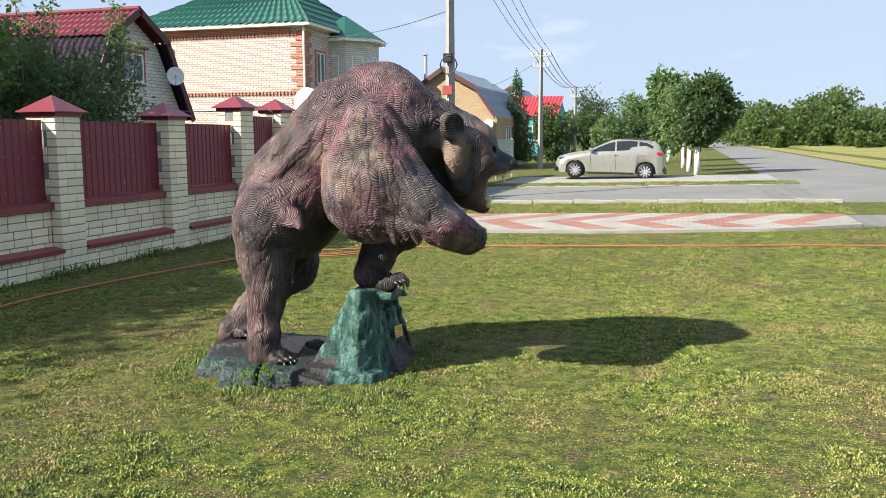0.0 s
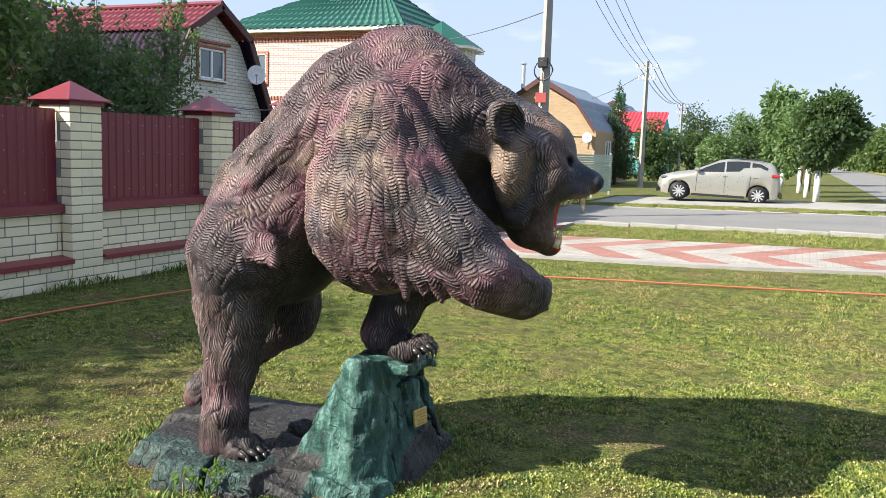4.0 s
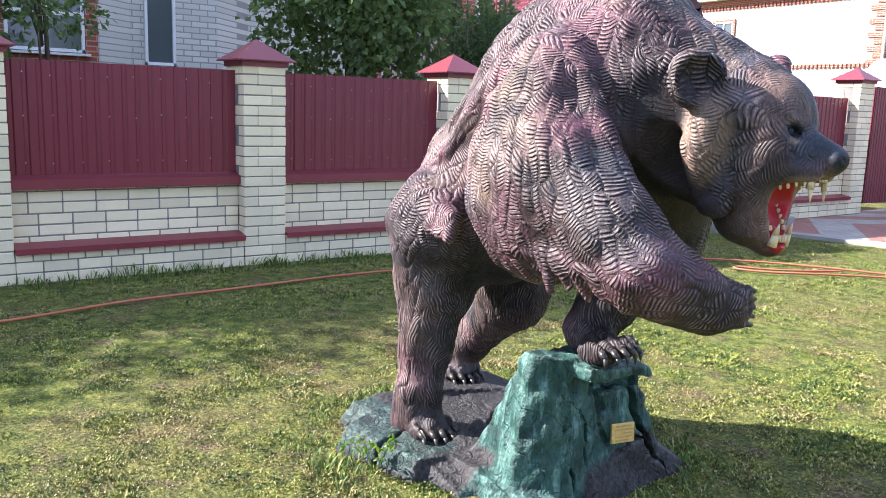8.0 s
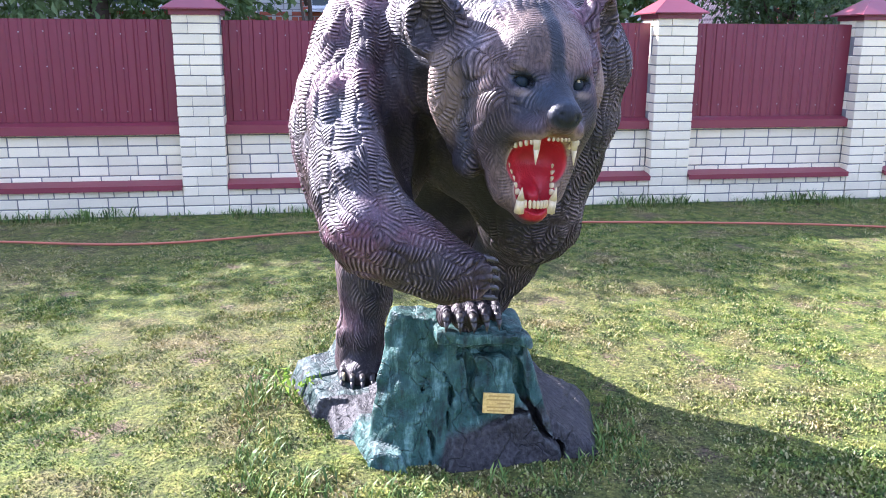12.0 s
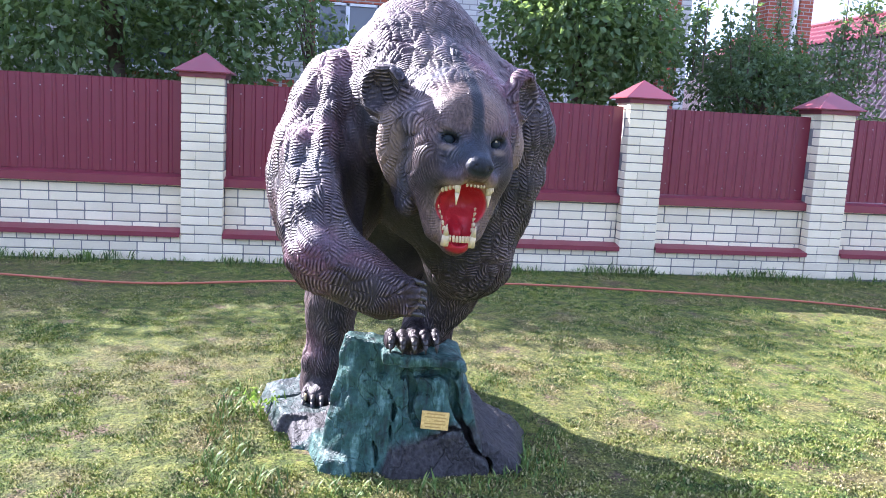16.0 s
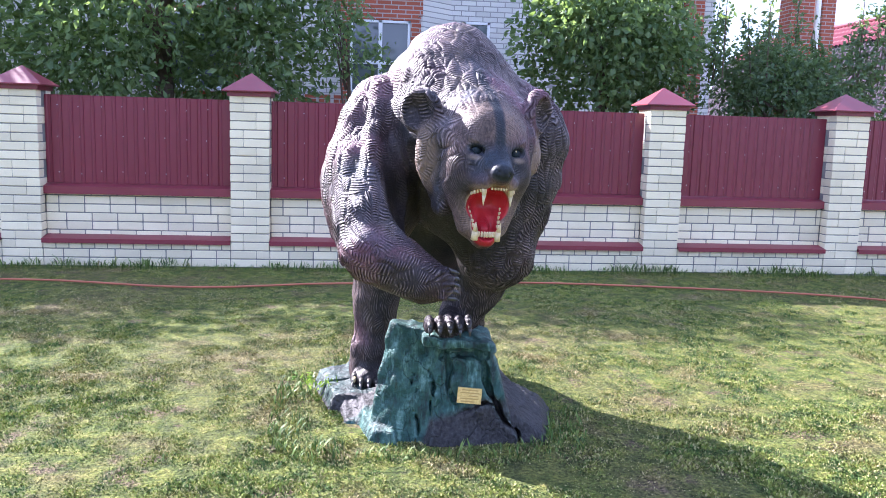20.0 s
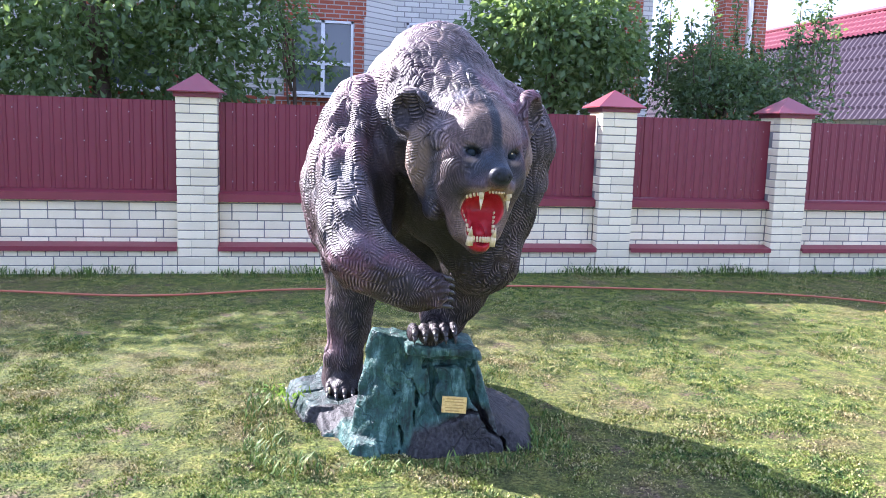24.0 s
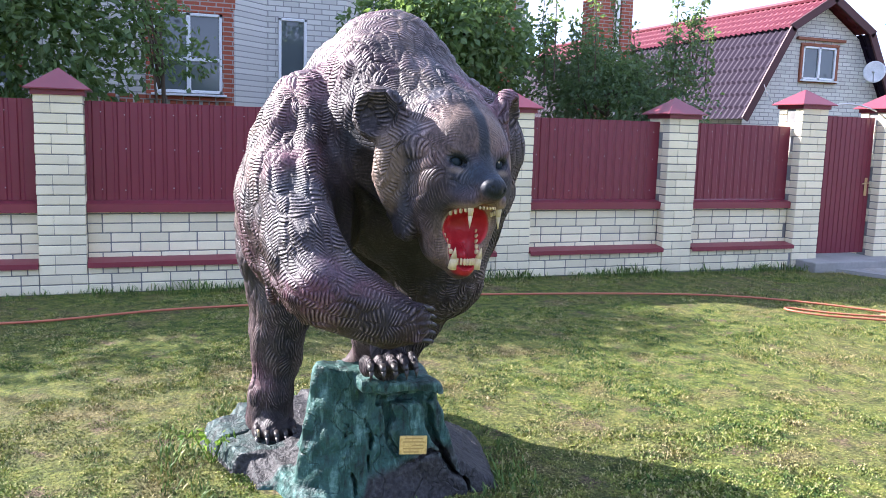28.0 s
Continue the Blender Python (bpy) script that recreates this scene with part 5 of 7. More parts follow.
def tile_roof(name, a, b, c, d, material, parent, wave=0.2, row=0.36):
    """Metal tile slope between eave a-b and ridge d-c, with ribs and stepped rows."""
    a, b, c, d = (np.array(p, float) for p in (a, b, c, d))
    length = max(np.linalg.norm(b - a), np.linalg.norm(c - d))
    slope = np.linalg.norm((d + c) / 2 - (a + b) / 2)
    nu, nv = max(8, int(length / wave * 6)), max(6, int(slope / row * 6))
    U, V = np.meshgrid(np.linspace(0, 1, nu + 1), np.linspace(0, 1, nv + 1), indexing="ij")
    P = (a * (1 - U)[..., None] + b * U[..., None]) * (1 - V)[..., None] + (d * (1 - U)[..., None] + c * U[..., None]) * V[..., None]
    n = np.cross(b - a, d - a)
    n /= np.linalg.norm(n)
    if n[2] < 0:
        n = -n
    k = V * slope / row
    H = 0.11 * wave * np.cos(2 * np.pi * U * length / wave) - 0.11 * row * (k - np.floor(k))
    P = P + H[..., None] * n
    i = np.arange((nu + 1) * (nv + 1)).reshape(nu + 1, nv + 1)
    q = np.stack([i[:-1, :-1], i[1:, :-1], i[1:, 1:], i[:-1, 1:]], -1).reshape(-1, 4)
    ob = new(name, raw(name, P.reshape(-1, 3), q, material, False))
    ob.parent = parent
    return ob


def house_gambrel():
    """House with a broken red metal-tile roof; its gable looks to the street."""
    e = thing("gambrel_house", "white brick house with a red metal-tile gambrel roof", "house", pose(0, 0, 0))
    gx, bx = -13.9, -28.5
    prof = [(18.75, 0.0), (18.75, 2.35), (19.85, 4.27), (21.0, 5.05), (22.2, 4.30), (23.25, 2.45), (23.25, 0.0)]
    bm = B()
    poly(bm, [(gx, y, z) for y, z in prof], Vector((bx - gx, 0, 0)))
    part("wall", bm, M_WALL_WHITE, e)
    ov = 0.35
    for name, (ya, za), (yb, zb), m in (("roof_lower", (18.50, 2.20), (19.76, 4.40), M_ROOF_PLUM), ("roof_upper", (19.70, 4.40), (21.0, 5.20), M_ROOF_RED),
                                        ("roof_lower", (23.45, 2.20), (22.28, 4.42), M_ROOF_PLUM), ("roof_upper", (22.34, 4.42), (21.0, 5.20), M_ROOF_RED)):
        tile_roof(name, (bx, ya, za), (gx + ov, ya, za), (gx + ov, yb, zb), (bx, yb, zb), m, e)
        bm = B()
        d = Vector((0, yb - ya, zb - za)).normalized()
        up = Vector((0, -d.z, d.y)) * (1 if d.y > 0 else -1)
        pts = [Vector((gx + ov - 0.02, ya, za)), Vector((gx + ov - 0.02, yb, zb))]
        poly(bm, [pts[0] + up * 0.06, pts[1] + up * 0.06, pts[1] - up * 0.13, pts[0] - up * 0.13], Vector((0.05, 0, 0)))
        part("barge_board", bm, M_PLANK, e, "dark maroon barge board")
    bm = B()
    tube(bm, (bx, 21.0, 5.24), (gx + ov, 21.0, 5.24), 0.07)
    part("ridge_cap", bm, M_ROOF_RED, e)
    window(e, facing(gx + 0.02, 20.95, 3.63, 0), 1.05, 0.80, 2, M_BROWN)
    bm = B()
    box(bm, gx, gx + 0.09, 20.20, 21.72, 4.17, 4.24, 0.008)
    part("lintel", bm, M_BROWN, e, "brown lintel over the window")
    dish(e, (gx + 0.62, 22.15, 3.45), (0.60, -0.78, 0.15), 0.25)
    return e


def dish(parent, c, way, r):
    """Satellite dish: shallow bowl, arm and mast."""
    c, way = Vector(c), Vector(way).normalized()
    m = Matrix.Translation(c) @ way.to_track_quat("Z", "Y").to_matrix().to_4x4()
    e = new("satellite_dish")
    e.parent = parent
    bm = B()
    rings, seg = 6, 24
    rows = []
    for i in range(rings + 1):
        f = i / rings
        rows.append([bm.verts.new(m @ Vector((r * f * math.cos(2 * math.pi * k / seg), 1.08 * r * f * math.sin(2 * math.pi * k / seg), 0.16 * r * f * f))) for k in range(seg)] if i else [bm.verts.new(m @ Vector((0, 0, 0)))])
    for i in range(rings):
        for k in range(seg):
            k2 = (k + 1) % seg
            bm.faces.new((rows[0][0], rows[1][k], rows[1][k2]) if i == 0 else (rows[i][k], rows[i + 1][k], rows[i + 1][k2], rows[i][k2]))
    part("bowl", bm, simple("dish_paint", (0.72, 0.73, 0.74), 0.4), e, "pale grey dish bowl", True).modifiers.new("thick", "SOLIDIFY").thickness = 0.012
    bm = B()
    tube(bm, m @ Vector((0, -r, 0.1 * r)), m @ Vector((0, -0.25 * r, 0.95 * r)), 0.012)
    ball(bm, m @ Vector((0, -0.2 * r, 1.0 * r)), 0.04)
    part("receiver_arm", bm, M_STEEL, e)
    bm = B()
    tube(bm, m @ Vector((0, 0, -0.02)), m @ Vector((0, 0, -0.2)), 0.03)
    tube(bm, m @ Vector((0, 0, -0.2)), c + Vector((-0.3, 0, -0.25)), 0.025)
    part("mast", bm, M_STEEL, e)
    return e


def house_bay():
    """Near house behind the fence: white brick with red brick trims and a bay."""
    e = thing("brick_house", "white brick house with red brick trims and white windows", "house", pose(0, 0, 0))
    X = -12.0
    bm = B()
    poly(bm, [(X, -4.0, 0), (X, 6.56, 0), (X - 0.55, 7.15, 0), (X - 0.55, 8.6, 0), (X - 1.6, 9.6, 0), (X - 2.0, 12.2, 0), (X - 9, 12.2, 0), (X - 9, -4, 0)], Vector((0, 0, 6.4)))
    part("wall", bm, M_WALL_WHITE, e)
    window(e, facing(X + 0.02, 5.80, 2.85, 0), 1.08, 1.30, 2, M_WALL_RED, True, -0.1)
    window(e, facing(X - 0.53, 7.62, 2.85, 0), 0.50, 1.5, 1)
    window(e, facing(X + 0.02, 2.6, 2.85, 0), 1.2, 1.30, 2, M_WALL_RED)
    bm = B()
    box(bm, X, X + 0.03, 4.8, 6.56, 3.60, 3.95, 0.004)
    part("band", bm, M_WALL_RED, e, "red brick band")
    bm = B()
    box(bm, X, X + 0.03, 6.44, 6.53, 0.5, 3.58, 0.004)
    part("quoin", bm, M_WALL_RED, e, "red brick edge")
    for k in range(9):
        bm = B()
        box(bm, X, X + 0.028, 4.2 + k * 0.26, 4.40 + k * 0.26, 1.95, 2.16, 0.004)
        part("dentil", bm, M_WALL_RED, e)
    bm = B()
    poly(bm, [(X + 0.5, -4.5, 6.3), (X + 0.5, 12.7, 6.3), (X - 9.5, 12.7, 6.3), (X - 9.5, -4.5, 6.3)], Vector((0, 0, 0.12)))
    part("eave_board", bm, M_CREAM, e)
    tile_roof("roof", (X + 0.55, -4.5, 6.42), (X + 0.55, 12.7, 6.42), (X - 4.5, 9, 8.6), (X - 4.5, 0, 8.6), M_ROOF_RED, e, 0.4, 0.8)
    return e


def brick_column(x, y, w, d, top, pipe=False):
    e = thing("brick_column", "tall red brick chimney column with white corners" if not pipe else "red brick chimney stack with a white pipe", "chimney", pose(x, y, 0))
    bm = B()
    box(bm, -d / 2, d / 2, -w / 2, w / 2, -0.05, top, 0.01)
    part("shaft", bm, M_WALL_RED, e)
    bm = B()
    if pipe:
        box(bm, -d / 2, d / 2, w / 2 + 0.19, w / 2 + 0.48, -0.05, top, 0.01)
        part("shaft", bm, M_WALL_RED, e)
        bm = B()
        tube(bm, (d / 2 - 0.05, w / 2 + 0.10, -0.05), (d / 2 - 0.05, w / 2 + 0.10, top), 0.065, None, 12)
        part("pipe", bm, M_CREAM, e, "white flue pipe", True)
    else:
        box(bm, -d / 2, d / 2 - 0.03, w / 2 + 0.003, w / 2 + 0.24, -0.05, top, 0.01)
        part("side", bm, M_WALL_WHITE, e)
    return e


def house_green():
    """Two-storey house under a green hipped roof, with a bay tower."""
    e = thing("green_roofed_house", "two-storey cream brick house with green roof and red quoins", "house", pose(0, 0, 0))
    x0, x1, y0, y1, ze = -26.2, -16.45, 37.5, 47.0, 6.9
    bm = B()
    box(bm, x0, x1, y0, y1, 0, ze)
    part("wall", bm, M_WALL_CREAM, e)
    bm = B()
    cx, cy, r = -16.35, 42.2, 1.75
    poly(bm, [(cx + r * math.cos(math.radians(a + 22.5)), cy + r * math.sin(math.radians(a + 22.5)), 0) for a in range(0, 360, 45)], Vector((0, 0, 6.5)))
    part("bay_tower", bm, M_WALL_WHITE, e, "eight-sided white brick bay")
    # quoins, dentils and string course
    for k in range(24):
        z = 0.3 + k * 0.27
        bm = B()
        w = 0.72 if k % 2 else 0.46
        box(bm, x1 - w, x1 + 0.04, y0 - 0.04, y0 + w, z, z + 0.22, 0.01)
        part("quoin", bm, M_WALL_RED, e)
    tooth = mesh_of(box(B(), 0, 0.11, -0.07, -0.002, 0, 0.16), "dentil", M_WALL_RED)
    for k in range(50):
        for z in (ze - 0.42, 3.72):
            o = new("dentil", tooth)
            o.parent, o.matrix_basis = e, pose(x0 + 0.1 + k * 0.187, y0, z)
    bm = B()
    box(bm, x0, x1 - 0.74, y0 - 0.05, y0 - 0.002, ze - 0.255, ze - 0.02)
    part("frieze", bm, M_WALL_RED, e, "red brick frieze")
    bm = B()
    box(bm, x1 + 0.002, x1 + 0.03, y0 + 0.4, cy - 1.4, 3.70, 3.88)
    part("string_course", bm, M_WALL_RED, e)
    window(e, facing(x1 + 0.02, 39.2, 5.05, 0), 0.95, 1.5, 2, M_WALL_RED)
    window(e, facing(x0 + 2, y0 - 0.02, 5.2, -90), 1.0, 1.4, 2, M_WALL_RED)
    for a in (-45, 0, -90):
        d = r * math.cos(math.radians(22.5))
        window(e, facing(cx + d * math.cos(math.radians(a)), cy + d * math.sin(math.radians(a)), 5.1, a), 0.62, 1.4, 1)
        window(e, facing(cx + d * math.cos(math.radians(a)), cy + d * math.sin(math.radians(a)), 2.6, a), 0.62, 0.9, 1)
    bm = B()
    box(bm, x0 - 0.45, x1 + 0.45, y0 - 0.45, y1 + 0.45, ze, ze + 0.16)
    part("eave_board", bm, M_CREAM, e, "cream box eaves")
    bm = B()
    tube(bm, (x1 + 0.02, y0 - 0.14, 0), (x1 + 0.02, y0 - 0.14, ze), 0.06)
    part("downpipe", bm, M_CREAM, e, "white downpipe")
    ex, ey = 0.5, 0.5
    A, Bq, C, D = (x0 - ex, y0 - ey, ze + 0.16), (x1 + ex, y0 - ey, ze + 0.16), (x1 + ex, y1 + ey, ze + 0.16), (x0 - ex, y1 + ey, ze + 0.16)
    R0, R1 = (-22.6, 42.2, ze + 3.0), (-19.6, 42.2, ze + 3.0)
    tile_roof("roof", A, Bq, R1, R0, M_ROOF_GREEN, e, 0.4, 0.7)
    tile_roof("roof", Bq, C, R1, R1, M_ROOF_GREEN, e, 0.4, 0.7)
    tile_roof("roof", C, D, R0, R1, M_ROOF_GREEN, e, 0.4, 0.7)
    tile_roof("roof", D, A, R0, R0, M_ROOF_GREEN, e, 0.4, 0.7)
    bm = B()
    n = 8
    rr = r + 0.4
    ring = [(cx + rr * math.cos(math.radians(a + 22.5)), cy + rr * math.sin(math.radians(a + 22.5)), 6.5) for a in range(0, 360, 45)]
    poly(bm, ring, Vector((0, 0, 0.14)))
    part("bay_eave_board", bm, M_CREAM, e)
    bm = B()
    top = bm.verts.new((cx, cy, 8.0))
    vs = [bm.verts.new((x, y, 6.64)) for x, y, _ in ring]
    for i in range(n):
        bm.faces.new((vs[i], vs[(i + 1) % n], top))
    part("bay_roof", bm, M_ROOF_GREEN, e)
    dish(e, (x1 + 0.3, y0 - 0.5, 3.35), (0.2, -1, 0.35), 0.62)
    bm = B()
    box(bm, -21.9, -21.2, 40.4, 41.1, ze + 1.2, ze + 3.3)
    part("chimney", bm, M_ROOF_GREEN, e)
    return e


def far_house(label, prof, y0, depth, wall, roof, over=0.3, wave=0.4):
    """Gabled house whose gable faces the lawn: profile of (x, z) from one eave foot over the ridge to the other."""
    e = thing("house", label, "house", pose(0, 0, 0))
    bm = B()
    poly(bm, [(x, y0, z) for x, z in prof], Vector((0, depth, 0)))
    part("wall", bm, wall, e)
    for (xa, za), (xb, zb) in zip(prof[1:-1], prof[2:-1]):
        lift = 0.08
        tile_roof("roof", (xa, y0 - over, za + lift), (xa, y0 + depth + over, za + lift), (xb, y0 + depth + over, zb + lift), (xb, y0 - over, zb + lift), roof, e, wave, 0.7)
        bm = B()
        poly(bm, [(xa, y0 - over, za + lift + 0.06), (xb, y0 - over, zb + lift + 0.06), (xb, y0 - over, zb - 0.14), (xa, y0 - over, za - 0.14)], Vector((0, 0.05, 0)))
        part("barge_board", bm, M_PLANK, e)
    return e


house_gambrel()
house_bay()
brick_column(-14.0, 12.4, 0.36, 0.4, 6.6)
brick_column(-14.1, 14.75, 0.52, 0.5, 6.6, True)
house_green()
tan_house = far_house("tan brick house with a blue-grey gambrel roof", [(-14.6, 0), (-14.6, 2.7), (-13.8, 3.7), (-11.5, 5.25), (-9.7, 4.25), (-8.6, 2.7), (-8.6, 0)], 44, 9, M_WALL_TAN, M_ROOF_GREY)
window(tan_house, facing(-8.58, 47, 1.6, 0), 1.2, 1.3, 2)
bm = B()
box(bm, -14.65, -8.55, 43.93, 43.99, 2.42, 2.62)
part("band", bm, M_WALL_TAN, tan_house)
dish(tan_house, (-8.95, 43.7, 2.35), (0.3, -1, 0.3), 0.25)
far_house("tan brick outbuilding with a white metal roof", [(-19.5, 0), (-19.5, 3.2), (-16.5, 5.2), (-13.9, 3.3), (-13.9, 0)], 50, 7, M_WALL_TAN, simple("white_metal_roof", (0.62, 0.64, 0.66), 0.4, 0.2))
h = thing("house", "teal house with a bright red metal roof", "house", pose(0, 0, 0))
bm = B()
poly(bm, [(-9.9, 72, 0), (-9.9, 72, 3.5), (-9.9, 75.5, 5.2), (-9.9, 79, 3.5), (-9.9, 79, 0)], Vector((-4.6, 0, 0)))
part("wall", bm, simple("teal_boards", (0.10, 0.33, 0.32), 0.7), h)
tile_roof("roof", (-14.7, 71.6, 3.45), (-9.6, 71.6, 3.45), (-9.6, 75.5, 5.3), (-14.7, 75.5, 5.3), simple("bright_red_metal_roof", (0.42, 0.03, 0.045), 0.45), h, 0.3, 0.5)
window(h, facing(-11.2, 71.98, 2.0, -90), 1.2, 1.3, 2)
far_house("white rendered house with a grey roof and green chimney", [(-21, 0), (-21, 4.0), (-16.2, 6.6), (-13.6, 4.4), (-13.6, 0)], 84, 9, simple("white_render", (0.72, 0.70, 0.66), 0.8), M_ROOF_GREY)
bm = B()
box(bm, -16.4, -15.6, 86, 86.8, 5.2, 7.6)
tagged(part("chimney", bm, M_ROOF_GREEN), "green metal-clad chimney on the white house", "chimney")
bm = B()
tube(bm, (-12.75, 44.8, 3.4), (-12.75, 44.8, 6.1), 0.1, None, 10)
tube(bm, (-12.75, 44.8, 6.1), (-12.75, 44.8, 6.22), 0.2, 0.02, 10)
tagged(part("flue", bm, M_STEEL), "thin steel flue pipe by the tan house", "chimney")


def slat_fence():
    e = thing("slat_fence", "pale green fence of horizontal ribbed sheet", "fence", pose(0, 0, 0))
    m = simple("pale_green_sheet", (0.36, 0.45, 0.36), 0.5)
    me = B()
    box(me, -0.02, 0.02, 0, 9.6, 0, 0.072, 0.008)
    me = mesh_of(me, "slat", m)
    for k in range(17):
        o = new("slat", me)
        o.parent, o.matrix_basis = e, pose(-6.1, 26.7, 0.12 + k * 0.085)
    bm = B()
    box(bm, -6.13, -6.09, 25.9, 26.65, 0.02, 1.72, 0.005)
    part("gate_leaf", bm, simple("dark_green_sheet", (0.02, 0.075, 0.06), 0.45), e, "dark green sheet wicket")
    for y in (26.68, 30.0, 33.2, 36.3):
        bm = B()
        box(bm, -6.2, -6.13, y - 0.03, y + 0.03, -0.05, 1.62)
        part("post", bm, M_STEEL, e)
    return e


slat_fence()


# ---- poles and wires ----
def utility_pole(x, y, top, arms=True, lean=0.0):
    e = thing("utility_pole", "grey concrete power line pole with insulators", "pole", pose(x, y, float(rise(x, y)), 0, lean, 0), "power line poles")
    bm = B()
    tube(bm, (0, 0, -0.2), (0, 0, top), 0.15, 0.095, 4)
    part("shaft", bm, M_CONCRETE, e)
    if arms:
        for z, w in ((top - 0.35, 0.55), (top - 0.9, 0.45)):
            bm = B()
            box(bm, -w, w, -0.04, 0.04, z - 0.04, z + 0.04, 0.005)
            part("crossarm", bm, M_STEEL, e)
            for s in (-w + 0.06, -w * 0.4, w * 0.4, w - 0.06):
                bm = B()
                tube(bm, (s, 0, z + 0.04), (s, 0, z + 0.20), 0.035, 0.05, 8)
                part("insulator", bm, M_WHITE, e)
    return e


utility_pole(-4.97, 22.4, 8.6)
utility_pole(-6.6, 46.0, 6.4)
utility_pole(-8.95, 78.0, 6.3)
utility_pole(-11.3, 110.0, 6.9)
utility_pole(-13.6, 150.0, 6.9)
bm = B()
box(bm, -5.13, -4.86, 22.2, 22.25, 2.78, 3.02, 0.005)
tagged(part("warning_sign", bm, simple("red_sign", (0.32, 0.05, 0.045), 0.5)), "small red warning plate on the concrete pole", "sign")
coil = [( -4.95 + 0.24 * math.cos(k * 0.7), 22.18 - 0.02 * (k % 3), 3.55 + 0.26 * math.sin(k * 0.7)) for k in range(28)]
cord("cable_coil", coil, 0.016, M_BLACK, "coil of black cable hung on the concrete pole", "cable")
bm = B()
box(bm, -5.1, -4.85, 22.15, 22.3, 3.62, 3.86, 0.02)
tagged(part("cable_box", bm, M_BLACK), "black cable clamp on the concrete pole", "cable box")
M_WIRE = simple("dark_wire", (0.08, 0.08, 0.085), 0.5)


def wire(a, b, sag, r=0.012):
    a, b = Vector(a), Vector(b)
    pts = []
    for k in range(9):
        f = k / 8
        p = a.lerp(b, f)
        pts.append((p.x, p.y, p.z - sag * 4 * f * (1 - f)))
    return cord("overhead_wire", pts, r, M_WIRE, "thin overhead power line wire", "wire", 3, 3)


for s in (-0.5, -0.2, 0.2, 0.5):
    wire((-4.97 + s, 22.4, 8.3), (-6.6 + s, 46, 6.2), 0.5)
    wire((-6.6 + s, 46, 6.2), (-8.95 + s, 78, 6.1), 0.6, 0.02)
    wire((-8.95 + s, 78, 6.1), (-11.3 + s, 110, 6.7), 0.6, 0.03)
    wire((-4.97 + s, 22.4, 8.3), (-3.6 + s, -10, 8.6), 0.5)
wire((-4.97, 22.4, 5.0), (-16.5, 38.5, 6.6), 0.3)
wire((-6.6, 46, 5.8), (-12.5, 52, 4.4), 0.3)
wire((FX - 0.2, 13.3, 2.12), (-13.4, 18.9, 3.0), 0.25, 0.01)


# ---- plants ----
def mat_leaf(name, dark, mid, lite):
    n = Nodes(name)
    r = n.island()
    p = n.world()
    a = n.noise(p, 1.1, 3.0)
    col = n.ramp(r, (0.0, dark), (0.55, mid), (1.0, lite))
    col = n.mix(n.ramp(a, (0.35, 0.0), (0.7, 0.35)), col, dark)
    t = n.t.nodes.new("ShaderNodeBsdfTranslucent")
    n.put(t.inputs["Color"], n.mix(0.5, col, (0.25, 0.36, 0.05)))
    m = n.t.nodes.new("ShaderNodeMixShader")
    m.inputs[0].default_value = 0.48
    n.done(col, 0.45, 0.0, None, Specular_IOR_Level=0.4)
    n.t.links.new(n.b.outputs[0], m.inputs[1])
    n.t.links.new(t.outputs[0], m.inputs[2])
    n.t.links.new(m.outputs[0], n.t.nodes["Material Output"].inputs["Surface"])
    return n.m


M_LEAF_A = mat_leaf("fruit_tree_leaf", (0.065, 0.120, 0.055), (0.14, 0.225, 0.095), (0.27, 0.37, 0.16))
M_LEAF_B = mat_leaf("shrub_leaf", (0.050, 0.095, 0.055), (0.095, 0.16, 0.085), (0.18, 0.26, 0.13))
M_LEAF_C = mat_leaf("vine_leaf", (0.045, 0.11, 0.015), (0.10, 0.21, 0.025), (0.20, 0.34, 0.05))
M_LEAF_D = mat_leaf("chestnut_leaf", (0.026, 0.052, 0.026), (0.046, 0.085, 0.038), (0.085, 0.14, 0.062))
M_LEAF_E = mat_leaf("spruce_needles", (0.020, 0.045, 0.025), (0.035, 0.072, 0.040), (0.06, 0.11, 0.055))
M_LEAF_F = mat_leaf("field_tree_leaf", (0.040, 0.075, 0.026), (0.080, 0.130, 0.042), (0.155, 0.205, 0.065))
M_BARK = simple("bark", (0.12, 0.085, 0.06), 0.9, 0, 0.35, 14.0, 0.8)
M_LIME = simple("whitewashed_bark", (0.78, 0.77, 0.74), 0.85, 0, 0.12, 9.0, 0.6)


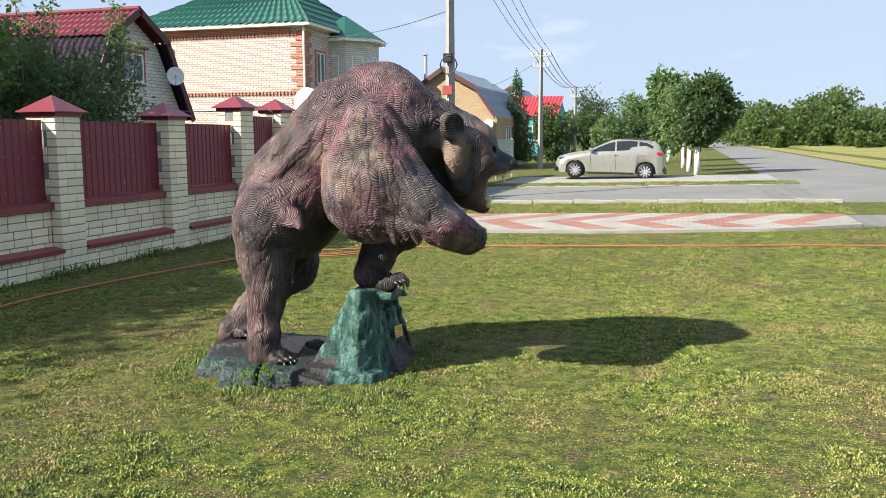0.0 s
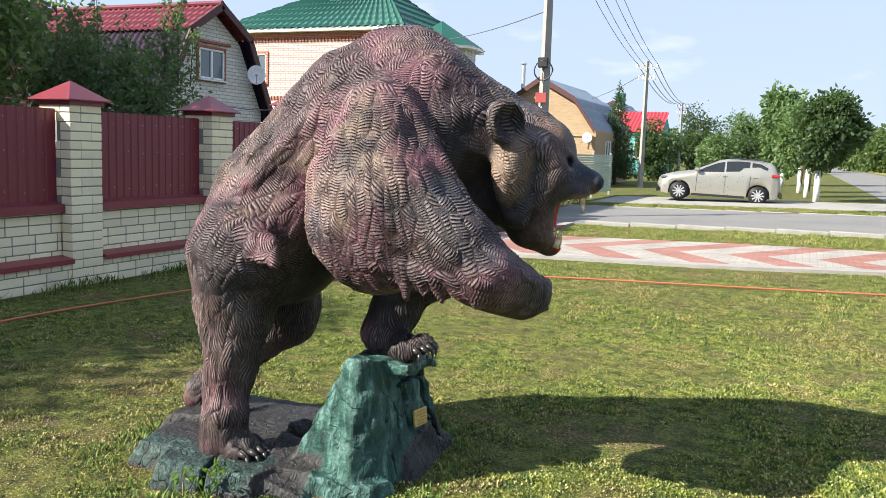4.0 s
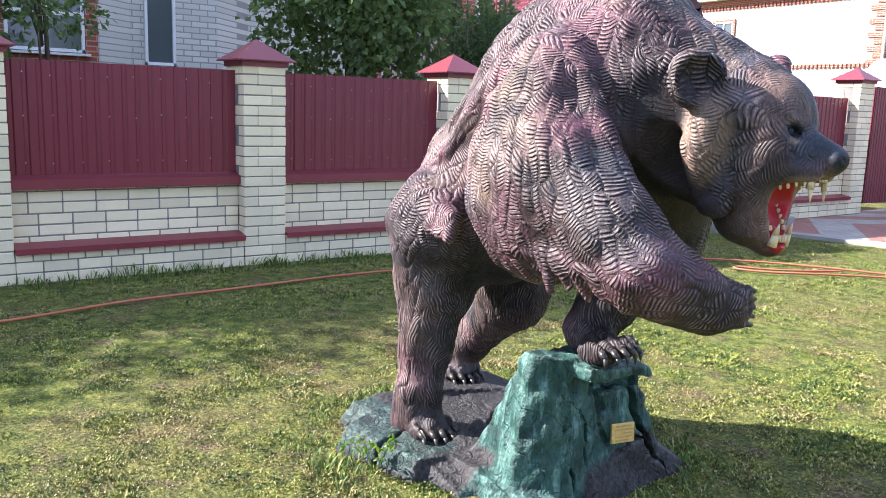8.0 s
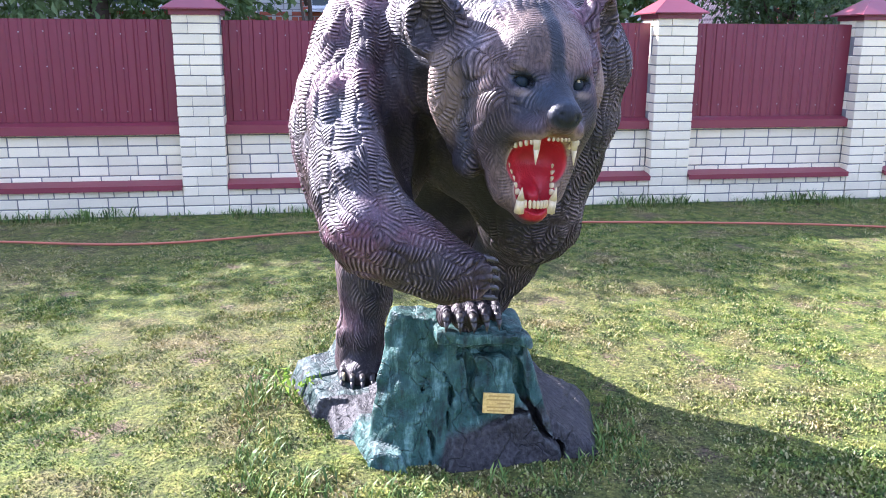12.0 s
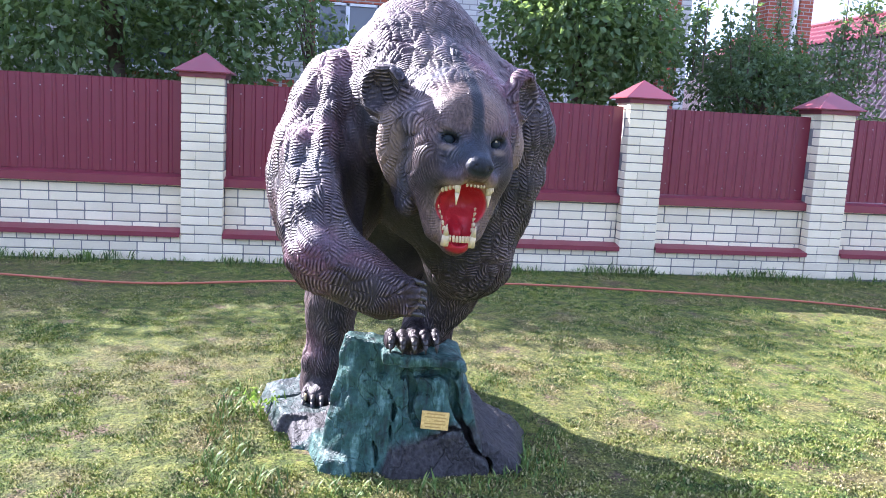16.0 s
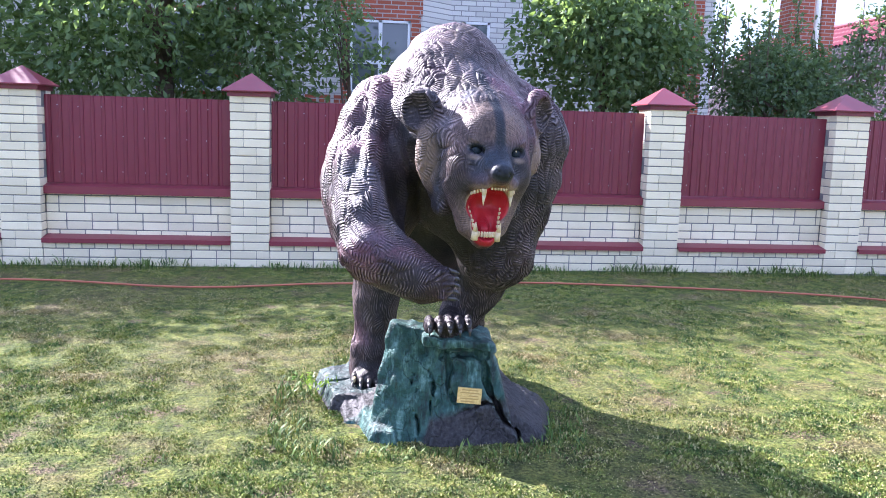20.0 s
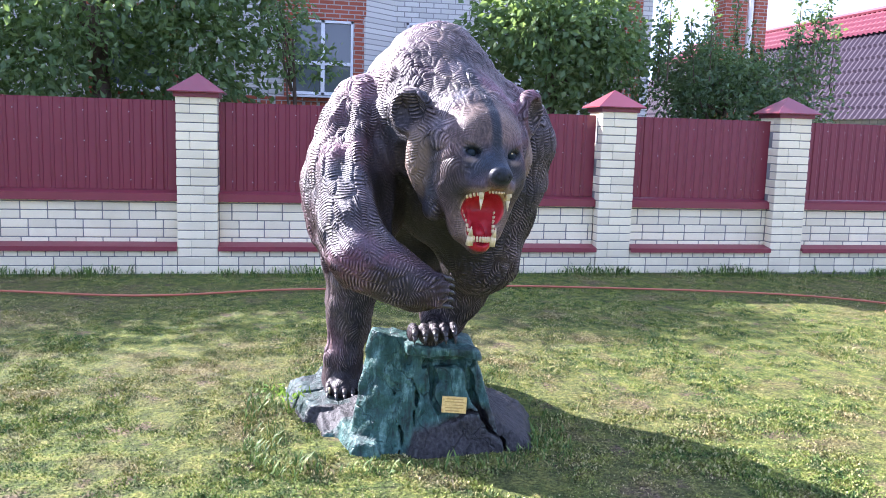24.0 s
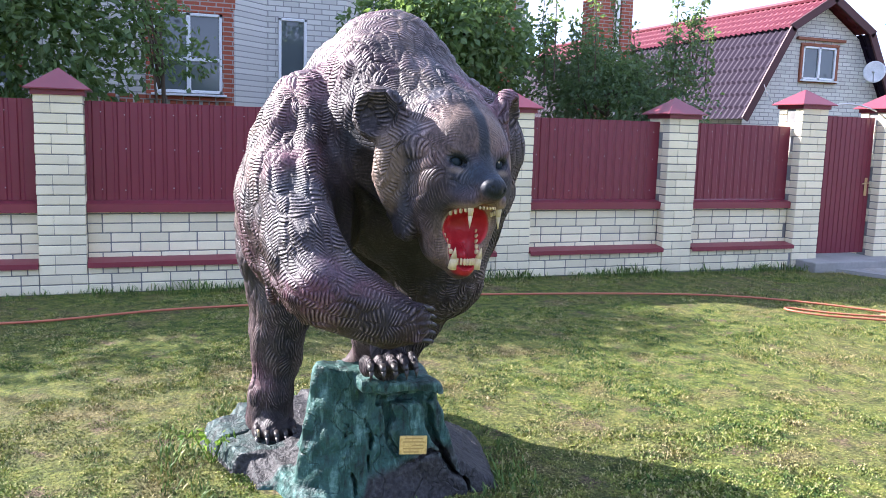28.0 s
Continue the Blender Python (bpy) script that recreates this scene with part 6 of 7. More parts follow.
def leaves(name, clumps, count, size, material, seed, parent=None, droop=0.35, narrow=0.55):
    """Many small folded leaves scattered through clumps of (centre, radii)."""
    rng = np.random.default_rng(seed)
    vol = np.array([np.prod(r) ** 0.67 for _, r in clumps])
    pick = rng.choice(len(clumps), count, p=vol / vol.sum())
    C = np.array([c for c, _ in clumps])[pick]
    R = np.array([r for _, r in clumps])[pick]
    d = rng.normal(size=(count, 3))
    d /= np.linalg.norm(d, axis=1, keepdims=True)
    rad = rng.uniform(0.35, 1.0, (count, 1)) ** 0.6 * (1 + 0.16 * rng.normal(size=(count, 1)))
    P = C + d * R * rad
    ax = d * 0.6 + rng.normal(size=(count, 3)) * 0.6
    ax[:, 2] -= droop
    ax /= np.linalg.norm(ax, axis=1, keepdims=True)
    w = np.cross(ax, rng.normal(size=(count, 3)))
    w /= np.linalg.norm(w, axis=1, keepdims=True)
    nn = np.cross(ax, w)
    s = (size * rng.uniform(0.6, 1.35, count))[:, None]
    tip = P + ax * s
    l, r = P + ax * s * 0.5 + w * s * narrow / 2 + nn * s * 0.12, P + ax * s * 0.5 - w * s * narrow / 2 + nn * s * 0.12
    V = np.stack([P, l, tip, r], 1).reshape(-1, 3)
    q = np.arange(count * 4).reshape(-1, 4)
    ob = new(name, raw(name, V, q, material))
    if parent:
        ob.parent = parent
    return ob


def limbs(bm, base, crown, seed, r0, n=7):
    rng = random.Random(seed)
    base = Vector(base)
    top = Vector((base.x + rng.uniform(-0.1, 0.1), base.y + rng.uniform(-0.1, 0.1), crown[0][2] + crown[1][2] * 0.4))
    mid = base.lerp(top, 0.5) + Vector((rng.uniform(-0.08, 0.08), rng.uniform(-0.08, 0.08), 0))
    tube(bm, base - Vector((0, 0, 0.1)), mid, r0, r0 * 0.72, 9)
    tube(bm, mid, top, r0 * 0.72, r0 * 0.25, 8)
    for _ in range(n):
        a = base.lerp(top, rng.uniform(0.4, 0.95))
        d = Vector((rng.gauss(0, 1), rng.gauss(0, 1), rng.uniform(0.2, 1.0))).normalized()
        e = Vector(crown[0]) + Vector((d.x * crown[1][0], d.y * crown[1][1], d.z * crown[1][2])) * rng.uniform(0.5, 0.85)
        m = a.lerp(e, 0.5) + Vector((0, 0, 0.1))
        tube(bm, a, m, r0 * 0.4, r0 * 0.26, 6)
        tube(bm, m, e, r0 * 0.26, r0 * 0.06, 5)
    return bm


def clumpy(c, r, n, seed, f=0.45):
    rng = random.Random(seed)
    out = [(c, tuple(v * 0.62 for v in r))]
    for _ in range(n):
        d = Vector((rng.gauss(0, 1), rng.gauss(0, 1), rng.gauss(0, 1))).normalized()
        k = f * rng.uniform(0.6, 1.15)
        out.append(((c[0] + d.x * r[0] * 0.72, c[1] + d.y * r[1] * 0.72, c[2] + d.z * r[2] * 0.72), tuple(v * k for v in r)))
    return out


def tree(label, base, c, r, count, size, leaf, seed, trunk=0.12, bark=None, n=14, name="tree", category="tree", shoots=0, white=0.0, narrow=0.55):
    e = thing(name, label, category, pose(0, 0, 0))
    bm = B()
    limbs(bm, base, (c, r), seed, trunk)
    part("trunk", bm, bark or M_BARK, e, "", True)
    if white:
        bm = B()
        tube(bm, (base[0], base[1], base[2] - 0.05), (base[0], base[1], base[2] + white), trunk * 1.16, trunk * 1.02, 12)
        part("lime_coat", bm, M_LIME, e, "whitewashed lower trunk", True)
    cl = clumpy(c, r, n, seed)
    rng = random.Random(seed + 9)
    if shoots:
        for _ in range(shoots):
            bm = B()
            x, y = c[0] + rng.uniform(-0.8, 0.8) * r[0], c[1] + rng.uniform(-0.9, 0.9) * r[1]
            z0, z1 = c[2] + r[2] * 0.4, c[2] + r[2] * rng.uniform(1.2, 1.9)
            dx, dy = rng.uniform(-0.15, 0.15), rng.uniform(-0.15, 0.15)
            tube(bm, (x, y, z0), (x + dx, y + dy, z1), 0.012, 0.004, 5)
            part("shoot", bm, M_BARK, e)
            for k in range(5):
                f = 0.3 + 0.7 * k / 4
                cl.append(((x + dx * f, y + dy * f, z0 + (z1 - z0) * f), (0.09, 0.09, 0.14)))
    leaves("crown", cl, count, size, leaf, seed, e, 0.35, narrow)
    return e


tree("large dark green fruit tree behind the fence", (-9.2, 2.6, 0), (-9.0, 2.4, 3.45), (1.7, 2.7, 2.05), 17000, 0.125, M_LEAF_A, 3, 0.16, n=26)
tree("apple tree leaning over the fence", (-9.0, -2.6, 0), (-9.2, -2.0, 3.25), (1.8, 3.0, 2.05), 13000, 0.14, M_LEAF_A, 8, 0.16, n=20)
tree("thin fruit tree branch over the fence beside the window", (-9.0, 5.2, 0), (-8.9, 5.15, 2.75), (0.5, 0.75, 0.75), 900, 0.10, M_LEAF_A, 5, 0.05, n=10)
tree("dense pear tree behind the brick fence", (-8.5, 8.9, 0), (-8.4, 8.9, 2.75), (1.0, 1.35, 1.35), 9000, 0.105, M_LEAF_A, 11, 0.12, n=24, narrow=0.7)
tree("dark shrub with long upright shoots behind the fence", (-8.6, 11.7, 0), (-8.5, 11.8, 2.05), (0.95, 1.55, 0.95), 15000, 0.080, M_LEAF_B, 17, 0.07, n=24, name="shrub", category="shrub", shoots=20)
tree("young chestnut tree with whitewashed trunk by the road", (1.55, 36.0, 0.1), (1.86, 36.2, 2.68), (1.22, 1.2, 1.22), 11000, 0.2, M_LEAF_D, 21, 0.10, n=26, white=1.15, narrow=0.6)
tree("slim green tree with whitewashed trunk by the road", (1.24, 39.6, 0.09), (0.62, 39.8, 2.6), (0.48, 0.65, 1.2), 4500, 0.2, M_LEAF_A, 23, 0.10, n=18, white=1.15)
tree("slim green tree with whitewashed trunk by the road", (0.95, 44.6, 0.09), (0.35, 45, 2.9), (0.6, 0.8, 1.3), 3000, 0.22, M_LEAF_A, 29, 0.10, n=18, white=1.15)
tree("poplar with a ragged crown by the road", (-0.05, 56, 0.07), (-0.2, 56, 3.2), (1.4, 1.4, 2.5), 3500, 0.32, M_LEAF_A, 31, 0.12, n=18, white=1.0)
tree("dark green bush beside the lane", (-7.9, 60, 0), (-7.9, 60, 2.1), (1.5, 1.4, 1.9), 3000, 0.26, M_LEAF_D, 37, 0.12, n=18)
tree("tall green fruit tree before the tan house", (-13.2, 42.6, 0), (-13.0, 42.6, 2.7), (1.0, 0.8, 1.3), 2500, 0.2, M_LEAF_A, 41, 0.08, n=14)
for k, (x, y, z, r) in enumerate(((-10.5, 105, 3.8, 3.0), (-6.2, 112, 4.0, 2.4), (-3.6, 90, 2.2, 2.4), (-6.4, 84, 1.9, 2.2), (-9.5, 92, 2.0, 2.2), (-13.5, 98, 2.4, 2.6), (-0.8, 100, 2.6, 2.6), (2.0, 120, 3.4, 3.0))):
    tree("leafy green roadside tree in the distance", (x, y, 0), (x, y, z), (r * 0.85, r * 0.85, z * 0.9), 3800, 0.33, M_LEAF_A if k % 2 else M_LEAF_D, 50 + k, 0.14, n=16)


def spruce(x, y, top, seed):
    e = thing("spruce", "dark green spruce tree beside the houses", "tree", pose(x, y, 0))
    bm = B()
    tube(bm, (0, 0, -0.1), (0, 0, top), 0.11, 0.01, 7)
    part("trunk", bm, M_BARK, e)
    cl = []
    rng = random.Random(seed)
    for k in range(13):
        f = k / 12
        rr = 1.35 * (1 - f) + 0.06
        for j in range(9):
            a = j * 0.698 + k * 0.4 + rng.uniform(-0.2, 0.2)
            cl.append(((rr * 0.6 * math.cos(a), rr * 0.6 * math.sin(a), 0.5 + (top - 0.55) * f), (rr * 0.42, rr * 0.42, 0.16)))
    leaves("crown", cl, 5000, 0.2, M_LEAF_E, seed, e, 0.2, 0.3)
    return e


spruce(-8.55, 49, 5.5, 61)


def forest(name, label, x0, x1, y0, y1, n, h, seed):
    """Far belt of trees: crowns of many leaf clumps along a line."""
    rng = random.Random(seed)
    cl = []
    for _ in range(n):
        x, y, t = rng.uniform(x0, x1), rng.uniform(y0, y1), h * rng.uniform(0.55, 1.15)
        w = t * rng.uniform(0.22, 0.38)
        for _ in range(7):
            cl.append(((x + rng.gauss(0, w * 0.55), y + rng.gauss(0, w * 0.55), t * rng.uniform(0.15, 0.85)), (w * 0.55, w * 0.55, t * 0.2)))
    ob = leaves(name, cl, n * 650, 0.6, M_LEAF_F, seed, None, 0.3, 0.7)
    return tagged(ob, label, "woods", kind="stuff")


forest("far_woods", "belt of dark green trees beyond the field", 6, 66, 125, 160, 95, 7.4, 71)
forest("far_woods", "green trees at the end of the road", 0, 24, 210, 260, 30, 10.0, 72)
forest("far_woods", "dense green woods behind the field in the distance", 20, 190, 150, 220, 60, 9.5, 73)
forest("far_woods", "distant green trees along the lane", -60, 6, 160, 240, 46, 9.0, 79)
forest("field_scrub", "low scrub at the edge of the field", 9, 60, 105, 135, 40, 2.4, 83)
forest("street_woods", "tall garden trees across the lawn", 26, 60, -30, 60, 24, 8.0, 97)


def vine_hedge():
    e = thing("vine_hedge", "bright green climbing vine covering a fence", "hedge", pose(0, 0, 0))
    bm = B()
    box(bm, -6.12, -6.08, 21.75, 25.95, 0, 1.55)
    part("lattice", bm, M_STEEL, e)
    cl = []
    rng = random.Random(7)
    y = 21.7
    while y < 26.0:
        z = 0.15
        while z < 1.65:
            cl.append(((-6.0 + rng.uniform(-0.15, 0.12), y, z), (0.28, 0.3, 0.26)))
            z += 0.3
        y += 0.33
    leaves("foliage", cl, 9000, 0.13, M_LEAF_C, 91, e, 0.6, 0.85)
    return e


vine_hedge()
for k, (x, y) in enumerate(((-6.75, 27.6), (-6.8, 30.4), (-6.75, 30.9))):
    e = thing("thuja", "small clipped thuja behind the slat fence", "shrub", pose(x, y, 0))
    bm = B()
    tube(bm, (0, 0, -0.05), (0, 0, 1.7), 0.03, 0.01, 6)
    part("trunk", bm, M_BARK, e)
    leaves("crown", [((0, 0, 0.5 + 0.3 * j), (0.34 - 0.06 * j, 0.34 - 0.06 * j, 0.3)) for j in range(5)], 900, 0.09, M_LEAF_E if k else M_LEAF_C, 200 + k, e)


# ---- lions ----
def lion_field(P):
    L = lambda a, b, ra, rb: sd_limb(P, a, b, ra, rb)
    O = lambda c, r, tilt=None: sd_ball(P, c, r, tilt)
    d = L((0.12, 0, 0.62), (-0.30, 0, 0.34), 0.19, 0.20)
    d = smin(d, O((-0.33, 0, 0.25), (0.22, 0.22, 0.23)), 0.05)
    d = smin(d, O((0.17, 0, 0.76), (0.28, 0.29, 0.33)), 0.05)
    d = smin(d, O((0.27, 0, 0.92), (0.15, 0.14, 0.14)), 0.04)
    d = smin(d, O((0.40, 0, 0.87), (0.10, 0.08, 0.07)), 0.03)
    for s in (-1, 1):
        d = smin(d, L((0.20, 0.12 * s, 0.55), (0.22, 0.13 * s, 0.06), 0.10, 0.065), 0.04)
        d = smin(d, O((0.28, 0.13 * s, 0.05), (0.11, 0.07, 0.05)), 0.02)
        d = smin(d, O((-0.22, 0.17 * s, 0.20), (0.20, 0.09, 0.19)), 0.04)
        d = smin(d, O((-0.03, 0.18 * s, 0.05), (0.15, 0.06, 0.05)), 0.03)
        d = smin(d, O((0.20, 0.12 * s, 1.03), (0.035, 0.045, 0.05)), 0.02)
    mane = np.clip((P[:, 2] - 0.5) * 5, 0, 1) * (P[:, 0] < 0.36)
    a = np.arctan2(P[:, 1], P[:, 2] - 0.8)
    return d - 0.028 * mane * np.sin(a * 11 + 5 * np.sin(P[:, 2] * 13 + P[:, 0] * 8)) - 0.006 * np.sin(P[:, 0] * 40) * np.sin(P[:, 2] * 35)


def mat_bronze():
    n = Nodes("black_and_gold_paint")
    p = n.coord()
    a = n.noise(p, 5.0, 4.0)
    f = n.noise(p, 40.0, 3.0)
    g = n.t.nodes.new("ShaderNodeNewGeometry")
    col = n.mix(n.ramp(g.outputs["Pointiness"], (0.51, 0.0), (0.60, 0.5)), n.ramp(a, (0.3, (0.012, 0.011, 0.011)), (0.7, (0.050, 0.040, 0.032))), (0.20, 0.13, 0.07))
    return n.done(col, 0.42, 0.2, n.bump(f, 0.3, 0.004))


lv, lq = surface(lion_field, (-0.62, -0.36, -0.02), (0.56, 0.36, 1.14), 0.022)
lion_mesh = raw("lion_statue", relax(lv, lq, 1, 0.3), lq, mat_bronze(), True)
for (x, y), turn in (((-4.75, 18.1), -25), ((-5.05, 21.5), -20)):
    z = float(rise(x, y)) + 0.045
    bm = B()
    box(bm, -0.66, 0.62, -0.36, 0.36, 0, 0.11, 0.015)
    o = part("stone_plinth", bm, M_BLACK)
    o.matrix_world = pose(x, y, z, 0, 0, turn)
    tagged(o, "low black slab under a lion statue", "plinth", "lion bases")
    o = new("lion_statue", lion_mesh)
    o.matrix_world = pose(x, y, z + 0.11, 0, 0, turn)
    tagged(o, "black and gold painted sitting lion statue", "statue", "lion statues")


# ---- car ----
def car():
    e = thing("car", "parked silver hatchback car with dark windows", "car", pose(-1.75, 34.0, float(rise(-1.75, 34.0)), 0, -1.3, 183))
    paint = simple("silver_beige_paint", (0.40, 0.39, 0.35), 0.30, 0.6, 0.03, 1.0, 0.0)
    dark = simple("tinted_glass", (0.02, 0.024, 0.028), 0.06)
    # local x forward; lines along the car: top, belt, half width, lower edge
    xs = np.linspace(-2.08, 2.08, 105)
    top = np.interp(xs, [-2.08, -2.05, -1.98, -1.85, -1.7, -1.3, -0.8, -0.35, 0.0, 0.45, 0.90, 1.2, 1.6, 1.95, 2.06, 2.08], [0.62, 0.95, 1.14, 1.38, 1.47, 1.54, 1.57, 1.55, 1.48, 1.30, 1.08, 1.03, 0.96, 0.85, 0.72, 0.60])
    belt = np.minimum(np.interp(xs, [-2.08, -1.95, -1.6, -1.0, 0.0, 0.9, 1.6, 2.08], [0.90, 1.10, 1.16, 1.11, 1.05, 1.01, 0.89, 0.60]), top - 0.015)
    wide = np.interp(xs, [-2.08, -2.0, -1.8, -1.4, 1.0, 1.6, 1.9, 2.04, 2.08], [0.62, 0.76, 0.84, 0.88, 0.88, 0.85, 0.76, 0.62, 0.50])
    slope = np.interp(xs, [-2.0, -1.6, 0.4, 1.0, 1.6], [0.80, 0.72, 0.72, 0.86, 0.88])
    low = np.interp(xs, [-2.08, -1.9, 1.9, 2.08], [0.42, 0.23, 0.22, 0.36])
    for cx in (1.29, -1.36):
        low = np.maximum(low, 0.325 + np.sqrt(np.maximum(0.385 ** 2 - (xs - cx) ** 2, 0)) * ((xs - cx) ** 2 < 0.385 ** 2) - 0.325 * ((xs - cx) ** 2 >= 0.385 ** 2))
    half = [(wide - 0.03, low), (wide, np.maximum(low + 0.01, 0.52)), (wide - 0.012, np.maximum(low + 0.02, belt - 0.16)), (wide - 0.03, belt), (wide * slope + 0.02, np.maximum(top - 0.07, belt + 0.005)), (wide * slope - 0.07, top - 0.012), (wide * 0, top)]
    ring = [(y, z) for y, z in half] + [(-y, z) for y, z in half[-2::-1]]
    V = np.stack([np.stack([xs, y, z], 1) for y, z in ring], 1)
    i = np.arange(V.shape[0] * V.shape[1]).reshape(V.shape[:2])
    q = np.stack([i[:-1, :-1], i[:-1, 1:], i[1:, 1:], i[1:, :-1]], -1).reshape(-1, 4)
    ends = np.array([[i[k, j], i[k, j + 1], i[k, -2 - j], i[k, -1 - j]] for k in (0, -1) for j in range(6)])
    body = new("body", raw("body", V.reshape(-1, 3), np.concatenate([q, ends]), paint, True))
    body.parent = e
    body["label"] = "silver beige painted body"
    bm = B()
    box(bm, -1.85, 1.85, -0.70, 0.70, 0.24, 0.62)
    part("underbody", bm, M_BLACK, e, "black wheel housings")
    side = lambda z: 0.85 - (z - 1.06) * 0.46 + 0.008
    for s in (-1, 1):
        for pts in (((0.70, 1.07), (0.42, 1.22), (0.02, 1.39), (-0.18, 1.435), (-0.18, 1.09)), ((-0.25, 1.10), (-0.25, 1.45), (-0.70, 1.48), (-1.02, 1.465), (-1.02, 1.14)), ((-1.09, 1.15), (-1.09, 1.455), (-1.40, 1.41), (-1.62, 1.29), (-1.60, 1.20))):
            bm = B()
            poly(bm, [(x, s * side(z), z) for x, z in pts], Vector((0, s * 0.006, 0)))
            part("side_window", bm, dark, e)
        bm = B()
        box(bm, 0.62, 0.80, s * 0.86, s * 1.02, 1.06, 1.18, 0.03)
        part("mirror", bm, paint, e)
        for x in (-0.02, -1.02):
            bm = B()
            box(bm, x - 0.28, x - 0.12, s * 0.882 - 0.012, s * 0.882 + 0.012, 0.93, 0.96, 0.004)
            part("door_handle", bm, paint, e)
        bm = B()
        box(bm, -2.0, -1.74, s * 0.66, s * 0.872, 0.98, 1.08, 0.03)
        part("tail_light", bm, simple("red_lamp", (0.45, 0.02, 0.02), 0.15), e, "red tail light")
        bm = B()
        box(bm, 1.68, 1.96, s * 0.52, s * 0.80, 0.74, 0.83, 0.03)
        part("headlight", bm, M_GLASS, e)
        for x in (0.72, -0.235, -1.06):
            bm = B()
            box(bm, x - 0.004, x + 0.004, s * 0.874, s * 0.8835, 0.36, 0.98, 0.001)
            part("door_seam", bm, M_BLACK, e)
        bm = B()
        box(bm, -0.93, 0.86, s * 0.86, s * 0.892, 0.20, 0.28, 0.01)
        part("side_skirt", bm, M_BLACK, e)
        bm = B()
        tube(bm, (-1.5, s * 0.64, 1.54), (-0.3, s * 0.64, 1.575), 0.02)
        part("roof_rail", bm, M_BLACK, e)
        for x in (1.29, -1.36):
            wh = new("wheel")
            wh.parent, wh.matrix_basis = e, pose(x, s * 0.80, 0.325, 90, 0, 0)
            bm = B()
            tube(bm, (0, 0, -0.10), (0, 0, 0.10), 0.325, None, 28)
            bmesh.ops.bevel(bm, geom=[g for g in bm.edges if abs(g.verts[0].co.z - g.verts[1].co.z) < 1e-4 and abs(g.verts[0].co.z) > 0.09], offset=0.03, segments=2, affect="EDGES")
            part("tyre", bm, M_BLACK, wh, "", True)
            bm = B()
            for k in range(10):
                a = k * math.pi / 5
                box(bm, 0.03, 0.215, -0.022, 0.022, -0.115, 0.115, 0.006, Matrix.Rotation(a, 4, "Z"))
            tube(bm, (0, 0, -0.117), (0, 0, 0.117), 0.06, None, 14)
            part("rim", bm, M_STEEL, wh, "silver spoked alloy rim")
            bm = B()
            tube(bm, (0, 0, -0.104), (0, 0, 0.104), 0.225, None, 24)
            part("hub", bm, M_BLACK, wh)
    bm = B()
    poly(bm, [(0.84, -0.66, 1.105), (0.06, -0.55, 1.455), (0.06, 0.55, 1.455), (0.84, 0.66, 1.105)], Vector((0.014, 0, 0.022)))
    part("windscreen", bm, dark, e)
    bm = B()
    poly(bm, [(-1.74, -0.58, 1.43), (-1.93, -0.64, 1.17), (-1.93, 0.64, 1.17), (-1.74, 0.58, 1.43)], Vector((-0.014, 0, 0.012)))
    part("rear_window", bm, dark, e)
    for x, lab in ((2.07, "bumper"), (-2.08, "bumper")):
        bm = B()
        box(bm, x - 0.06, x + 0.03, -0.78, 0.78, 0.26, 0.46, 0.03)
        part(lab, bm, M_BLACK, e)
    return e


car()


# ---- lawn grass ----
def patches(x, y, cell, seed):
    """Smooth random field from -1 to 1 with patches about one cell wide."""
    g = np.random.default_rng(seed).uniform(-1, 1, (64, 64))
    u, w = x / cell + 300, y / cell + 300
    i, j = np.floor(u).astype(int), np.floor(w).astype(int)
    a, b = u - i, w - j
    a, b = a * a * (3 - 2 * a), b * b * (3 - 2 * b)
    return (g[i % 64, j % 64] * (1 - a) + g[(i + 1) % 64, j % 64] * a) * (1 - b) + (g[i % 64, (j + 1) % 64] * (1 - a) + g[(i + 1) % 64, (j + 1) % 64] * a) * b


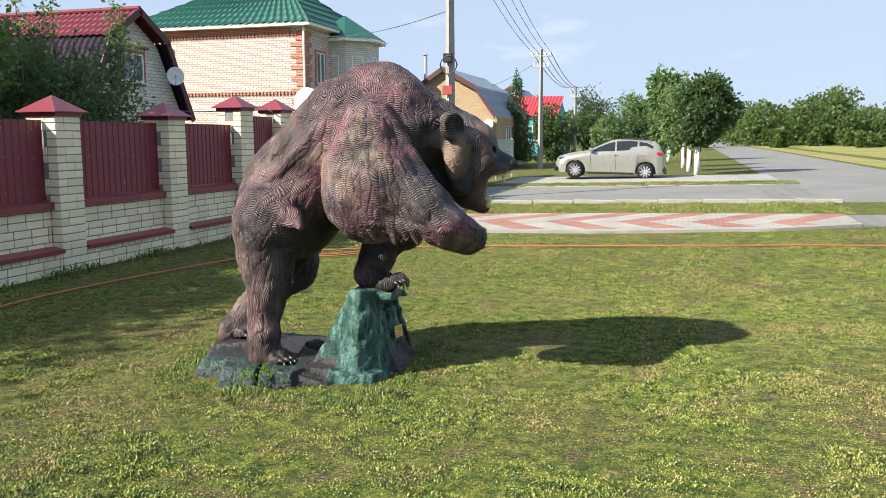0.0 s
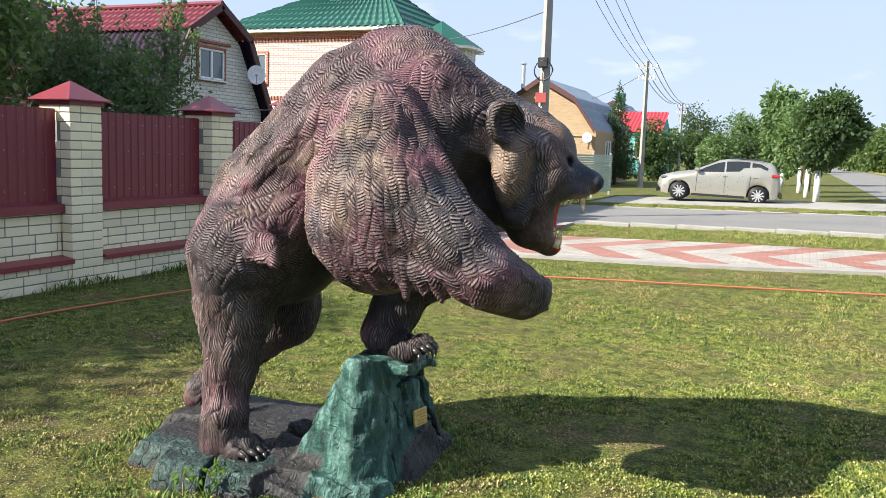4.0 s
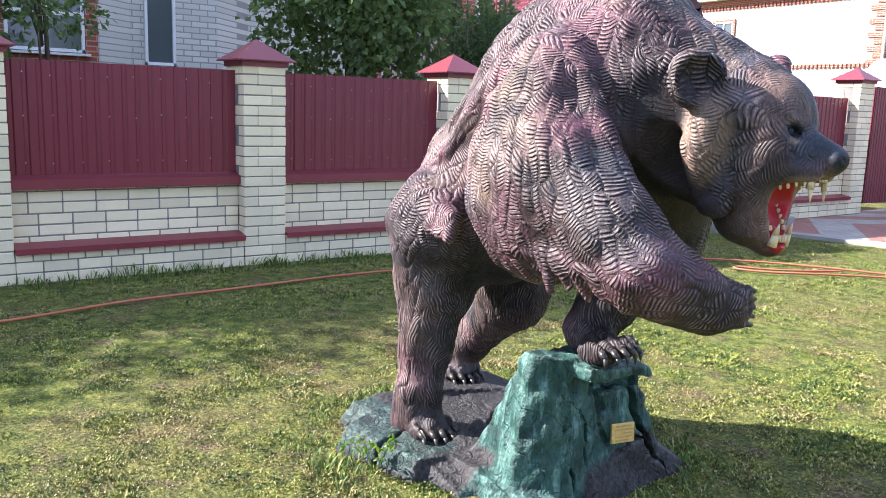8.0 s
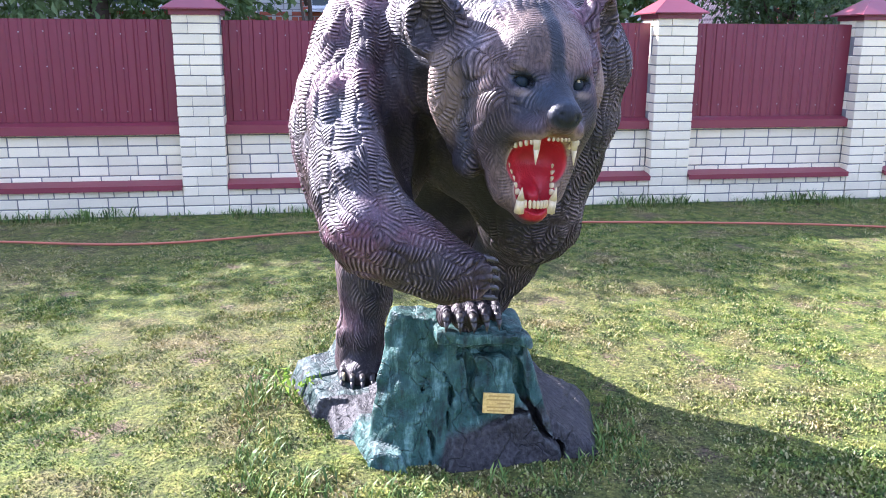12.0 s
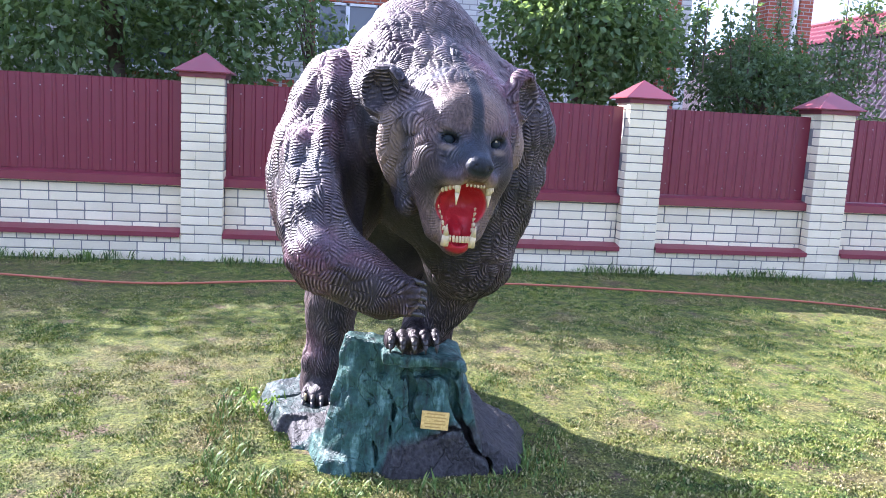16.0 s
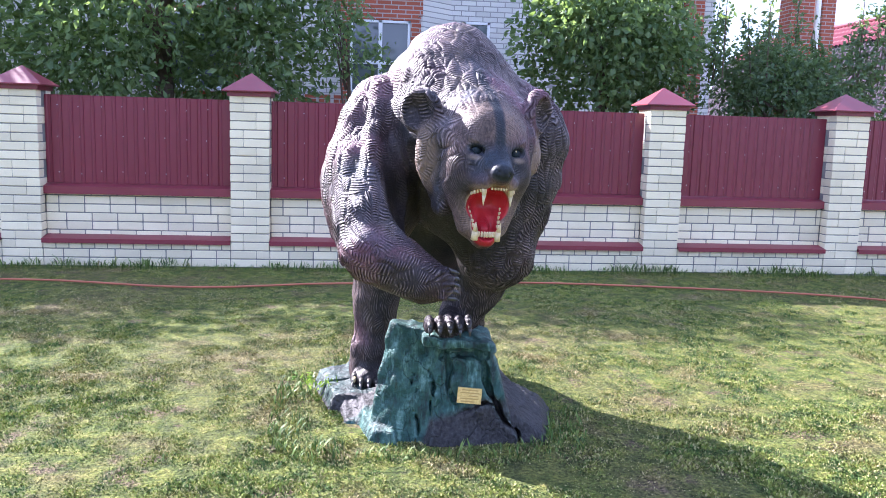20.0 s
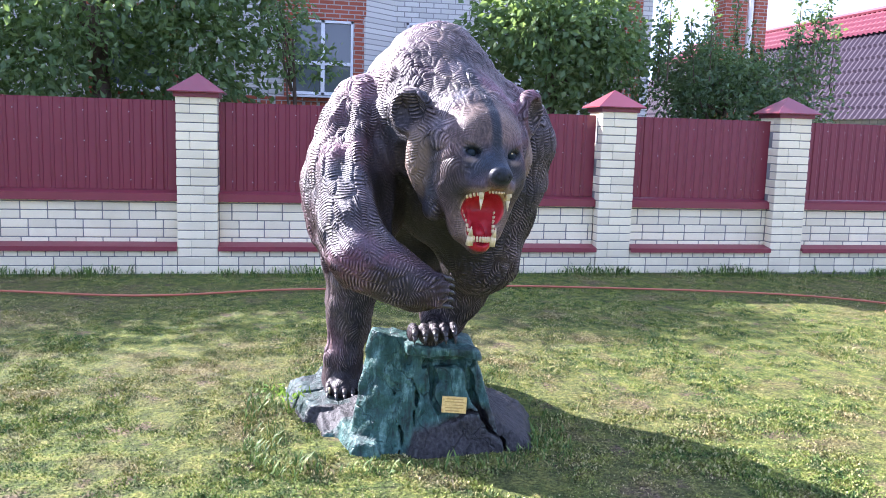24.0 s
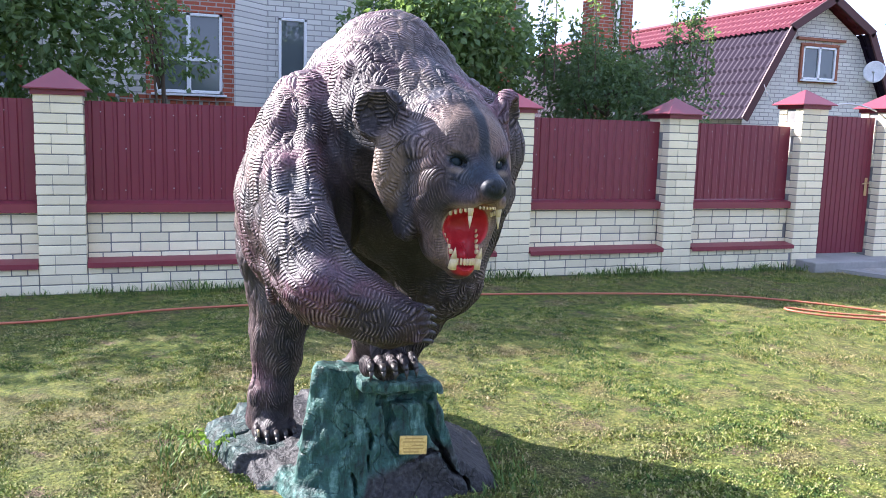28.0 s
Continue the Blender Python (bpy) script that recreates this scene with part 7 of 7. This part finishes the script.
def lawn_grass(name, x0, x1, y0, y1, count, seed, h0, h1, keep=None, broad=12, material=M_BLADE, fade=0.0):
    rng = np.random.default_rng(seed)
    x, y = rng.uniform(x0, x1, count), rng.uniform(y0, y1, count)
    ok = (x > -5.96) & ~((x > -1.95) & (x < -0.80) & (y > 5.34) & (y < 6.34)) & ((y < np.interp(x, [p[0] for p in NEAR], [p[1] for p in NEAR]) - 0.02) | (y > 17.5))
    if keep is not None:
        ok &= keep(x, y)
    if fade:
        ok &= rng.uniform(0, fade, count) < np.minimum(np.minimum(x1 - x, y - y0), y1 - y)
    patch = 0.6 * patches(x, y, 0.45, 1) + 0.7 * patches(x, y, 0.16, 2) + 0.35 * patches(x, y, 0.07, 3)
    ok &= rng.uniform(-1.3, 0.6, count) < patch + 0.25
    ok &= ((x + 0.25) / 0.16) ** 2 + ((y - 6.27) / 0.22) ** 2 > rng.uniform(0.6, 1.2, count)
    x, y, patch = x[ok], y[ok], patch[ok]
    n = len(x)
    z = rise(x, y)
    h = rng.uniform(h0, h1, n) * (0.55 + 0.75 * np.clip(patch + 0.4, 0, 1.3))
    a = rng.uniform(0, 2 * np.pi, n)
    lean = rng.uniform(0.3, 1.2, n) * h
    w = rng.uniform(0.0016, 0.0032, n) * (1 + broad * h)
    base = np.stack([x, y, z - 0.003], 1)
    side = np.stack([-np.sin(a) * w, np.cos(a) * w, 0 * a], 1)
    mid = base + np.stack([np.cos(a) * lean * 0.45, np.sin(a) * lean * 0.45, h * 0.66], 1)
    tip = base + np.stack([np.cos(a) * lean, np.sin(a) * lean, h], 1)
    V = np.stack([base, mid + side, tip, mid - side], 1).reshape(-1, 3)
    me = raw(name, V, np.arange(4 * n).reshape(n, 4), material)
    return tagged(new(name, me), "short mown grass blades, green and straw-coloured", "grass", kind="stuff")


lawn_grass("lawn_grass", -6, 3.4, 1.8, 10.4, 1050000, 101, 0.006, 0.0145, None, 60, M_BLADE, 1.4)
lawn_grass("lawn_grass", -6, 7.5, 9.2, 13.4, 190000, 102, 0.010, 0.024, None, 40, M_BLADE, 1.2)
lawn_grass("lawn_grass", -6, 9, -6, 14, 170000, 104, 0.010, 0.022, None, 60, M_BLADE, 2.5)
lawn_grass("lawn_grass", -6, 8, 12.5, 15.5, 90000, 103, 0.014, 0.032)
lawn_grass("verge_grass", -3.5, 4.4, 17.75, 20.72, 60000, 113, 0.02, 0.055)
lawn_grass("verge_grass", -5.4, 4.6, 28.25, 30.5, 34000, 117, 0.02, 0.055)
# long uncut tufts along the wall foot and round the rock
lawn_grass("tall_grass", -5.97, -5.72, -2, 13.2, 6000, 107, 0.03, 0.11, None, 12, M_TALL)
lawn_grass("tall_grass", -2.35, -0.42, 4.85, 6.75, 8000, 109, 0.015, 0.060, lambda x, y: ((np.abs(x + 1.3) / 0.98) ** 4 + (np.abs(y - 5.8) / 0.88) ** 4 < 1.0) & (((x + 1.3) / 0.80) ** 4 + ((y - 5.8) / 0.68) ** 4 > 0.85), 12, M_TALL)


def weed(x, y, seed):
    """Leafy weed that grows beside the rock."""
    rng = random.Random(seed)
    e = thing("weed", "small leafy green weed growing beside the rock", "plant", pose(x, y, 0))
    tips = []
    for k in range(6):
        a, l = k * 1.05 + rng.uniform(-0.3, 0.3), rng.uniform(0.05, 0.10)
        tip = (l * math.cos(a), l * math.sin(a), rng.uniform(0.07, 0.16))
        tips.append((tip, (0.035, 0.035, 0.030)))
        bm = B()
        tube(bm, (0, 0, -0.01), tip, 0.003, 0.0015, 5)
        part("stem", bm, M_LEAF_C, e)
    leaves("foliage", tips, 55, 0.035, M_LEAF_C, seed, e, 0.1, 0.5)
    return e


weed(-1.36, 5.17, 301)
